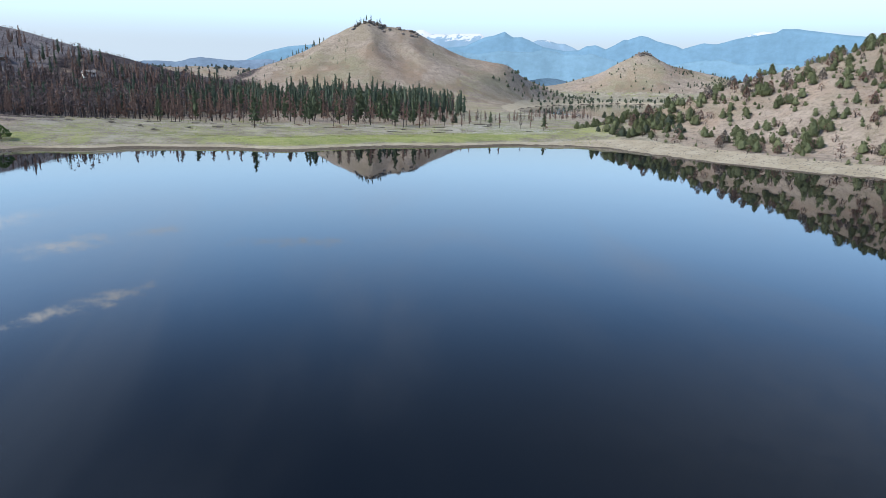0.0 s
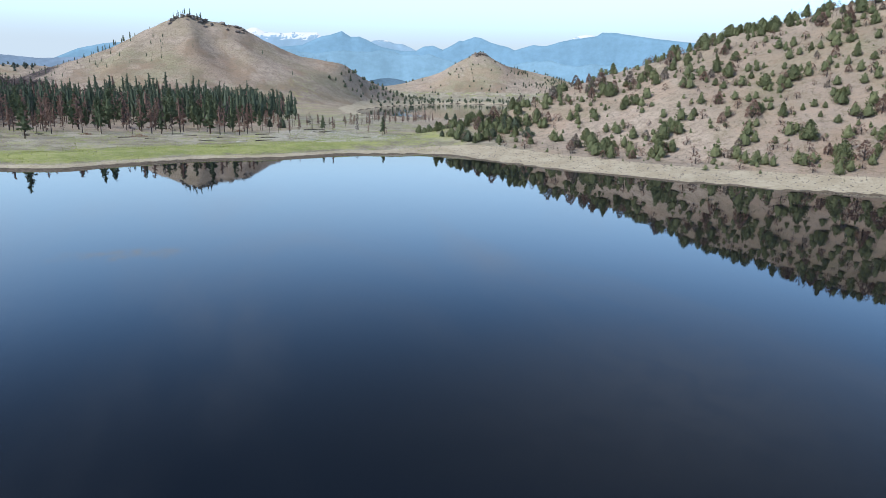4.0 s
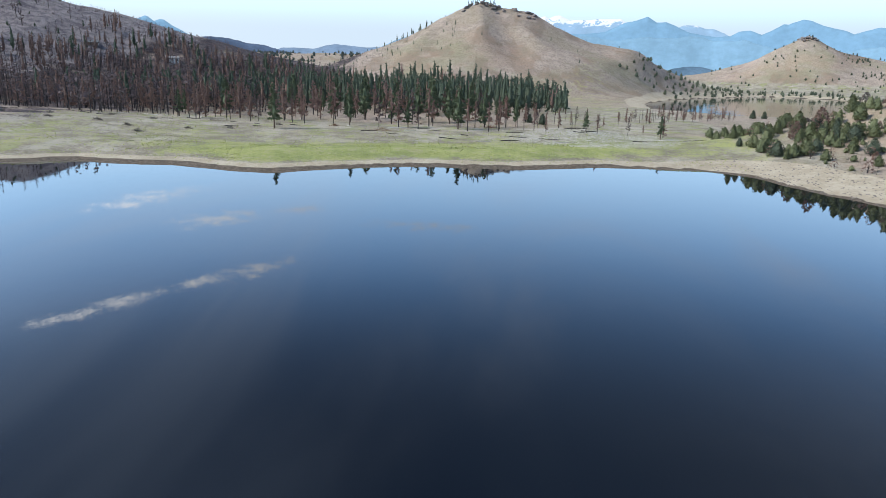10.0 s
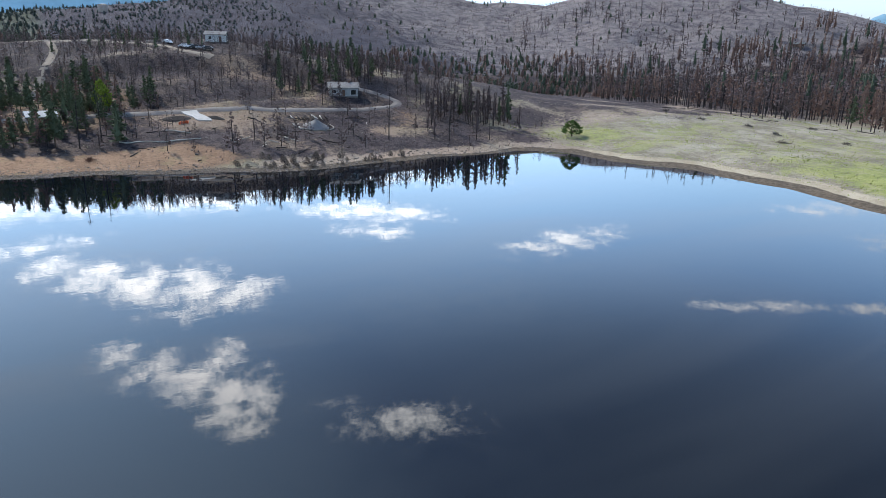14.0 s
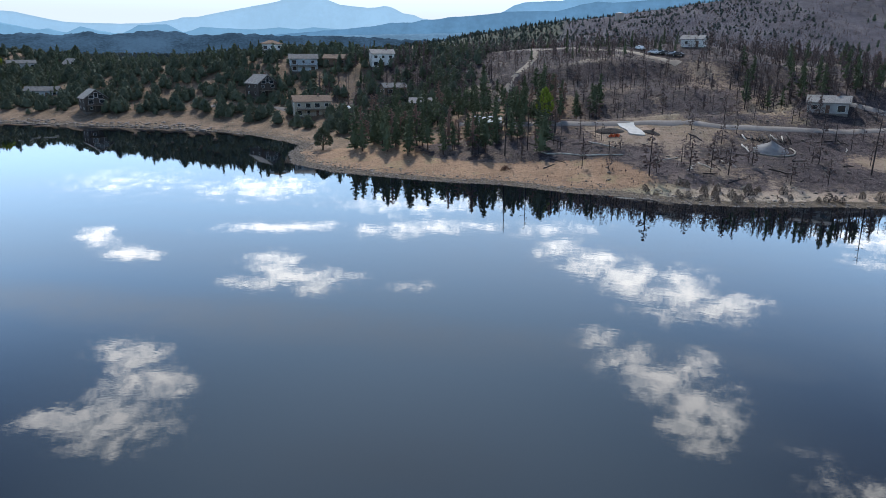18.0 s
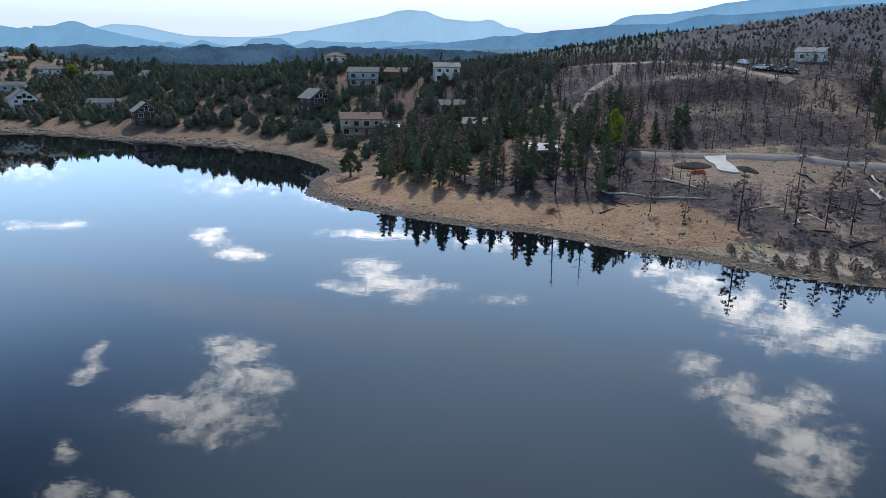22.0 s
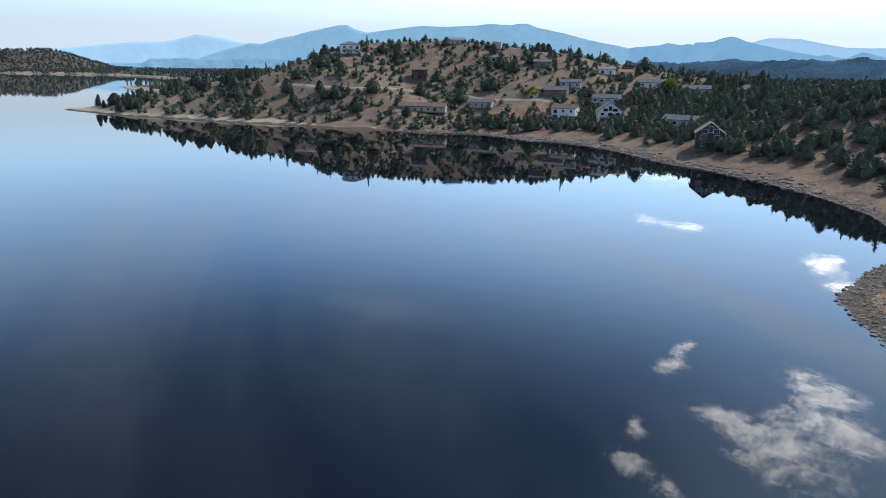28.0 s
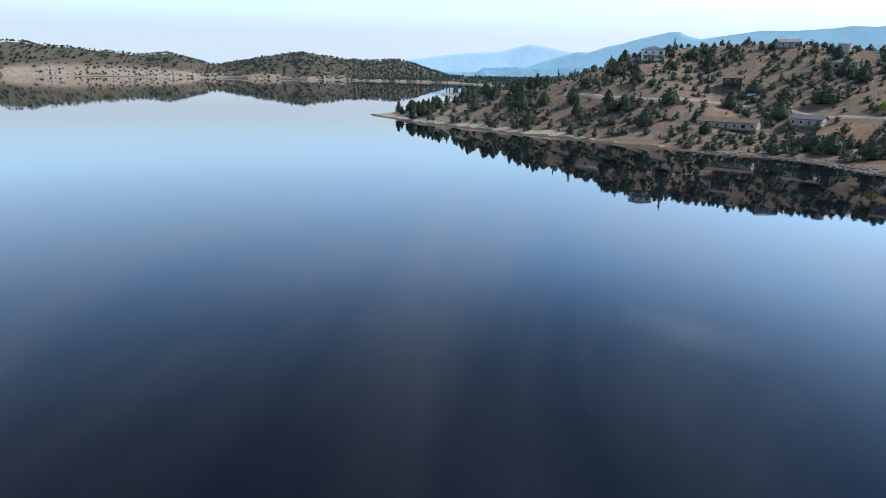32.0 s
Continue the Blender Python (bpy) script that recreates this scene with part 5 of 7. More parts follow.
    # burnt hillside on the west shore
    for x, y in strew(250, (-345, 20, -166, 195), lambda x, y, sd: (sd > 18) * (.35 + .65 * step(-x, 200, 250)), 3.2, 106):
        k = u()
        (snag if k < .2 else twig_tree if k < .9 else burnt_pine).plant(x, y, u(3.2, 6.5), u(1.2, 1.6))
    for x, y in strew(16, (-205, 140, -174, 182), lambda x, y, sd: sd > 14, 3.4, 107):
        (burnt_pine if u() < .6 else snag).plant(x, y, u(6, 12))
    for x, y in strew(26, (-224, 164, -192, 192), lambda x, y, sd: (sd > 5) * in_ellipse(x, y, -207, 178, 11, 9), 1.8, 151):
        (burnt_pine if u() < .55 else pine if u() < .6 else snag).plant(x, y, u(8, 13.5), u(.8, 1.05), "tall scorched pine in the stand on the shore corner")
    for x, y in strew(34, (-250, 112, -226, 150), lambda x, y, sd: (x < -236) * 1.0, 2.6, 155):
        (burnt_pine if u() < .5 else pine if u() < .6 else snag).plant(x, y, u(6.5, 10.5), u(.95, 1.2), "tall scorched pine behind the hillside house")
    for x, y in strew(7, (-226, 122, -219, 142), lambda x, y, sd: x * 0 + 1, 2.4, 156):
        (twig_tree if u() < .5 else snag).plant(x, y, u(5, 8), u(.9, 1.2), "thin burnt tree before the hillside house")
    for x, y in strew(24, (-230, 154, -198, 176), lambda x, y, sd: (sd > 6) * in_ellipse(x, y, -216, 165, 16, 8, -38), 2.4, 157):
        (burnt_pine if u() < .75 else snag).plant(x, y, u(6, 10.5), u(.9, 1.15), "brown scorched pine in the row beyond the driveway")
    more = strew(1050, (-365, -20, -185, 195), lambda x, y, sd: (sd > 25) * (.2 + .8 * step(-x, 215, 255)) * (1 - in_ellipse(x, y, -228, 25, 32, 48)), 2.6, 121)
    mass("burnt_thicket", "dense burnt saplings with brown twigs", "woods", with_height(more, 2.6, 6.0, 1.1, 1.5), SMALL_TWIGS, (M_CHAR, M_SCORCH_DARK))
    tall = strew(210, (-345, -10, -200, 190), lambda x, y, sd: (sd > 30) * (.2 + .8 * step(-x, 235, 265)) * (1 - in_ellipse(x, y, -228, 25, 32, 48)), 4.0, 137)
    mass("burnt_stand", "brown burnt trees standing over the hillside", "woods", with_height(tall, 5, 8.5, .9, 1.2), SMALL_TWIGS, (M_CHAR, M_SCORCH_DARK))
    wooded = strew(1100, (-860, -150, -390, 120), lambda x, y, sd: (height(x, y, sd) > 12) * (1 - .93 * step(y, 20, 60)), 4.5, 138, 8)
    mass("far_slope_wood", "dark conifers on the slope behind the burnt hill", "woods", with_height(wooded, 2.6, 5.5, 1.3, 1.9), TINY_PINES, (M_BARK, M_SLOPE_PINE))
    for x, y in strew(40, (-300, 110, -235, 185), lambda x, y, sd: sd > 30, 3.5, 122):
        (pine if u() < .4 else burnt_pine).plant(x, y, u(5, 9), 1.3)
    for x, y in strew(24, (-330, 40, -285, 110), lambda x, y, sd: x < -296 + .2 * (y - 40), 4.0, 123):
        fir.plant(x, y, u(4, 7))
    # the green grove on the point
    for x, y in strew(170, (-275, -24, -190, 72), lambda x, y, sd: (sd > 17) * in_ellipse(x, y, -226, 25, 31, 46), 2.6, 108):
        k = u()
        (pine if k < .55 else fir if k < .8 else brown_pine).plant(x, y, u(5.0, 10.2), u(1.3, 1.8))
    # village slope
    for x, y in strew(380, (-400, -240, -235, 20), lambda x, y, sd: step(sd, 12, 28) * (1 - .6 * in_ellipse(x, y, -308, -18, 40, 30)), 3.8, 109):
        k, low = u(), .55 + .45 * float(step(to_shore(np.array([x]), np.array([y]))[0], 25, 80))
        (dark_juniper if k < .25 else pine if k < .7 else fir).plant(x, y, min(u(4.5, 8.5) * low, max(2.6, 34.5 - spot(x, y))), u(1.1, 1.5))
    near = strew(1700, (-420, -260, -225, 25), lambda x, y, sd: step(sd, 12, 24) * (1 - .7 * in_ellipse(x, y, -308, -18, 34, 24)), 2.1, 124)
    mass("village_thicket", "dark junipers crowding between the houses", "woods", with_height(near, 2.4, 5.6, 1.1, 1.5, ceil=33), SMALL_JUNI, (M_BARK, M_JUNIPER_DARK))
    far = strew(1900, (-1000, -560, -300, 10), lambda x, y, sd: (sd > 12) * (.4 + .6 * step(-x, 380, 460)), 6.0, 110)
    mass("village_wood", "dark conifers between and behind the houses", "woods", with_height(far, 3.0, 8.5, 1.1, 1.5, ceil=34), TINY_PINES, (M_BARK, M_PINE_FAR))
    for x, y in strew(60, (-350, -50, -270, 20), lambda x, y, sd: (sd > 24) * in_ellipse(x, y, -308, -18, 38, 28), 3.2, 154):
        (burnt_pine if u() < .65 else snag).plant(x, y, u(4.5, 8.0), u(1.1, 1.5), "brown scorched pine on the slope behind the houses")
    # south hill
    for x, y in strew(230, (-420, -460, -60, -225), lambda x, y, sd: step(sd, 6, 22), 4.4, 111):
        k = u()
        (dark_juniper if k < .8 else fir).plant(x, y, min(3.8 + 4.6 * u() ** 1.4, max(3.0, 47 - spot(x, y))), u(1.15, 1.55))
    scrub = strew(1600, (-420, -470, -60, -225), lambda x, y, sd: (sd > 6) * 1.0, 2.3, 125)
    mass("hill_scrub", "small junipers and brush over the hill", "woods", with_height(scrub, 1.2, 4.2, 1.3, 1.9), TINY_BUSH, (M_BARK, M_JUNIPER_DARK))
    sage = strew(3600, (-420, -470, -60, -225), lambda x, y, sd: (sd > 5) * (.3 + .7 * step(layers(x, y, 24, 3, 47), -.2, .2)), 1.0, 145)
    mass("hill_sage", "low grey sage and brush over the dry hill", "brush", with_height(sage, .4, 1.3, 1.0, 1.8), TINY_BRUSH, (M_CHAR, M_GREY))
    for x, y in strew(46, (-150, -430, -52, -385), lambda x, y, sd: (sd > 5) * 1.0, 3.4, 112):
        dark_juniper.plant(x, y, u(4.5, 8), .9)
    # east hill
    def face(x, y):
        return x < np.interp(y, (-60, 80, 161, 216, 280, 362), (406, 333, 296, 262, 238, 205))
    for x, y in strew(470, (78, -20, 350, 310), lambda x, y, sd: step(sd, 17, 30) * face(x, y) * (.35 + .65 * step(layers(x, y, 22, 2, 61), -.12, .2)), 2.9, 113):
        k = u()
        (juniper if k < .6 else brown_juniper if k < .88 else grey_shrub).plant(x, y, 2.2 + 4.6 * u() ** 1.3, u(.9, 1.25))
    for x, y in strew(34, (66, 212, 124, 268), lambda x, y, sd: (sd > 12) * in_ellipse(x, y, 92, 240, 21, 24), 2.6, 131):
        (juniper if u() < .6 else dark_juniper).plant(x, y, u(2.8, 5.2), u(.95, 1.2), "dense dark juniper in a clump above the beach")
    for x, y in strew(24, (225, 185, 285, 250), lambda x, y, sd: in_ellipse(x, y, 256, 214, 20, 22), 2.4, 152):
        (snag if u() < .45 else twig_tree).plant(x, y, u(3.5, 7), 1.1, "burnt bare tree on the hill's crest")
    for x, y in strew(22, (205, 200, 270, 270), lambda x, y, sd: in_ellipse(x, y, 238, 236, 12, 30, 45), 2.6, 153):
        juniper.plant(x, y, u(4, 6.5), u(1.0, 1.25), "large green juniper on the hill's crest")
    extra = strew(760, (78, -20, 360, 310), lambda x, y, sd: step(sd, 17, 30) * face(x, y), 1.9, 132)
    mass("slope_junipers", "small olive-green junipers over the dry slope", "woods", with_height(extra, 1.8, 5.0, .9, 1.3), SMALL_JUNI, (M_BARK, M_JUNIPER))
    burnt = strew(480, (78, -20, 360, 310), lambda x, y, sd: step(sd, 16, 26) * face(x, y), 1.7, 133)
    mass("slope_scorched_brush", "rust-brown scorched bushes over the dry slope", "woods", with_height(burnt, 1.6, 4.0, 1.0, 1.4), SMALL_SPARSE, (M_CHAR, M_SCORCH))
    grey = strew(900, (78, -20, 360, 310), lambda x, y, sd: (sd > 16) * face(x, y), 1.2, 134)
    mass("slope_sage", "grey sage bushes over the dry slope", "brush", with_height(grey, .5, 1.4, 1.2, 2.0), TINY_BRUSH, (M_CHAR, M_SAGEGREY))
    scrub = strew(500, (78, -20, 360, 310), lambda x, y, sd: (sd > 16) * face(x, y), 1.6, 126)
    mass("slope_scrub", "low sage and small junipers on the dry slope", "brush", with_height(scrub, .7, 2.2, 1.0, 1.6), TINY_BUSH, (M_BARK, M_JUNIPER))
    # burnt saplings before the upper lake
    for x, y in strew(56, (30, 340, 150, 475), lambda x, y, sd: (sd > 12) * in_ellipse(x, y, 92, 405, 62, 16, 50), 2.6, 135):
        (brown_pine if u() < .55 else snag if u() < .6 else twig_tree).plant(x, y, u(4, 8), 1.1)
    for x, y in ((145, 450), (152, 451)):
        dark_juniper.plant(x, y, u(4.5, 5.5), 1.2, "dark bushy juniper by the upper lake")
    # peaks to the north
    top = strew(16, (-66, 862, -30, 880), lambda x, y, sd: x * 0 + 1, 2.5, 127) + strew(14, (-150, 850, -105, 880), lambda x, y, sd: x * 0 + 1, 4, 128)
    mass("summit_trees", "small dark trees on the hill's rocky top", "woods", with_height(top, 5, 9), SMALL_PINES, (M_BARK, M_PINE_FAR))
    hill = strew(60, (-220, 760, 220, 900), lambda x, y, sd: (height(x, y, sd) > 16) * (.1 + .9 * step(-x, 30, 110)), 8.0, 114)
    mass("hill_trees", "sparse small trees on the bare hill", "woods", with_height(hill, 3, 6.5), SMALL_PINES, (M_BARK, M_PINE_FAR))
    brush = strew(4200, (-230, 690, 230, 900), lambda x, y, sd: (height(x, y, sd) > 7) * (.15 + .85 * step(layers(x, y, 60, 3, 23), -.05, .25)), 2.5, 136)
    mass("hill_brush", "low grey-brown brush in patches on the bare hill", "brush", with_height(brush, .3, 1.3, 1.0, 2.0), TINY_BRUSH, (M_CHAR, M_GREY))
    mid = strew(420, (330, 1080, 720, 1300), lambda x, y, sd: (height(x, y, sd) > 5) * (.1 + .9 * step(x, 515, 570)) * (.15 + .85 * step(rough(x, y, 34, 19), .4, .7)), 4.0, 115)
    mass("hill_junipers", "dotted junipers on the far hill", "woods", with_height(mid, 2.5, 5), TINY_BUSH, (M_BARK, M_JUNIPER_DARK))
    dots = strew(900, (-1100, 1350, -150, 2300), lambda x, y, sd: .15 + .85 * step(rough(x, y, 120, 29), .45, .75), 7.0, 146)
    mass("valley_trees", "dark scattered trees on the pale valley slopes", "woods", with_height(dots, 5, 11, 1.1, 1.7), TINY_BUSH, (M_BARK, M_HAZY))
    lakeside = strew(160, (90, 440, 420, 1020), lambda x, y, sd: (sd > 5) * (sd < 60) * (y > 800), 8.0, 116)
    mass("lakeside_trees", "small trees round the upper lake", "woods", with_height(lakeside, 3, 6), TINY_BUSH, (M_BARK, M_JUNIPER_DARK))
    # far shores and woods
    isles = strew(6000, (60, -2400, 1500, -1650), lambda x, y, sd: (sd > 9) * (.45 + .55 * step(layers(x, y, 70, 3, 43), -.2, .12)), 6.0, 117)
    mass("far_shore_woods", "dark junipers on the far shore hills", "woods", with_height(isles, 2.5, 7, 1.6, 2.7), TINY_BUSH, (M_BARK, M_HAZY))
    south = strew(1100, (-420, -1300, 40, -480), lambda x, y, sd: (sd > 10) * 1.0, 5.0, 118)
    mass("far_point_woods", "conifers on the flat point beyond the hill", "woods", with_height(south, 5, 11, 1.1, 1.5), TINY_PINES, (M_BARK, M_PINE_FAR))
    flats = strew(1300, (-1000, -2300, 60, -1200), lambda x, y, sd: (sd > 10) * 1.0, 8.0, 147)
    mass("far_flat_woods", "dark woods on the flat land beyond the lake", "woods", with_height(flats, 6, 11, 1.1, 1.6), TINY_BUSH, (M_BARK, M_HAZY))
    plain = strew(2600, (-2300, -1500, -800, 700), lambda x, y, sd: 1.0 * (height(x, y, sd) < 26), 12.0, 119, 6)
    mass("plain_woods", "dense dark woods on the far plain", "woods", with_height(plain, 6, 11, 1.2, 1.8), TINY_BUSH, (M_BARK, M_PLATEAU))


plant_all()


# ---- houses ----
def part(name, bm_or_data, mat, parent, label=""):
    """One mesh as a part under a thing or a part."""
    if isinstance(bm_or_data, tuple):
        me = mesh_of(name, bm_or_data[0], bm_or_data[1], mat)
    else:
        me = bm_or_data
    ob = new(name, me)
    ob.parent = parent
    if label:
        ob["label"] = label
    return ob


def box(x0, y0, z0, x1, y1, z1):
    v = [(x0, y0, z0), (x1, y0, z0), (x1, y1, z0), (x0, y1, z0), (x0, y0, z1), (x1, y0, z1), (x1, y1, z1), (x0, y1, z1)]
    return v, [(0, 3, 2, 1), (4, 5, 6, 7), (0, 1, 5, 4), (1, 2, 6, 5), (2, 3, 7, 6), (3, 0, 4, 7)]


def siding(name, a, b, board=.2, rough_=.7):
    """Painted lap boards, weathered."""
    m, g, bsdf = material(name, rough_, 0, .3)
    p = local_of(g)
    w = g.nt.nodes.new("ShaderNodeTexWave")
    w.bands_direction = "Z"
    w.inputs["Scale"].default_value = 1 / board * .31
    w.wave_profile = "SAW"
    g.put(w.inputs["Vector"], p)
    n = g.noise(p, .8, 4.0)
    g.put(bsdf.inputs["Base Color"], g.mix(g.span(n, .35, .7), rgb(*a), rgb(*b)))
    bump(g, bsdf, w.outputs["Fac"], .5, .02)
    return m


def shingle(name, a, b):
    m, g, bsdf = material(name, .9, 0, .15)
    p = local_of(g)
    n = g.noise(p, .7, 4.0)
    v = g.nt.nodes.new("ShaderNodeTexBrick")
    g.put(v.inputs["Vector"], p)
    v.inputs["Scale"].default_value = 2.2
    c = g.mix(g.span(n, .35, .65), rgb(*a), rgb(*b))
    g.put(v.inputs["Color1"], c)
    g.put(v.inputs["Color2"], g.mix(.3, c, rgb(*[k * .6 for k in a])))
    g.put(v.inputs["Mortar"], rgb(*[k * .45 for k in a]))
    g.put(bsdf.inputs["Base Color"], v.outputs["Color"])
    return m


WALLS = {"white": siding("white_siding", (.72, .71, .68), (.60, .59, .56)), "beige": siding("beige_siding", (.42, .36, .28), (.34, .29, .23)),
         "grey": siding("grey_siding", (.36, .36, .35), (.27, .27, .265)), "brown": siding("brown_siding", (.20, .13, .09), (.14, .095, .07)),
         "dark": siding("dark_siding", (.075, .055, .045), (.05, .04, .034)), "blue": siding("blue_grey_siding", (.40, .45, .48), (.32, .36, .39))}
ROOFS = {"brown": shingle("brown_shingle", (.21, .145, .11), (.15, .105, .08)), "grey": shingle("grey_shingle", (.27, .26, .25), (.20, .195, .19)),
         "slate": shingle("slate_shingle", (.155, .16, .165), (.11, .115, .12)), "red": shingle("red_shingle", (.36, .16, .11), (.27, .12, .09)),
         "metal": grained("pale_metal_roof", (.42, .44, .46), (.33, .35, .37), 1.0, .75, .1)}
M_TRIM = grained("white_trim", (.70, .69, .66), (.58, .57, .54), 2.0, .6)
M_CONCRETE = grained("concrete", (.50, .48, .45), (.38, .37, .35), .7, .85, relief=.01)
M_BASE = grained("stone_footing", (.17, .155, .14), (.11, .10, .09), 1.5, .9, relief=.03)
M_TIMBER = grained("deck_timber", (.20, .15, .11), (.12, .09, .07), 2.0, .8, relief=.01)
M_BRICK = grained("chimney_brick", (.25, .15, .11), (.17, .10, .08), 3.0, .9, relief=.02)
M_DOOR = grained("painted_door", (.16, .09, .06), (.11, .065, .05), 2.0, .5)


def glass_material():
    m, g, bsdf = material("window_glass", .06, 0, .5)
    n = g.noise(local_of(g), .5, 2.0)
    g.put(bsdf.inputs["Base Color"], g.mix(n, rgb(.012, .015, .018), rgb(.035, .04, .045)))
    return m


M_GLASS = glass_material()
FACES = {"front": ((1, 0), (0, -1)), "back": ((-1, 0), (0, 1)), "right": ((0, 1), (1, 0)), "left": ((0, -1), (-1, 0))}


def on_wall(side, w, d, u, z, wide, tall, thick, off=0.0):
    """A slab on one side of a house: u along the wall from its middle, z its foot."""
    (ax, ay), (nx, ny) = FACES[side]
    ox, oy = nx * w / 2, ny * d / 2
    v = []
    for o in (off, off + thick):
        for du, dz in ((-wide / 2, 0), (wide / 2, 0), (wide / 2, tall), (-wide / 2, tall)):
            v.append((ox + ax * (u + du) + nx * o, oy + ay * (u + du) + ny * o, z + dz))
    return v, [(0, 1, 2, 3), (4, 7, 6, 5), (0, 4, 5, 1), (1, 5, 6, 2), (2, 6, 7, 3), (3, 7, 4, 0)]


def window_on(parent, side, w, d, u, z, wide, tall):
    fr = []
    b = .09
    for du, dz, ww, tt in ((0, 0, wide, b), (0, tall - b, wide, b), (-wide / 2 + b / 2, b, b, tall - 2 * b), (wide / 2 - b / 2, b, b, tall - 2 * b)):
        fr.append(on_wall(side, w, d, u + du, z + dz, ww, tt, .07, .003))
    ob = part("window", gather(fr), M_TRIM, parent)
    part("pane", on_wall(side, w, d, u, z + b, wide - 2 * b, tall - 2 * b, .03, .004), M_GLASS, ob)


def gable(w, d, h, pitch, along="x"):
    """Wall prism with gable ends; the ridge runs along x or y."""
    if along == "x":
        rise = d / 2 * pitch
        prof = [(-d / 2, 0), (d / 2, 0), (d / 2, h), (0, h + rise), (-d / 2, h)]
        v = [(-w / 2, y, z) for y, z in prof] + [(w / 2, y, z) for y, z in prof]
    else:
        rise = w / 2 * pitch
        prof = [(-w / 2, 0), (w / 2, 0), (w / 2, h), (0, h + rise), (-w / 2, h)]
        v = [(x, d / 2, z) for x, z in prof] + [(x, -d / 2, z) for x, z in prof]
    f = [(0, 1, 2, 3, 4), (9, 8, 7, 6, 5)] + [(k, 5 + k, 5 + (k + 1) % 5, (k + 1) % 5) for k in range(5)]
    return (v, f), rise


def gable_roof(w, d, h, pitch, along="x", over=.55, thick=.2):
    """Two roof slabs with eaves."""
    a, b = (w, d) if along == "x" else (d, w)
    rise = b / 2 * pitch
    eave = (b / 2 + over, h - over * pitch)
    out = []
    for s in (-1, 1):
        prof = [(s * eave[0], eave[1] + .03), (0, h + rise + .03), (0, h + rise + .03 + thick), (s * eave[0], eave[1] + .03 + thick)]
        v = []
        for e in (-a / 2 - over, a / 2 + over):
            v += [(e, y, z) if along == "x" else (-y, e, z) for y, z in prof]
        out.append((v, [(0, 1, 2, 3), (7, 6, 5, 4), (0, 4, 5, 1), (1, 5, 6, 2), (2, 6, 7, 3), (3, 7, 4, 0)]))
    return gather(out)


def hip_roof(w, d, h, pitch, over=.6, thick=.2):
    rise = (d / 2 + over) * pitch
    x, y = w / 2 + over, d / 2 + over
    r = max(.3, w / 2 - d / 2)
    v = [(-x, -y, h), (x, -y, h), (x, y, h), (-x, y, h), (-x, -y, h + thick), (x, -y, h + thick), (x, y, h + thick), (-x, y, h + thick), (-r, 0, h + rise), (r, 0, h + rise)]
    return v, [(0, 3, 2, 1), (0, 1, 5, 4), (1, 2, 6, 5), (2, 3, 7, 6), (3, 0, 4, 7), (4, 5, 9, 8), (5, 6, 9), (6, 7, 8, 9), (7, 4, 8)]


LABEL_WALL = {"white": "white", "beige": "beige", "grey": "grey", "brown": "brown timber", "dark": "dark timber", "blue": "pale blue-grey"}
LABEL_ROOF = {"brown": "brown shingle", "grey": "grey shingle", "slate": "dark grey shingle", "red": "red shingle", "metal": "pale metal"}


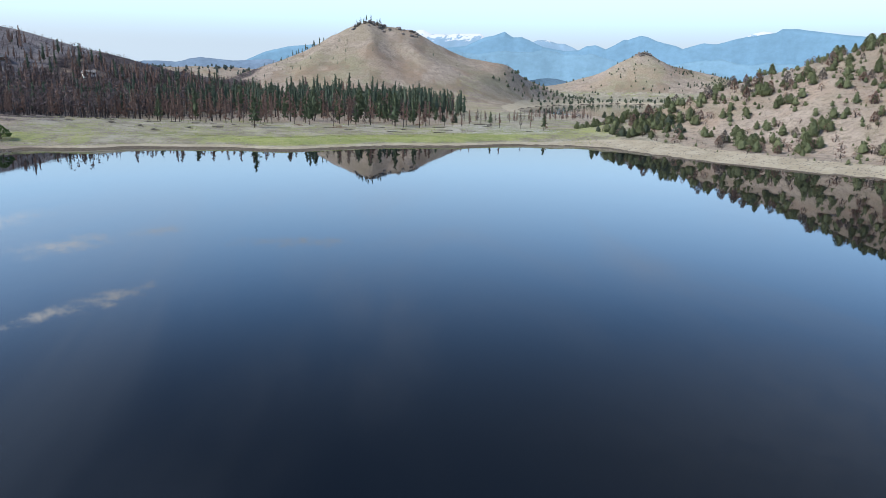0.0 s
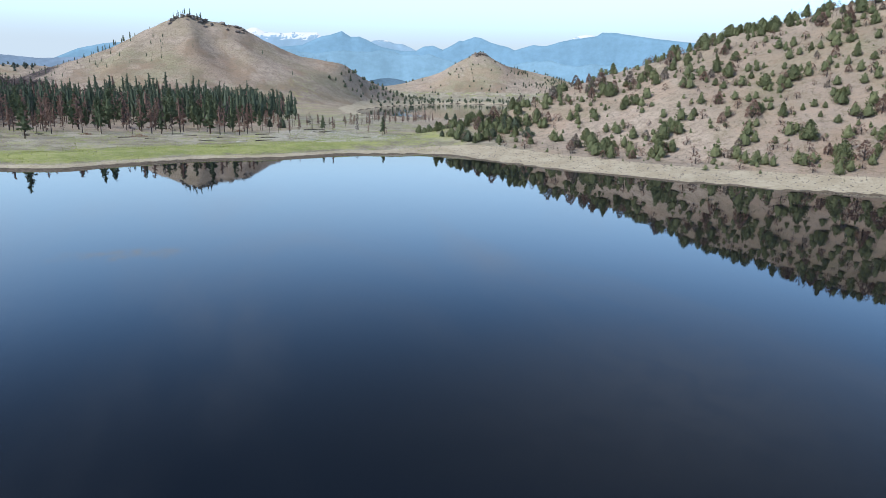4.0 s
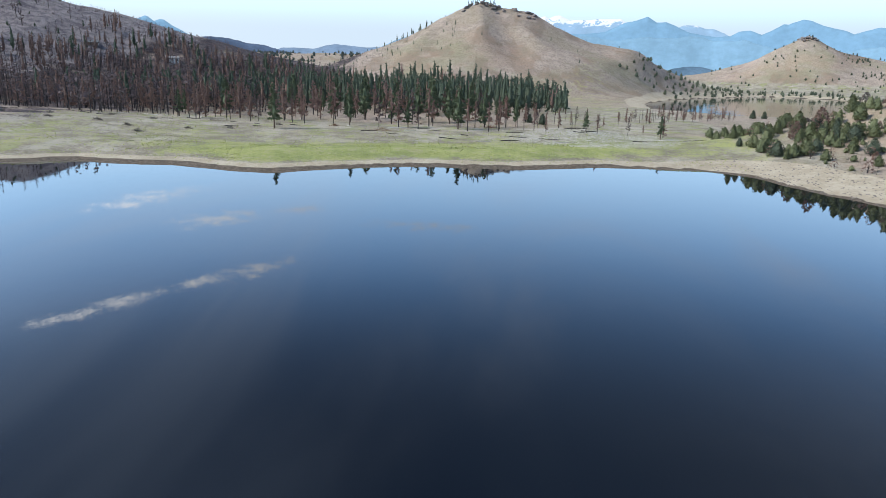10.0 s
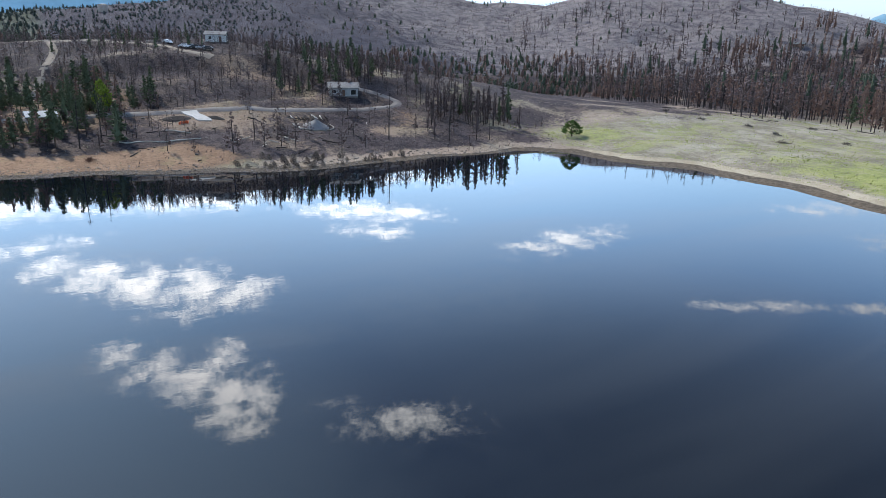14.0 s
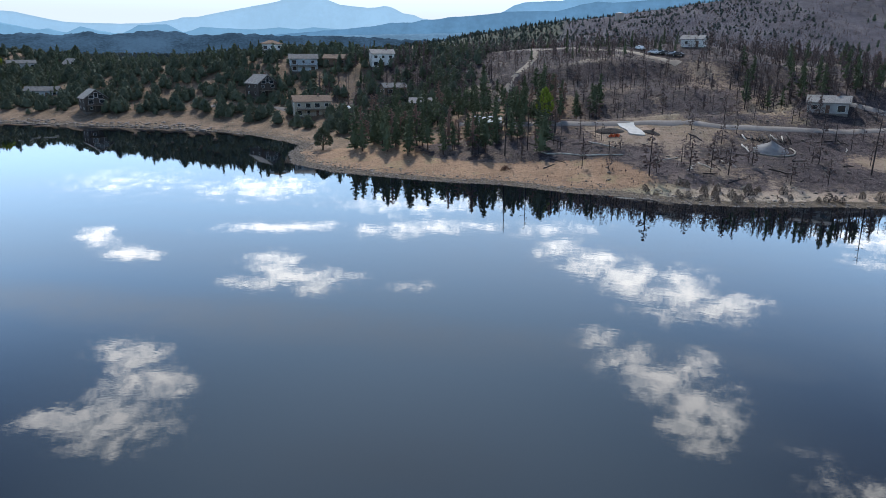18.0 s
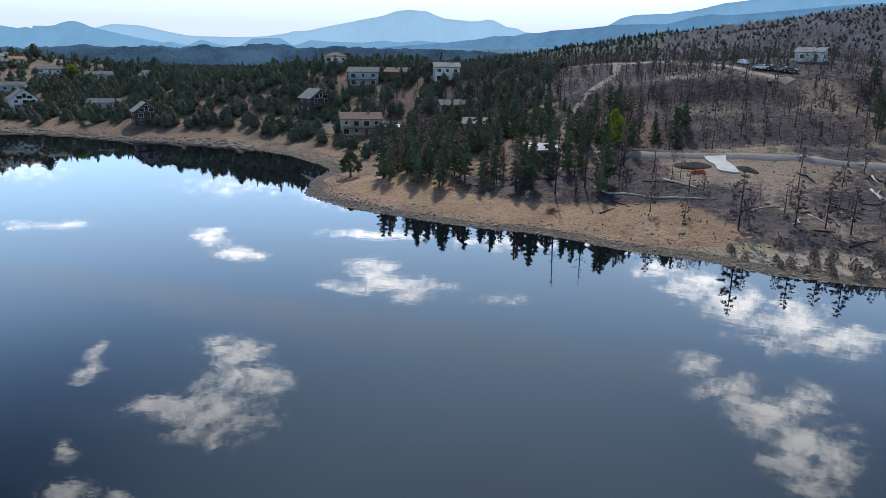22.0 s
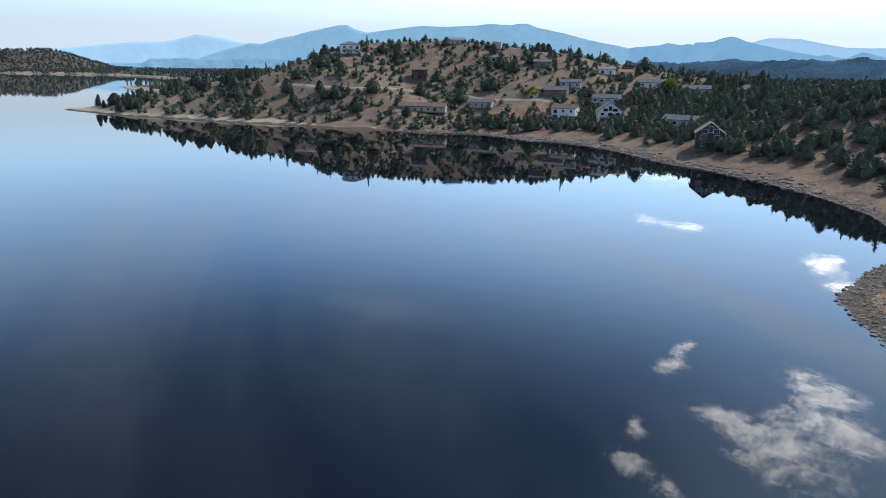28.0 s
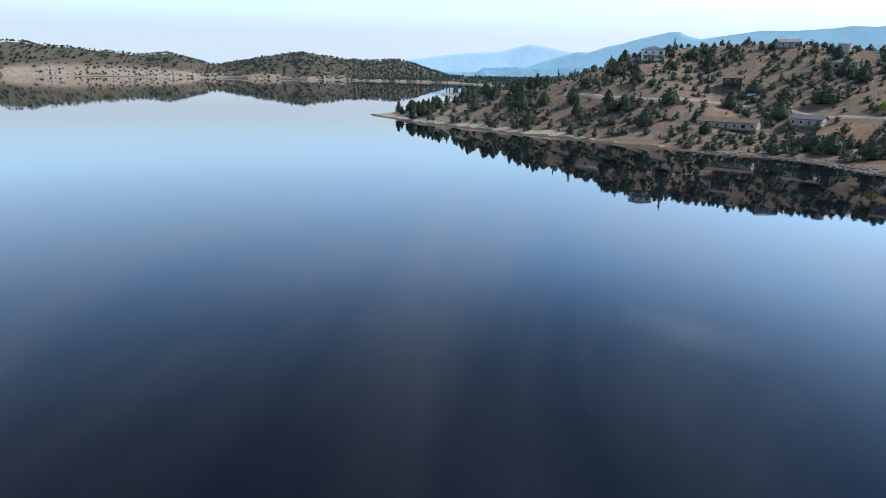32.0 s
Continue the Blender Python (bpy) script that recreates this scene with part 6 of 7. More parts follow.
def house(x, y, w, d, storeys, off, kind, wall, roof, extras):
    face = math.atan2(45 - y, -75 - x) + math.pi / 2 + radians(off)
    c, s = math.cos(face), math.sin(face)
    corners = [spot(x + c * u - s * v, y + s * u + c * v) for u, v in ((-w / 2, -d / 2), (w / 2, -d / 2), (w / 2, d / 2), (-w / 2, d / 2))]
    base = .3 * max(corners) + .7 * min(corners)
    drop = base - min(corners) + .6
    top = new("house")
    words = {1: "single-storey", 2: "two-storey"}[storeys]
    tagged(top, f"{words} {LABEL_WALL[wall]} house with {LABEL_ROOF[roof]} roof" + (" and deck" if "deck" in extras else ""), "house", "lakeside houses")
    h = 2.75 * storeys + .15
    pitch = .75 if kind == "front" else .42
    part("foundation", box(-w / 2 + .06, -d / 2 + .06, -drop, w / 2 - .06, d / 2 - .06, .0), M_BASE, top, "dark stone foundation")
    if kind == "hip":
        part("wall", box(-w / 2, -d / 2, .004, w / 2, d / 2, h), WALLS[wall], top)
        part("roof", hip_roof(w, d, h + .004, .42), ROOFS[roof], top)
    else:
        along = "y" if kind == "front" else "x"
        body, rise = gable(w, d, h, pitch, along)
        part("wall", ([(a, b, z + .004) for a, b, z in body[0]], body[1]), WALLS[wall], top)
        part("roof", gable_roof(w, d, h + .004, pitch, along), ROOFS[roof], top)
    r = np.random.default_rng(int(abs(x * 7 + y * 13)))
    n = max(2, int(w / 3.2))
    for k in range(storeys):
        z = 2.75 * k + .95
        for j in range(n):
            u = (j + .5) / n * w - w / 2
            if k == 0 and j == n // 2:
                door = part("door", on_wall("front", w, d, u, .06, 1.0, 2.1, .06, .004), M_DOOR, top)
                part("handle", on_wall("front", w, d, u + .36, 1.0, .06, .14, .05, .066), M_TRIM, door, "metal handle")
                continue
            wide = float(r.choice([1.2, 1.6, 2.0]))
            window_on(top, "front", w, d, u, z - (.5 if wide == 2.0 else 0), wide, 1.8 if wide == 2.0 else 1.25)
        for side, span_ in (("left", d), ("right", d)):
            for u in (-span_ / 4, span_ / 4):
                window_on(top, side, w, d, u, z, 1.1, 1.15)
        window_on(top, "back", w, d, 0, z, 1.6, 1.15)
    if kind == "front":
        for u, z, wide, tall in ((-w * .2, h - .2, w * .22, 1.5), (w * .2, h - .2, w * .22, 1.5), (0, h + .2, w * .16, 2.1)):
            window_on(top, "front", w, d, u, z, wide, tall)
    if "chimney" in extras:
        rr = d / 2 * pitch if kind != "front" else w / 2 * pitch
        part("chimney", box(w * .18, -.4, h, w * .18 + .7, .4, h + rr + .9), M_BRICK, top, "brick chimney")
    if "deck" in extras:
        z = 2.75 if storeys == 2 else .0
        depth = 2.6
        y0, y1 = -d / 2 - depth, -d / 2 - .01
        deck = part("deck", box(-w * .45, y0, z - .16, w * .45, y1, z), M_TIMBER, top, "timber deck")
        m = max(3, int(w / 3))
        for j in range(m + 1):
            u = -w * .45 + .06 + (w * .9 - .12) * j / m
            part("post", box(u - .06, y0, -drop - 1.0, u + .06, y0 + .12, z - .163), M_TIMBER, deck)
            part("rail_post", box(u - .05, y0 + .01, z + .002, u + .05, y0 + .11, z + 1.0), M_TIMBER, deck)
        part("top_rail", box(-w * .45, y0, z + 1.003, w * .45, y0 + .13, z + 1.06), M_TIMBER, deck)
        part("mid_rail", box(-w * .45, y0 + .12, z + .5, w * .45, y0 + .16, z + .56), M_TIMBER, deck)
    if "wing" in extras:
        ww, wd, wh = 6.5, 7.0, 2.7
        body, rise = gable(ww, wd, wh, .42, "x")
        ox = w / 2 + ww / 2 + .003
        part("garage", ([(a + ox, b + .8, z + .004 - (drop if z == 0 else 0)) for a, b, z in body[0]], body[1]), WALLS[wall], top, "attached garage")
        rf = gable_roof(ww, wd, wh + .004, .42, "x", .4)
        part("garage_roof", ([(a + ox + .2, b + .8, z) for a, b, z in rf[0]], rf[1]), ROOFS[roof], top)
        gd = on_wall("front", ww, wd, 0, .05, 4.6, 2.2, .05, .004)
        part("garage_door", ([(a + ox, b + .8, z) for a, b, z in gd[0]], gd[1]), M_TRIM, top, "white garage door")
    top.matrix_basis = Matrix.LocRotScale((x, y, base), Euler((0, 0, face)), None)
    return top


for home in HOMES:
    house(*home)


# ---- roads, drive and earthworks ----
def worn_road(name, a, b):
    m, g, bsdf = material(name, 1.0, 0, .0)
    p = place_of(g)
    n = g.math("ADD", g.math("MULTIPLY", g.noise(p, .25, 4.0), .6), g.math("MULTIPLY", g.noise(p, 4.0, 3.0), .4))
    g.put(bsdf.inputs["Base Color"], g.mix(g.span(n, .35, .65), rgb(*a), rgb(*b)))
    bump(g, bsdf, g.noise(p, 6.0, 3.0), .4, .03)
    return m


M_ROADS = {"asphalt": worn_road("grey_asphalt", (.155, .143, .135), (.225, .208, .197)), "gravel": worn_road("gravel_track", (.22, .19, .16), (.31, .27, .225))}


def smooth_line(line, steps=6):
    pts = []
    p = [line[0]] + list(line) + [line[-1]]
    for k in range(1, len(p) - 2):
        for n in range(steps):
            t = n / steps
            pts.append(tuple(.5 * (2 * p[k][i] + (p[k + 1][i] - p[k - 1][i]) * t + (2 * p[k - 1][i] - 5 * p[k][i] + 4 * p[k + 1][i] - p[k + 2][i]) * t * t
                                   + (3 * p[k][i] - p[k - 1][i] - 3 * p[k + 1][i] + p[k + 2][i]) * t ** 3) for i in (0, 1)))
    return pts + [line[-1]]


def road(line, wide, kind):
    pts = smooth_line(line)
    v, f = [], []
    for n, (x, y) in enumerate(pts):
        ax, ay = pts[max(0, n - 1)]
        bx, by = pts[min(len(pts) - 1, n + 1)]
        dl = math.hypot(bx - ax, by - ay)
        nx, ny = -(by - ay) / dl, (bx - ax) / dl
        w = wide * .5 * (1 + .06 * math.sin(n * 1.7))
        zs = [spot(x + nx * k, y + ny * k) for k in (-w, 0, w)]
        a, b, c = zs[0] + .05, zs[1] + .11, zs[2] + .05
        v += [(x - nx * w * 1.25, y - ny * w * 1.25, a - .5), (x - nx * w, y - ny * w, a), (x, y, b), (x + nx * w, y + ny * w, c), (x + nx * w * 1.25, y + ny * w * 1.25, c - .5)]
    for n in range(len(pts) - 1):
        f += [(n * 5 + k, n * 5 + 5 + k, n * 5 + 6 + k, n * 5 + 1 + k) for k in range(4)]
    me = mesh_of("road", v, f, M_ROADS[kind], True)
    tagged(new("road", me), {"asphalt": "narrow grey asphalt road on the slope", "gravel": "pale gravel track along the hill"}[kind], "road", "roads", kind="structure")


for line, wide, kind in ROADS:
    road(line, wide, kind)

M_SOIL = grained("charred_soil", (.02, .017, .016), (.06, .05, .045), .8, .95, relief=.1)
M_GRAVEL = grained("grey_gravel", (.16, .152, .15), (.25, .24, .235), .5, .95, relief=.04, fine=9.0)
M_ROLL = grained("weathered_straw_roll", (.32, .29, .25), (.22, .20, .175), 2.0, .9, relief=.02)
M_ORANGE = grained("orange_net", (.75, .16, .06), (.55, .10, .04), 2.0, .6)


def heap(name, label, category, x, y, rx, ry, tall, turn, mat, seed=0, kind=""):
    """A lumpy mound of earth or gravel on the ground."""
    v, f = [], []
    n, m = 28, 9
    c, s = math.cos(radians(turn)), math.sin(radians(turn))
    for i in range(m):
        u = i / (m - 1)
        for k in range(n):
            a = k * math.tau / n
            px, py = u * rx * math.cos(a), u * ry * math.sin(a)
            wx, wy = x + px * c - py * s, y + px * s + py * c
            bump_ = float(layers(np.array([wx]), np.array([wy]), 1.6, 3, seed + 40)[0])
            z = spot(wx, wy) + tall * (1 - u) ** .9 * (1 + .5 * bump_) - (.25 if i == m - 1 else 0)
            v.append((wx, wy, z))
    for i in range(m - 1):
        f += [(i * n + k, (i + 1) * n + k, (i + 1) * n + (k + 1) % n, i * n + (k + 1) % n) for k in range(n)]
    return tagged(new(name, mesh_of(name, v, f, mat, True)), label, category, kind=kind)


def log_between(name, label, a, b, r0, r1, mat, group="fallen logs", lift=.0, bend=.3, seed=1):
    rr = np.random.default_rng(seed)
    pts = []
    for k in range(6):
        t = k / 5
        x = a[0] + (b[0] - a[0]) * t + bend * math.sin(math.pi * t) * rr.normal(0, 1)
        y = a[1] + (b[1] - a[1]) * t + bend * math.sin(math.pi * t) * rr.normal(0, 1)
        pts.append((x, y, spot(x, y) + r0 * .75 + lift))
    v, f = tube(pts, [r0 + (r1 - r0) * k / 5 for k in range(6)], 7)
    f.append(tuple(reversed(range(7))))
    return tagged(new(name, mesh_of(name, v, f, mat, True)), label, "log", group)


def earthworks():
    # the concrete drive
    edge = smooth_line(((-216, 76.6), (-213.4, 77.4), (-210.4, 79.0), (-207.8, 79.6), (-206.6, 83.4), (-209.6, 82.7), (-212.6, 81.2), (-215.6, 81)), 4)
    z = [spot(x, y) + .30 for x, y in edge]
    v = [(x, y, zz) for (x, y), zz in zip(edge, z)] + [(x, y, zz - .9) for (x, y), zz in zip(edge, z)]
    m = len(edge)
    f = [tuple(range(m))] + [(k, m + k, m + (k + 1) % m, (k + 1) % m) for k in range(m)]
    me = mesh_of("driveway", v, f, M_CONCRETE)
    tagged(new("driveway", me), "pale new concrete driveway off the road", "driveway", kind="structure")
    heap("soil_mound", "black charred soil mound beside the driveway", "mound", -211.0, 74.4, 4.4, 2.1, 1.1, 75, M_SOIL, 2)
    heap("soil_mound", "black charred soil mound beside the driveway", "mound", -208.6, 85.2, 2.8, 1.2, .7, 60, M_SOIL, 3)
    heap("gravel_mound", "grey gravel mound on the burnt slope", "mound", -201.5, 113.4, 4.4, 3.4, 2.1, 90, M_GRAVEL, 4)
    # an erosion roll round the gravel
    pts = []
    for k in range(15):
        a = radians(-120 + 240 * k / 14)
        x, y = -201.5 + 4.6 * math.cos(a), 113.4 + 5.6 * math.sin(a)
        pts.append((x, y, spot(x, y) + .16))
    v, f = tube(pts, [.2] * 15, 7)
    tagged(new("erosion_roll", mesh_of("erosion_roll", v, f, M_ROLL, True)), "pale straw erosion roll laid round the gravel mound", "erosion roll")
    # a net fence lying by the drive
    pts = [(-206.6 + .5 * math.sin(k * 2.1), 74.2 + k * .36) for k in range(9)]
    v = [(x, y, spot(x, y) + h) for x, y in pts for h in (.02, .45 + .3 * math.sin(x * 9), .75 + .25 * math.sin(y * 7))]
    f = [(k * 3 + j, k * 3 + 3 + j, k * 3 + 4 + j, k * 3 + 1 + j) for k in range(8) for j in range(2)]
    me = mesh_of("safety_net", v, f, M_ORANGE)
    net = new("safety_net", me)
    net.modifiers.new("thick", "SOLIDIFY").thickness = .03
    tagged(net, "crumpled orange safety netting by the driveway", "netting")
    # the stack of charred logs
    for k in range(22):
        y = 109.2 + (k % 11) * .95
        x = -208.5 + (k % 3) * .5
        log_between("log", "charred log in a stack by the road", (x - 1.4 + rng.normal(0, .3), y + rng.normal(0, .5)), (x + 1.4 + rng.normal(0, .3), y + rng.normal(0, .5)),
                    .2, .15, M_LOG if k % 9 == 0 else M_CHAR, "stacked logs", .3 * (k // 11) + .1, .05, 300 + k)
    # fallen trunks on the slope
    for k, (a, b) in enumerate((((-197.8, 55.7), (-194.6, 58.8)), ((-194.6, 58.8), (-192.1, 67.2)), ((-192.1, 67.2), (-192.5, 77.6)), ((-203.4, 69.1), (-198.5, 75.9)), ((-204.1, 107), (-198.1, 108.5)))):
        log_between("log", "bleached fallen trunk on burnt ground", a, b, .22, .13, M_LOG, seed=350 + k)
    for k, (x, y) in enumerate(strew(30, (-212, 54, -174, 132), lambda x, y, sd: (sd > 13) & clear(x, y), 2.0, 140)):
        a = rng.uniform(0, math.pi)
        L = rng.uniform(1.2, 3.4)
        log_between("log", "charred fallen trunk on burnt ground", (x - L * math.cos(a), y - L * math.sin(a)), (x + L * math.cos(a), y + L * math.sin(a)),
                    rng.uniform(.10, .19), .06, M_LOG if k % 7 == 0 else M_CHAR, seed=400 + k)
    for k, (x, y) in enumerate(strew(46, (-230, 232, 70, 310), lambda x, y, sd: (y > 262 - .12 * x) & (sd > 45), 5.0, 141)):
        a = rng.uniform(-.6, .6)
        L = rng.uniform(1.5, 4.5)
        log_between("log", "dead trunk fallen on the meadow edge", (x - L * math.cos(a), y - L * math.sin(a)), (x + L * math.cos(a), y + L * math.sin(a)),
                    rng.uniform(.12, .22), .08, M_LOG if k % 4 == 0 else M_CHAR, seed=500 + k)


earthworks()


# ---- brush piles, shrubs, single trees ----
def brush_heap(x, y, long, wide, tall, turn, mat, label):
    rr = np.random.default_rng(int(abs(x * 3 + y * 5)))
    pieces = []
    c, s = math.cos(radians(turn)), math.sin(radians(turn))
    for k in range(90):
        u, w = rr.normal(0, .32) * long, rr.normal(0, .32) * wide
        px, py = x + u * c - w * s, y + u * s + w * c
        z = spot(px, py) + tall * max(.08, 1 - abs(u) / long - abs(w) / wide) * rr.uniform(.2, 1)
        a, L = rr.uniform(0, math.tau), rr.uniform(.4, 1.4)
        q = (px + L * math.cos(a), py + L * math.sin(a), z + rr.uniform(-.1, .5))
        pieces.append(tube([(px, py, z - .15), q], [.05, .015], 4))
    v, f = gather(pieces)
    tagged(new("brush_heap", mesh_of("brush_heap", v, f, mat)), label, "brush heap", kind="stuff")


M_BRUSH = grained("rusty_brush", (.16, .085, .055), (.25, .14, .09), 2.0, .9)
M_DEADWOOD = grained("grey_deadwood", (.10, .085, .075), (.17, .15, .13), 2.0, .9)
for x, y, L, W, H in ((-53, 285, 6.5, 2.2, 1.8), (-9, 311, 3.6, 2.0, 1.6), (-75, 296, 3, 1.6, 1.2), (-183.6, 49.5, 2.2, 1.2, 1.0)):
    brush_heap(x, y, L, W, H, 0, M_BRUSH, "low heap of rust-brown cut brush")
for x, y in ((-145, 257), (-124, 263), (-112, 274), (-160, 262), (-178, 258), (-188, 274), (-205, 268), (-150, 285), (-98, 292), (-135, 246)):
    brush_heap(x, y, 2.6, 1.6, 1.3, rng.uniform(-30, 30), M_DEADWOOD, "tangle of grey dead branches on the meadow")

pine.plant(-95.3, 279, 17.5, 1.15, "lone ponderosa pine at the meadow's edge")
shore_tree.plant(-208, -7, 6.4, 1.0)
snag.plant(-186.6, 131.3, 14.5, .9, "tall black burnt trunk on the slope")
broadleaf.plant(-175.4, 193.2, 5.2, 1.2, "round green tree alone on the meadow")
for x, y, t in ((8, 343, 4.2), (13.5, 328, 5.0)):
    dark_juniper.plant(x, y, t, 1.1, "dark bushy juniper at the meadow's edge")
fir.plant(-321.4, -313.9, 12, 1.0, "tall dark fir on the hilltop")
fir.plant(-219, -396, 11, .9, "tall dark fir beside the white house")
lime_tree.plant(-353, -258, 8, 1.2)
lime_tree.plant(-283, -283, 4.5, 1.2)
lime_tree.plant(-224, 56, 9, .55)
for x, y, t in ((-178, 82.8, 10.5), (-180, 84.5, 6.0), (-180.3, 91.7, 8), (-180.1, 96.2, 7), (-178.6, 99.7, 8), (-183, 74, 4), (-185.2, 67.8, 6), (-176, 112, 6), (-178, 120, 5.5), (-172, 151, 5), (-186, 106, 6), (-190, 98, 6)):
    twig_tree.plant(x, y, t, 1.2)
for x, y, t in ((-198.3, 53.5, 13), (-194.2, 48.1, 14), (-196, 41, 8), (-198, 62, 7), (-203, 60, 9), (-199, 34, 7)):
    snag.plant(x, y, t, 1.0)
for x, y in strew(34, (-172, 80, -160, 132), lambda x, y, sd: (sd > 2) & (sd < 12), 1.6, 150):
    grey_shrub.plant(x, y, rng.uniform(1.0, 2.0), 1.3, "bare grey burnt shrub near the waterline")


# ---- cars, tanks ----
def paint(name, c):
    m, g, bsdf = material(name, .3, .1, .5)
    n = g.noise(local_of(g), 1.5, 3.0)
    g.put(bsdf.inputs["Base Color"], g.mix(n, rgb(*c), rgb(*[k * .8 for k in c])))
    return m


CAR_PAINT = {"white": paint("white_car_paint", (.8, .8, .8)), "black": paint("black_car_paint", (.02, .02, .022)), "silver": paint("silver_car_paint", (.45, .46, .48))}
M_TYRE = grained("tyre_rubber", (.02, .02, .02), (.035, .035, .035), 5.0, .9)
M_RIM = grained("wheel_rim", (.5, .5, .52), (.4, .4, .42), 5.0, .35, .8)


def disc(x, y, z, r, half, sides=12):
    v = [(x + r * math.cos(k * math.tau / sides), y + s * half, z + r * math.sin(k * math.tau / sides)) for s in (-1, 1) for k in range(sides)]
    f = [tuple(range(sides)), tuple(reversed(range(sides, 2 * sides)))] + [(k, sides + k, sides + (k + 1) % sides, (k + 1) % sides) for k in range(sides)]
    return v, f


def car(x, y, turn, colour, z=None):
    top = new("car")
    tagged(top, f"{colour} car parked on the hill", "car", "parked cars")
    prof = [(-2.2, .35), (-2.25, .8), (-1.5, .95), (-.8, 1.45), (.9, 1.48), (1.6, 1.0), (2.2, .9), (2.25, .38)]
    n = len(prof)
    v = [(a, -.85 + (.12 if b > 1.1 else 0), b) for a, b in prof] + [(a, .85 - (.12 if b > 1.1 else 0), b) for a, b in prof]
    f = [tuple(range(n)), tuple(reversed(range(n, 2 * n)))] + [(k, n + k, n + (k + 1) % n, (k + 1) % n) for k in range(n)]
    part("body", (v, f), CAR_PAINT[colour], top)
    for s in (-1, 1):
        w = [(-1.25, s * .80, 1.0), (1.35, s * .80, 1.03), (.82, s * .755, 1.4), (-.72, s * .755, 1.38)]
        w += [(a, b + s * .03, c) for a, b, c in w]
        part("side_window", (w, [(0, 1, 2, 3), (4, 7, 6, 5), (0, 4, 5, 1), (1, 5, 6, 2), (2, 6, 7, 3), (3, 7, 4, 0)]), M_GLASS, top)
        for wx in (-1.35, 1.4):
            wheel = part("wheel", disc(wx, s * .78, .33, .33, .11), M_TYRE, top)
            part("rim", disc(wx, s * .80, .33, .19, .105), M_RIM, wheel)
    sl = math.atan2(spot(x + math.cos(turn), y + math.sin(turn)) - spot(x - math.cos(turn), y - math.sin(turn)), 2)
    top.matrix_basis = Matrix.LocRotScale((x, y, spot(x, y) + .12), Euler((0, -sl, turn)), None)


for x, y, turn, colour in ((-290, 91, 1.1, "white"), (-288, 93, 1.2, "white"), (-286, 94.5, 1.0, "black"), (-284, 96.5, 1.1, "silver"), (-300, 86.5, .5, "white"),
                           (-282, 98.5, 1.1, "black"), (-246, -338, .2, "white"), (-277, -24, .8, "white"), (-280, -230, .6, "white")):
    car(x, y, turn, colour)


def tank(x, y, r, tall, mat, label):
    top = new("water_tank")
    tagged(top, label, "water tank")
    z = spot(x, y)
    n = 28
    part("shell", disc_up(r, -.8, tall, n), mat, top)
    v = [(0, 0, tall + r * .16)] + [((r + .12) * math.cos(k * math.tau / n), (r + .12) * math.sin(k * math.tau / n), tall + .004) for k in range(n)]
    part("roof", (v, [(0, 1 + k, 1 + (k + 1) % n) for k in range(n)] + [tuple(reversed(range(1, n + 1)))]), mat, top)
    for s in (-.22, .22):
        part("ladder_rail", box(r + .12, s - .03, 0, r + .18, s + .03, tall), M_RIM, top, "steel ladder rail")
    top.location = (x, y, z)


def disc_up(r, z0, z1, n):
    v = [(r * math.cos(k * math.tau / n), r * math.sin(k * math.tau / n), z) for z in (z0, z1) for k in range(n)]
    return v, [tuple(reversed(range(n))), tuple(range(n, 2 * n))] + [(k, (k + 1) % n, n + (k + 1) % n, n + k) for k in range(n)]


M_TANK = grained("tan_tank_paint", (.46, .36, .29), (.38, .30, .25), .5, .6)
tank(-700, 92, 4.2, 6.5, M_TANK, "tan steel water tank on the burnt ridge")
tank(-301, -372, 3.2, 4.2, grained("beige_tank_paint", (.42, .39, .34), (.34, .32, .29), .5, .6), "beige round water tank on the hilltop")


# ---- stones along the shores ----
def stone_mesh(seed):
    r = np.random.default_rng(seed)
    bm = bmesh.new()
    bmesh.ops.create_icosphere(bm, subdivisions=1, radius=1.0)
    for v in bm.verts:
        v.co *= float(r.uniform(.7, 1.15))
        v.co.z *= .62
    me = bpy.data.meshes.new("stone")
    bm.to_mesh(me)
    bm.free()
    me.materials.append(M_ROCK)
    return me


STONES = [stone_mesh(s) for s in range(200, 206)]
ICO = [(None, ([tuple(v.co) for v in me.vertices], [tuple(p.vertices) for p in me.polygons])) for me in STONES]


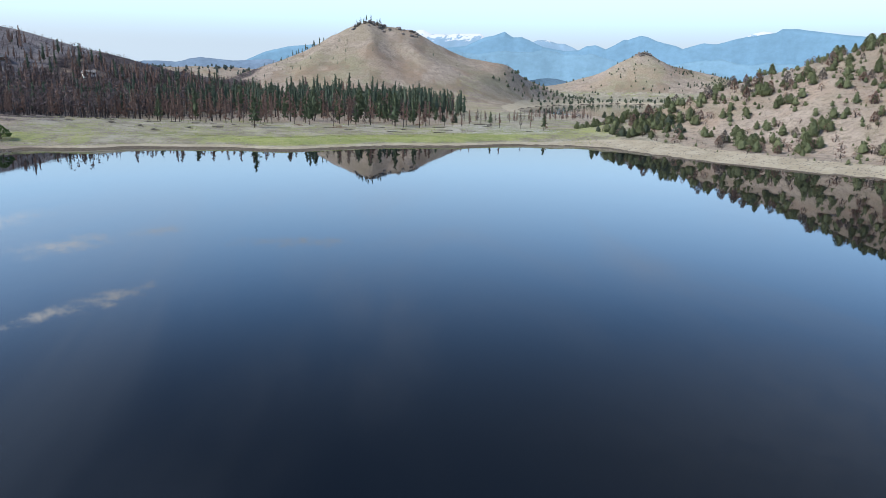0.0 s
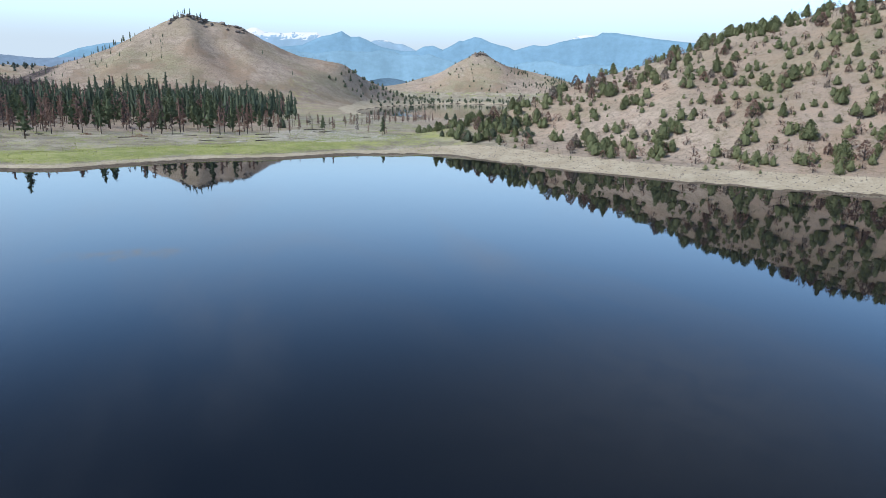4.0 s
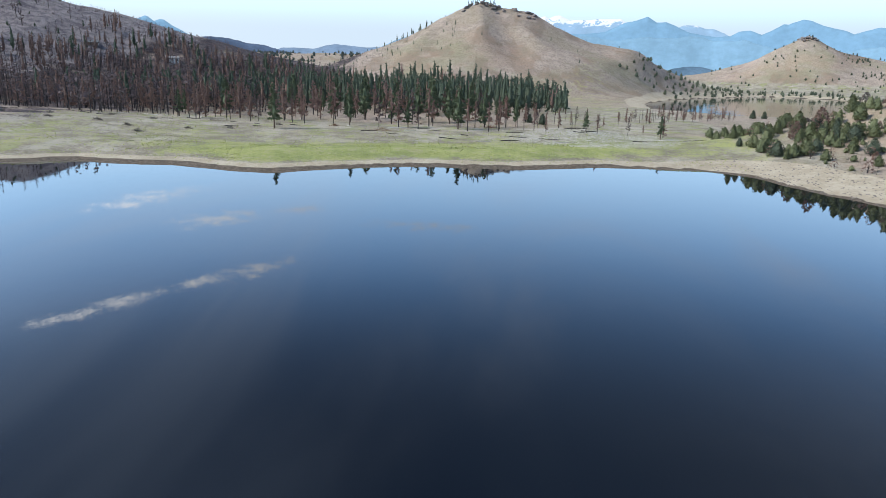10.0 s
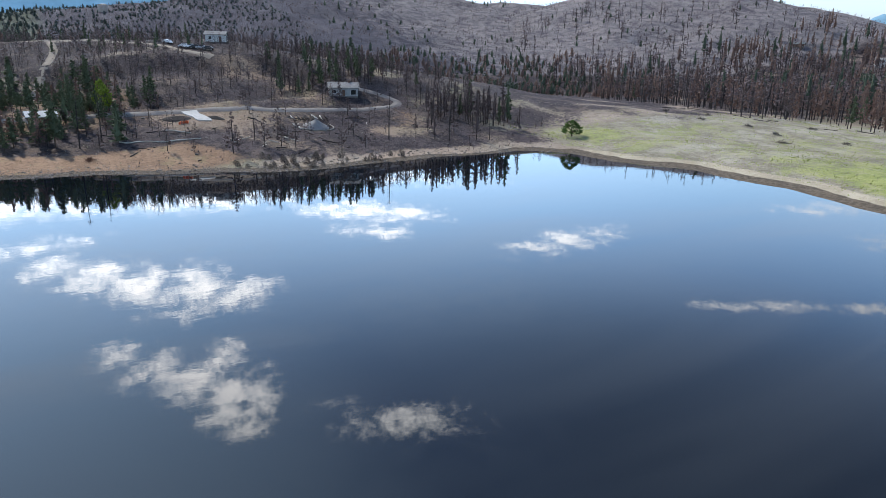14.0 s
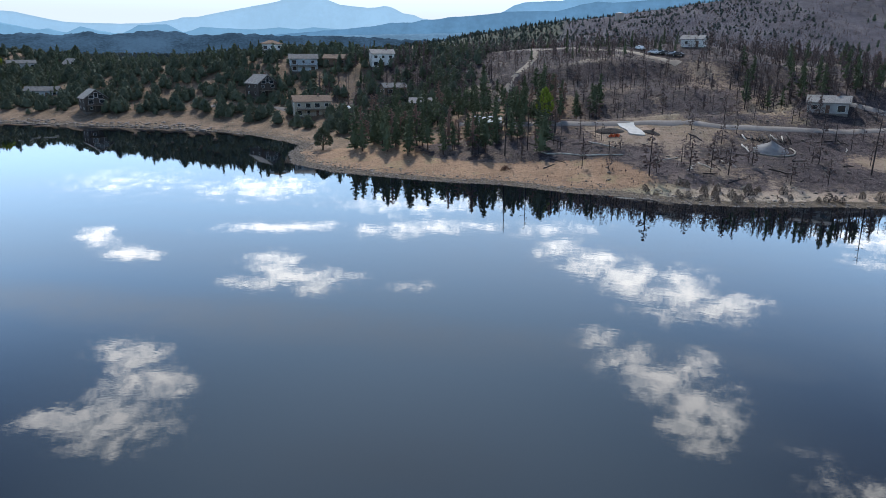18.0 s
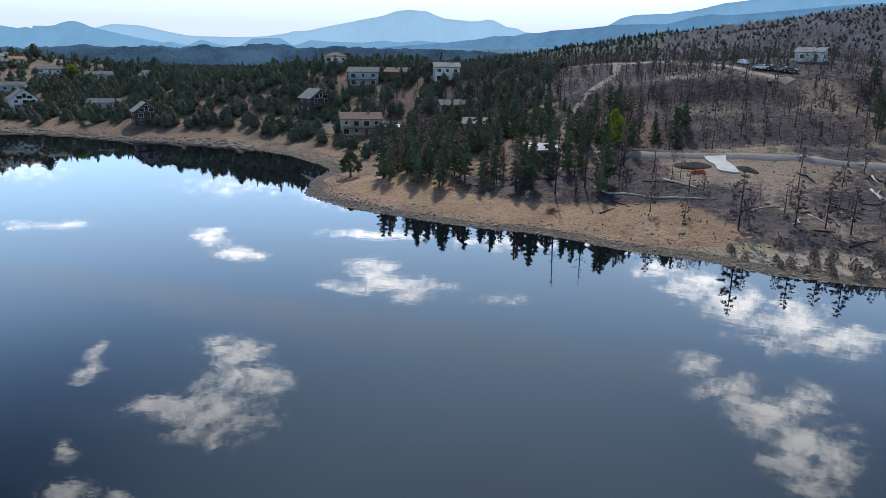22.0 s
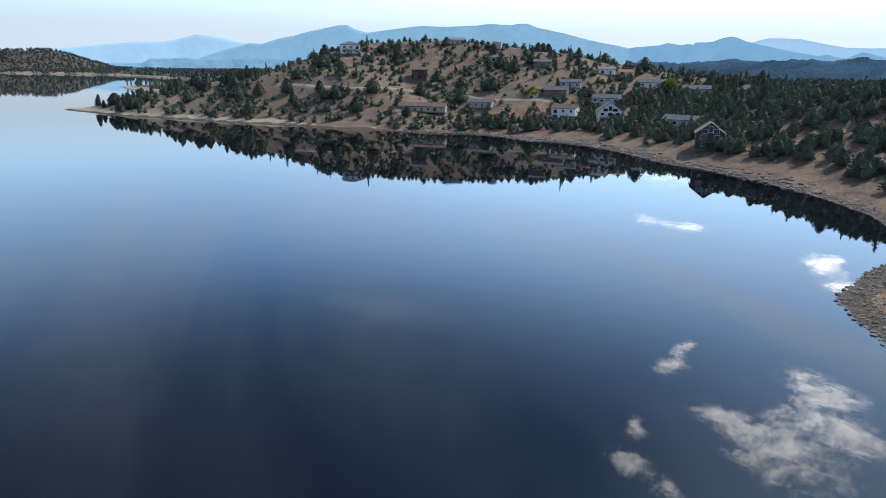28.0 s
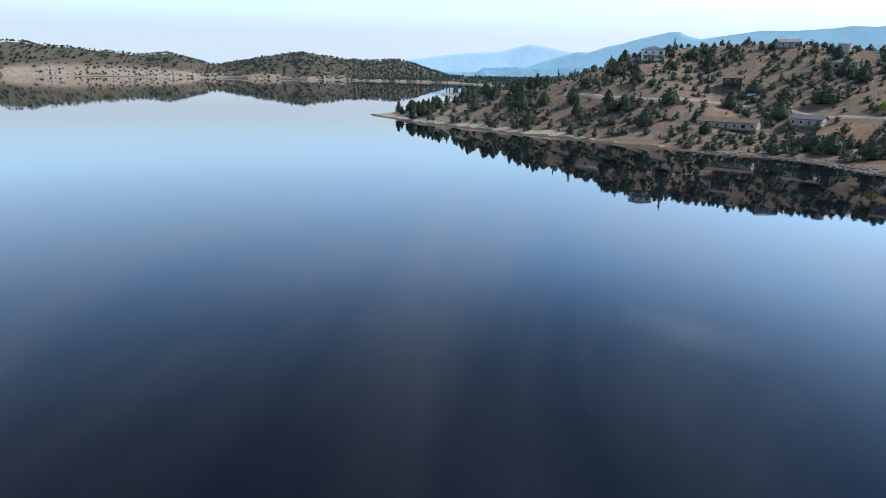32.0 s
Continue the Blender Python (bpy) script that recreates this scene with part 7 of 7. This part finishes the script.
def stones():
    for x, y in strew(230, (-225, -24, -172, 30), lambda x, y, sd: (sd > -.6) * (sd < 7) * (1 - .12 * np.clip(sd, 0, 7)), .7, 160, 60):
        ob = tagged(new("stone", STONES[int(rng.integers(6))]), "grey weathered stone on the lake shore", "stone", "shore stones")
        s = .12 + .3 * rng.random() ** 2
        ob.matrix_basis = Matrix.LocRotScale((x, y, spot(x, y) + s * .2), Euler((0, 0, rng.uniform(0, 6.28))), (s, s * rng.uniform(.7, 1.1), s))
    pebbles = strew(5200, (-228, -26, -160, 105), lambda x, y, sd: (sd > -.4) * (sd < 9) * (1 - .105 * np.clip(sd, 0, 9)), 0, 166, 60)
    mass("shore_pebbles", "grey cobbles strewn thickly along the point", "stones", [(x, y, z + .02, .05 + .15 * s ** 4, 1.1) for x, y, z, s, _ in with_height(pebbles, .1, 1.0)], ICO, (M_ROCK, M_ROCK))
    west = strew(4600, (-275, -260, -155, 180), lambda x, y, sd: (sd > -.5) * (sd < 8) * (1 - .1 * np.clip(sd, 0, 8)), 0, 161, 90)
    mass("shore_stones", "dark stones strewn along the west shore", "stones", [(x, y, z + .03, .07 + (.42 + .5 * (y < -70)) * s ** 5, 1.1) for x, y, z, s, _ in with_height(west, .1, 1.0)], ICO, (M_ROCK, M_ROCK))
    slope_ = strew(1300, (-330, 60, -164, 180), lambda x, y, sd: (sd > 8) * 1.0, 0, 162)
    mass("slope_stones", "pale and dark stones on burnt ground", "stones", [(x, y, z + .02, .08 + .55 * s ** 4, 1.1) for x, y, z, s, _ in with_height(slope_, .1, 1.0)], ICO, (M_ROCK, M_ROCK))
    east = strew(1500, (60, 60, 200, 230), lambda x, y, sd: (sd > 0) * (sd < 22), 0, 163, 60)
    mass("beach_stones", "small stones on the sandy beach", "stones", [(x, y, z + .02, s, 1.1) for x, y, z, s, _ in with_height(east, .1, .3)], ICO, (M_ROCK, M_ROCK))


stones()
crown_rocks = strew(46, (-68, 858, 20, 882), lambda x, y, sd: x * 0 + 1, 2.0, 164) + strew(40, (470, 1258, 496, 1280), lambda x, y, sd: height(x, y, sd) > 74, 1.5, 165)
mass("summit_rocks", "dark rock outcrop on the hill's top", "rocks", with_height(crown_rocks, 1.5, 4.0), ICO, (M_ROCK, M_ROCK))


# ---- low growth ----
def tuft_shape(seed, blades=7, lean=.5):
    r = np.random.default_rng(seed)
    v, f = [], []
    for k in range(blades):
        a = r.uniform(0, math.tau)
        d, w = r.uniform(.1, .5) * lean, .12
        o = len(v)
        v += [(-w * math.sin(a), w * math.cos(a), 0), (w * math.sin(a), -w * math.cos(a), 0), (d * math.cos(a), d * math.sin(a), r.uniform(.5, 1))]
        f.append((o, o + 1, o + 2))
    return (None, (v, f))


TUFTS = [tuft_shape(s, 7, 1.2) for s in range(220, 224)]


def low_growth():
    green = strew(9000, (-200, 180, 70, 330), lambda x, y, sd: (sd > 6) * (.15 + .85 * step(layers(x, y, 9, 3, 77), -.1, .3)) * (1 - .6 * step(sd, 40, 90)), 0, 170)
    mass("meadow_grass", "tufts of fresh green grass on the meadow", "grass", with_height(green, .10, .34, 1.6, 3.2), TUFTS, (M_GRASS, M_GRASS))
    sage = strew(5200, (-230, 185, 110, 460), lambda x, y, sd: (sd > 12) * step(layers(x, y, 14, 3, 78), -.2, .3), 0, 171)
    mass("sage_brush", "pale dry sage tufts on the flat", "grass", with_height(sage, .12, .4, 1.4, 2.8), TUFTS, (M_SAGE, M_SAGE))
    hill = strew(4200, (75, 40, 300, 380), lambda x, y, sd: (sd > 10) * 1.0, 0, 172)
    mass("dry_tufts", "dry bunch grass and low sage on the slope", "grass", with_height(hill, .2, .55, 1.0, 2.0), TUFTS, (M_SAGE, M_SAGE))
    west = strew(3600, (-420, -470, -170, 60), lambda x, y, sd: (sd > 4) * 1.0, 0, 173)
    mass("dry_tufts", "dry bunch grass between the houses and trees", "grass", with_height(west, .2, .55, 1.0, 2.0), TUFTS, (M_SAGE, M_SAGE))
    burnt = strew(2600, (-345, 50, -165, 190), lambda x, y, sd: (sd > 5) * 1.0, 0, 174)
    mass("burnt_brush", "low charred brush on the burnt slope", "brush", with_height(burnt, .25, .7, .8, 1.5), TUFTS, (M_SCORCH_DARK, M_SCORCH_DARK))


low_growth()
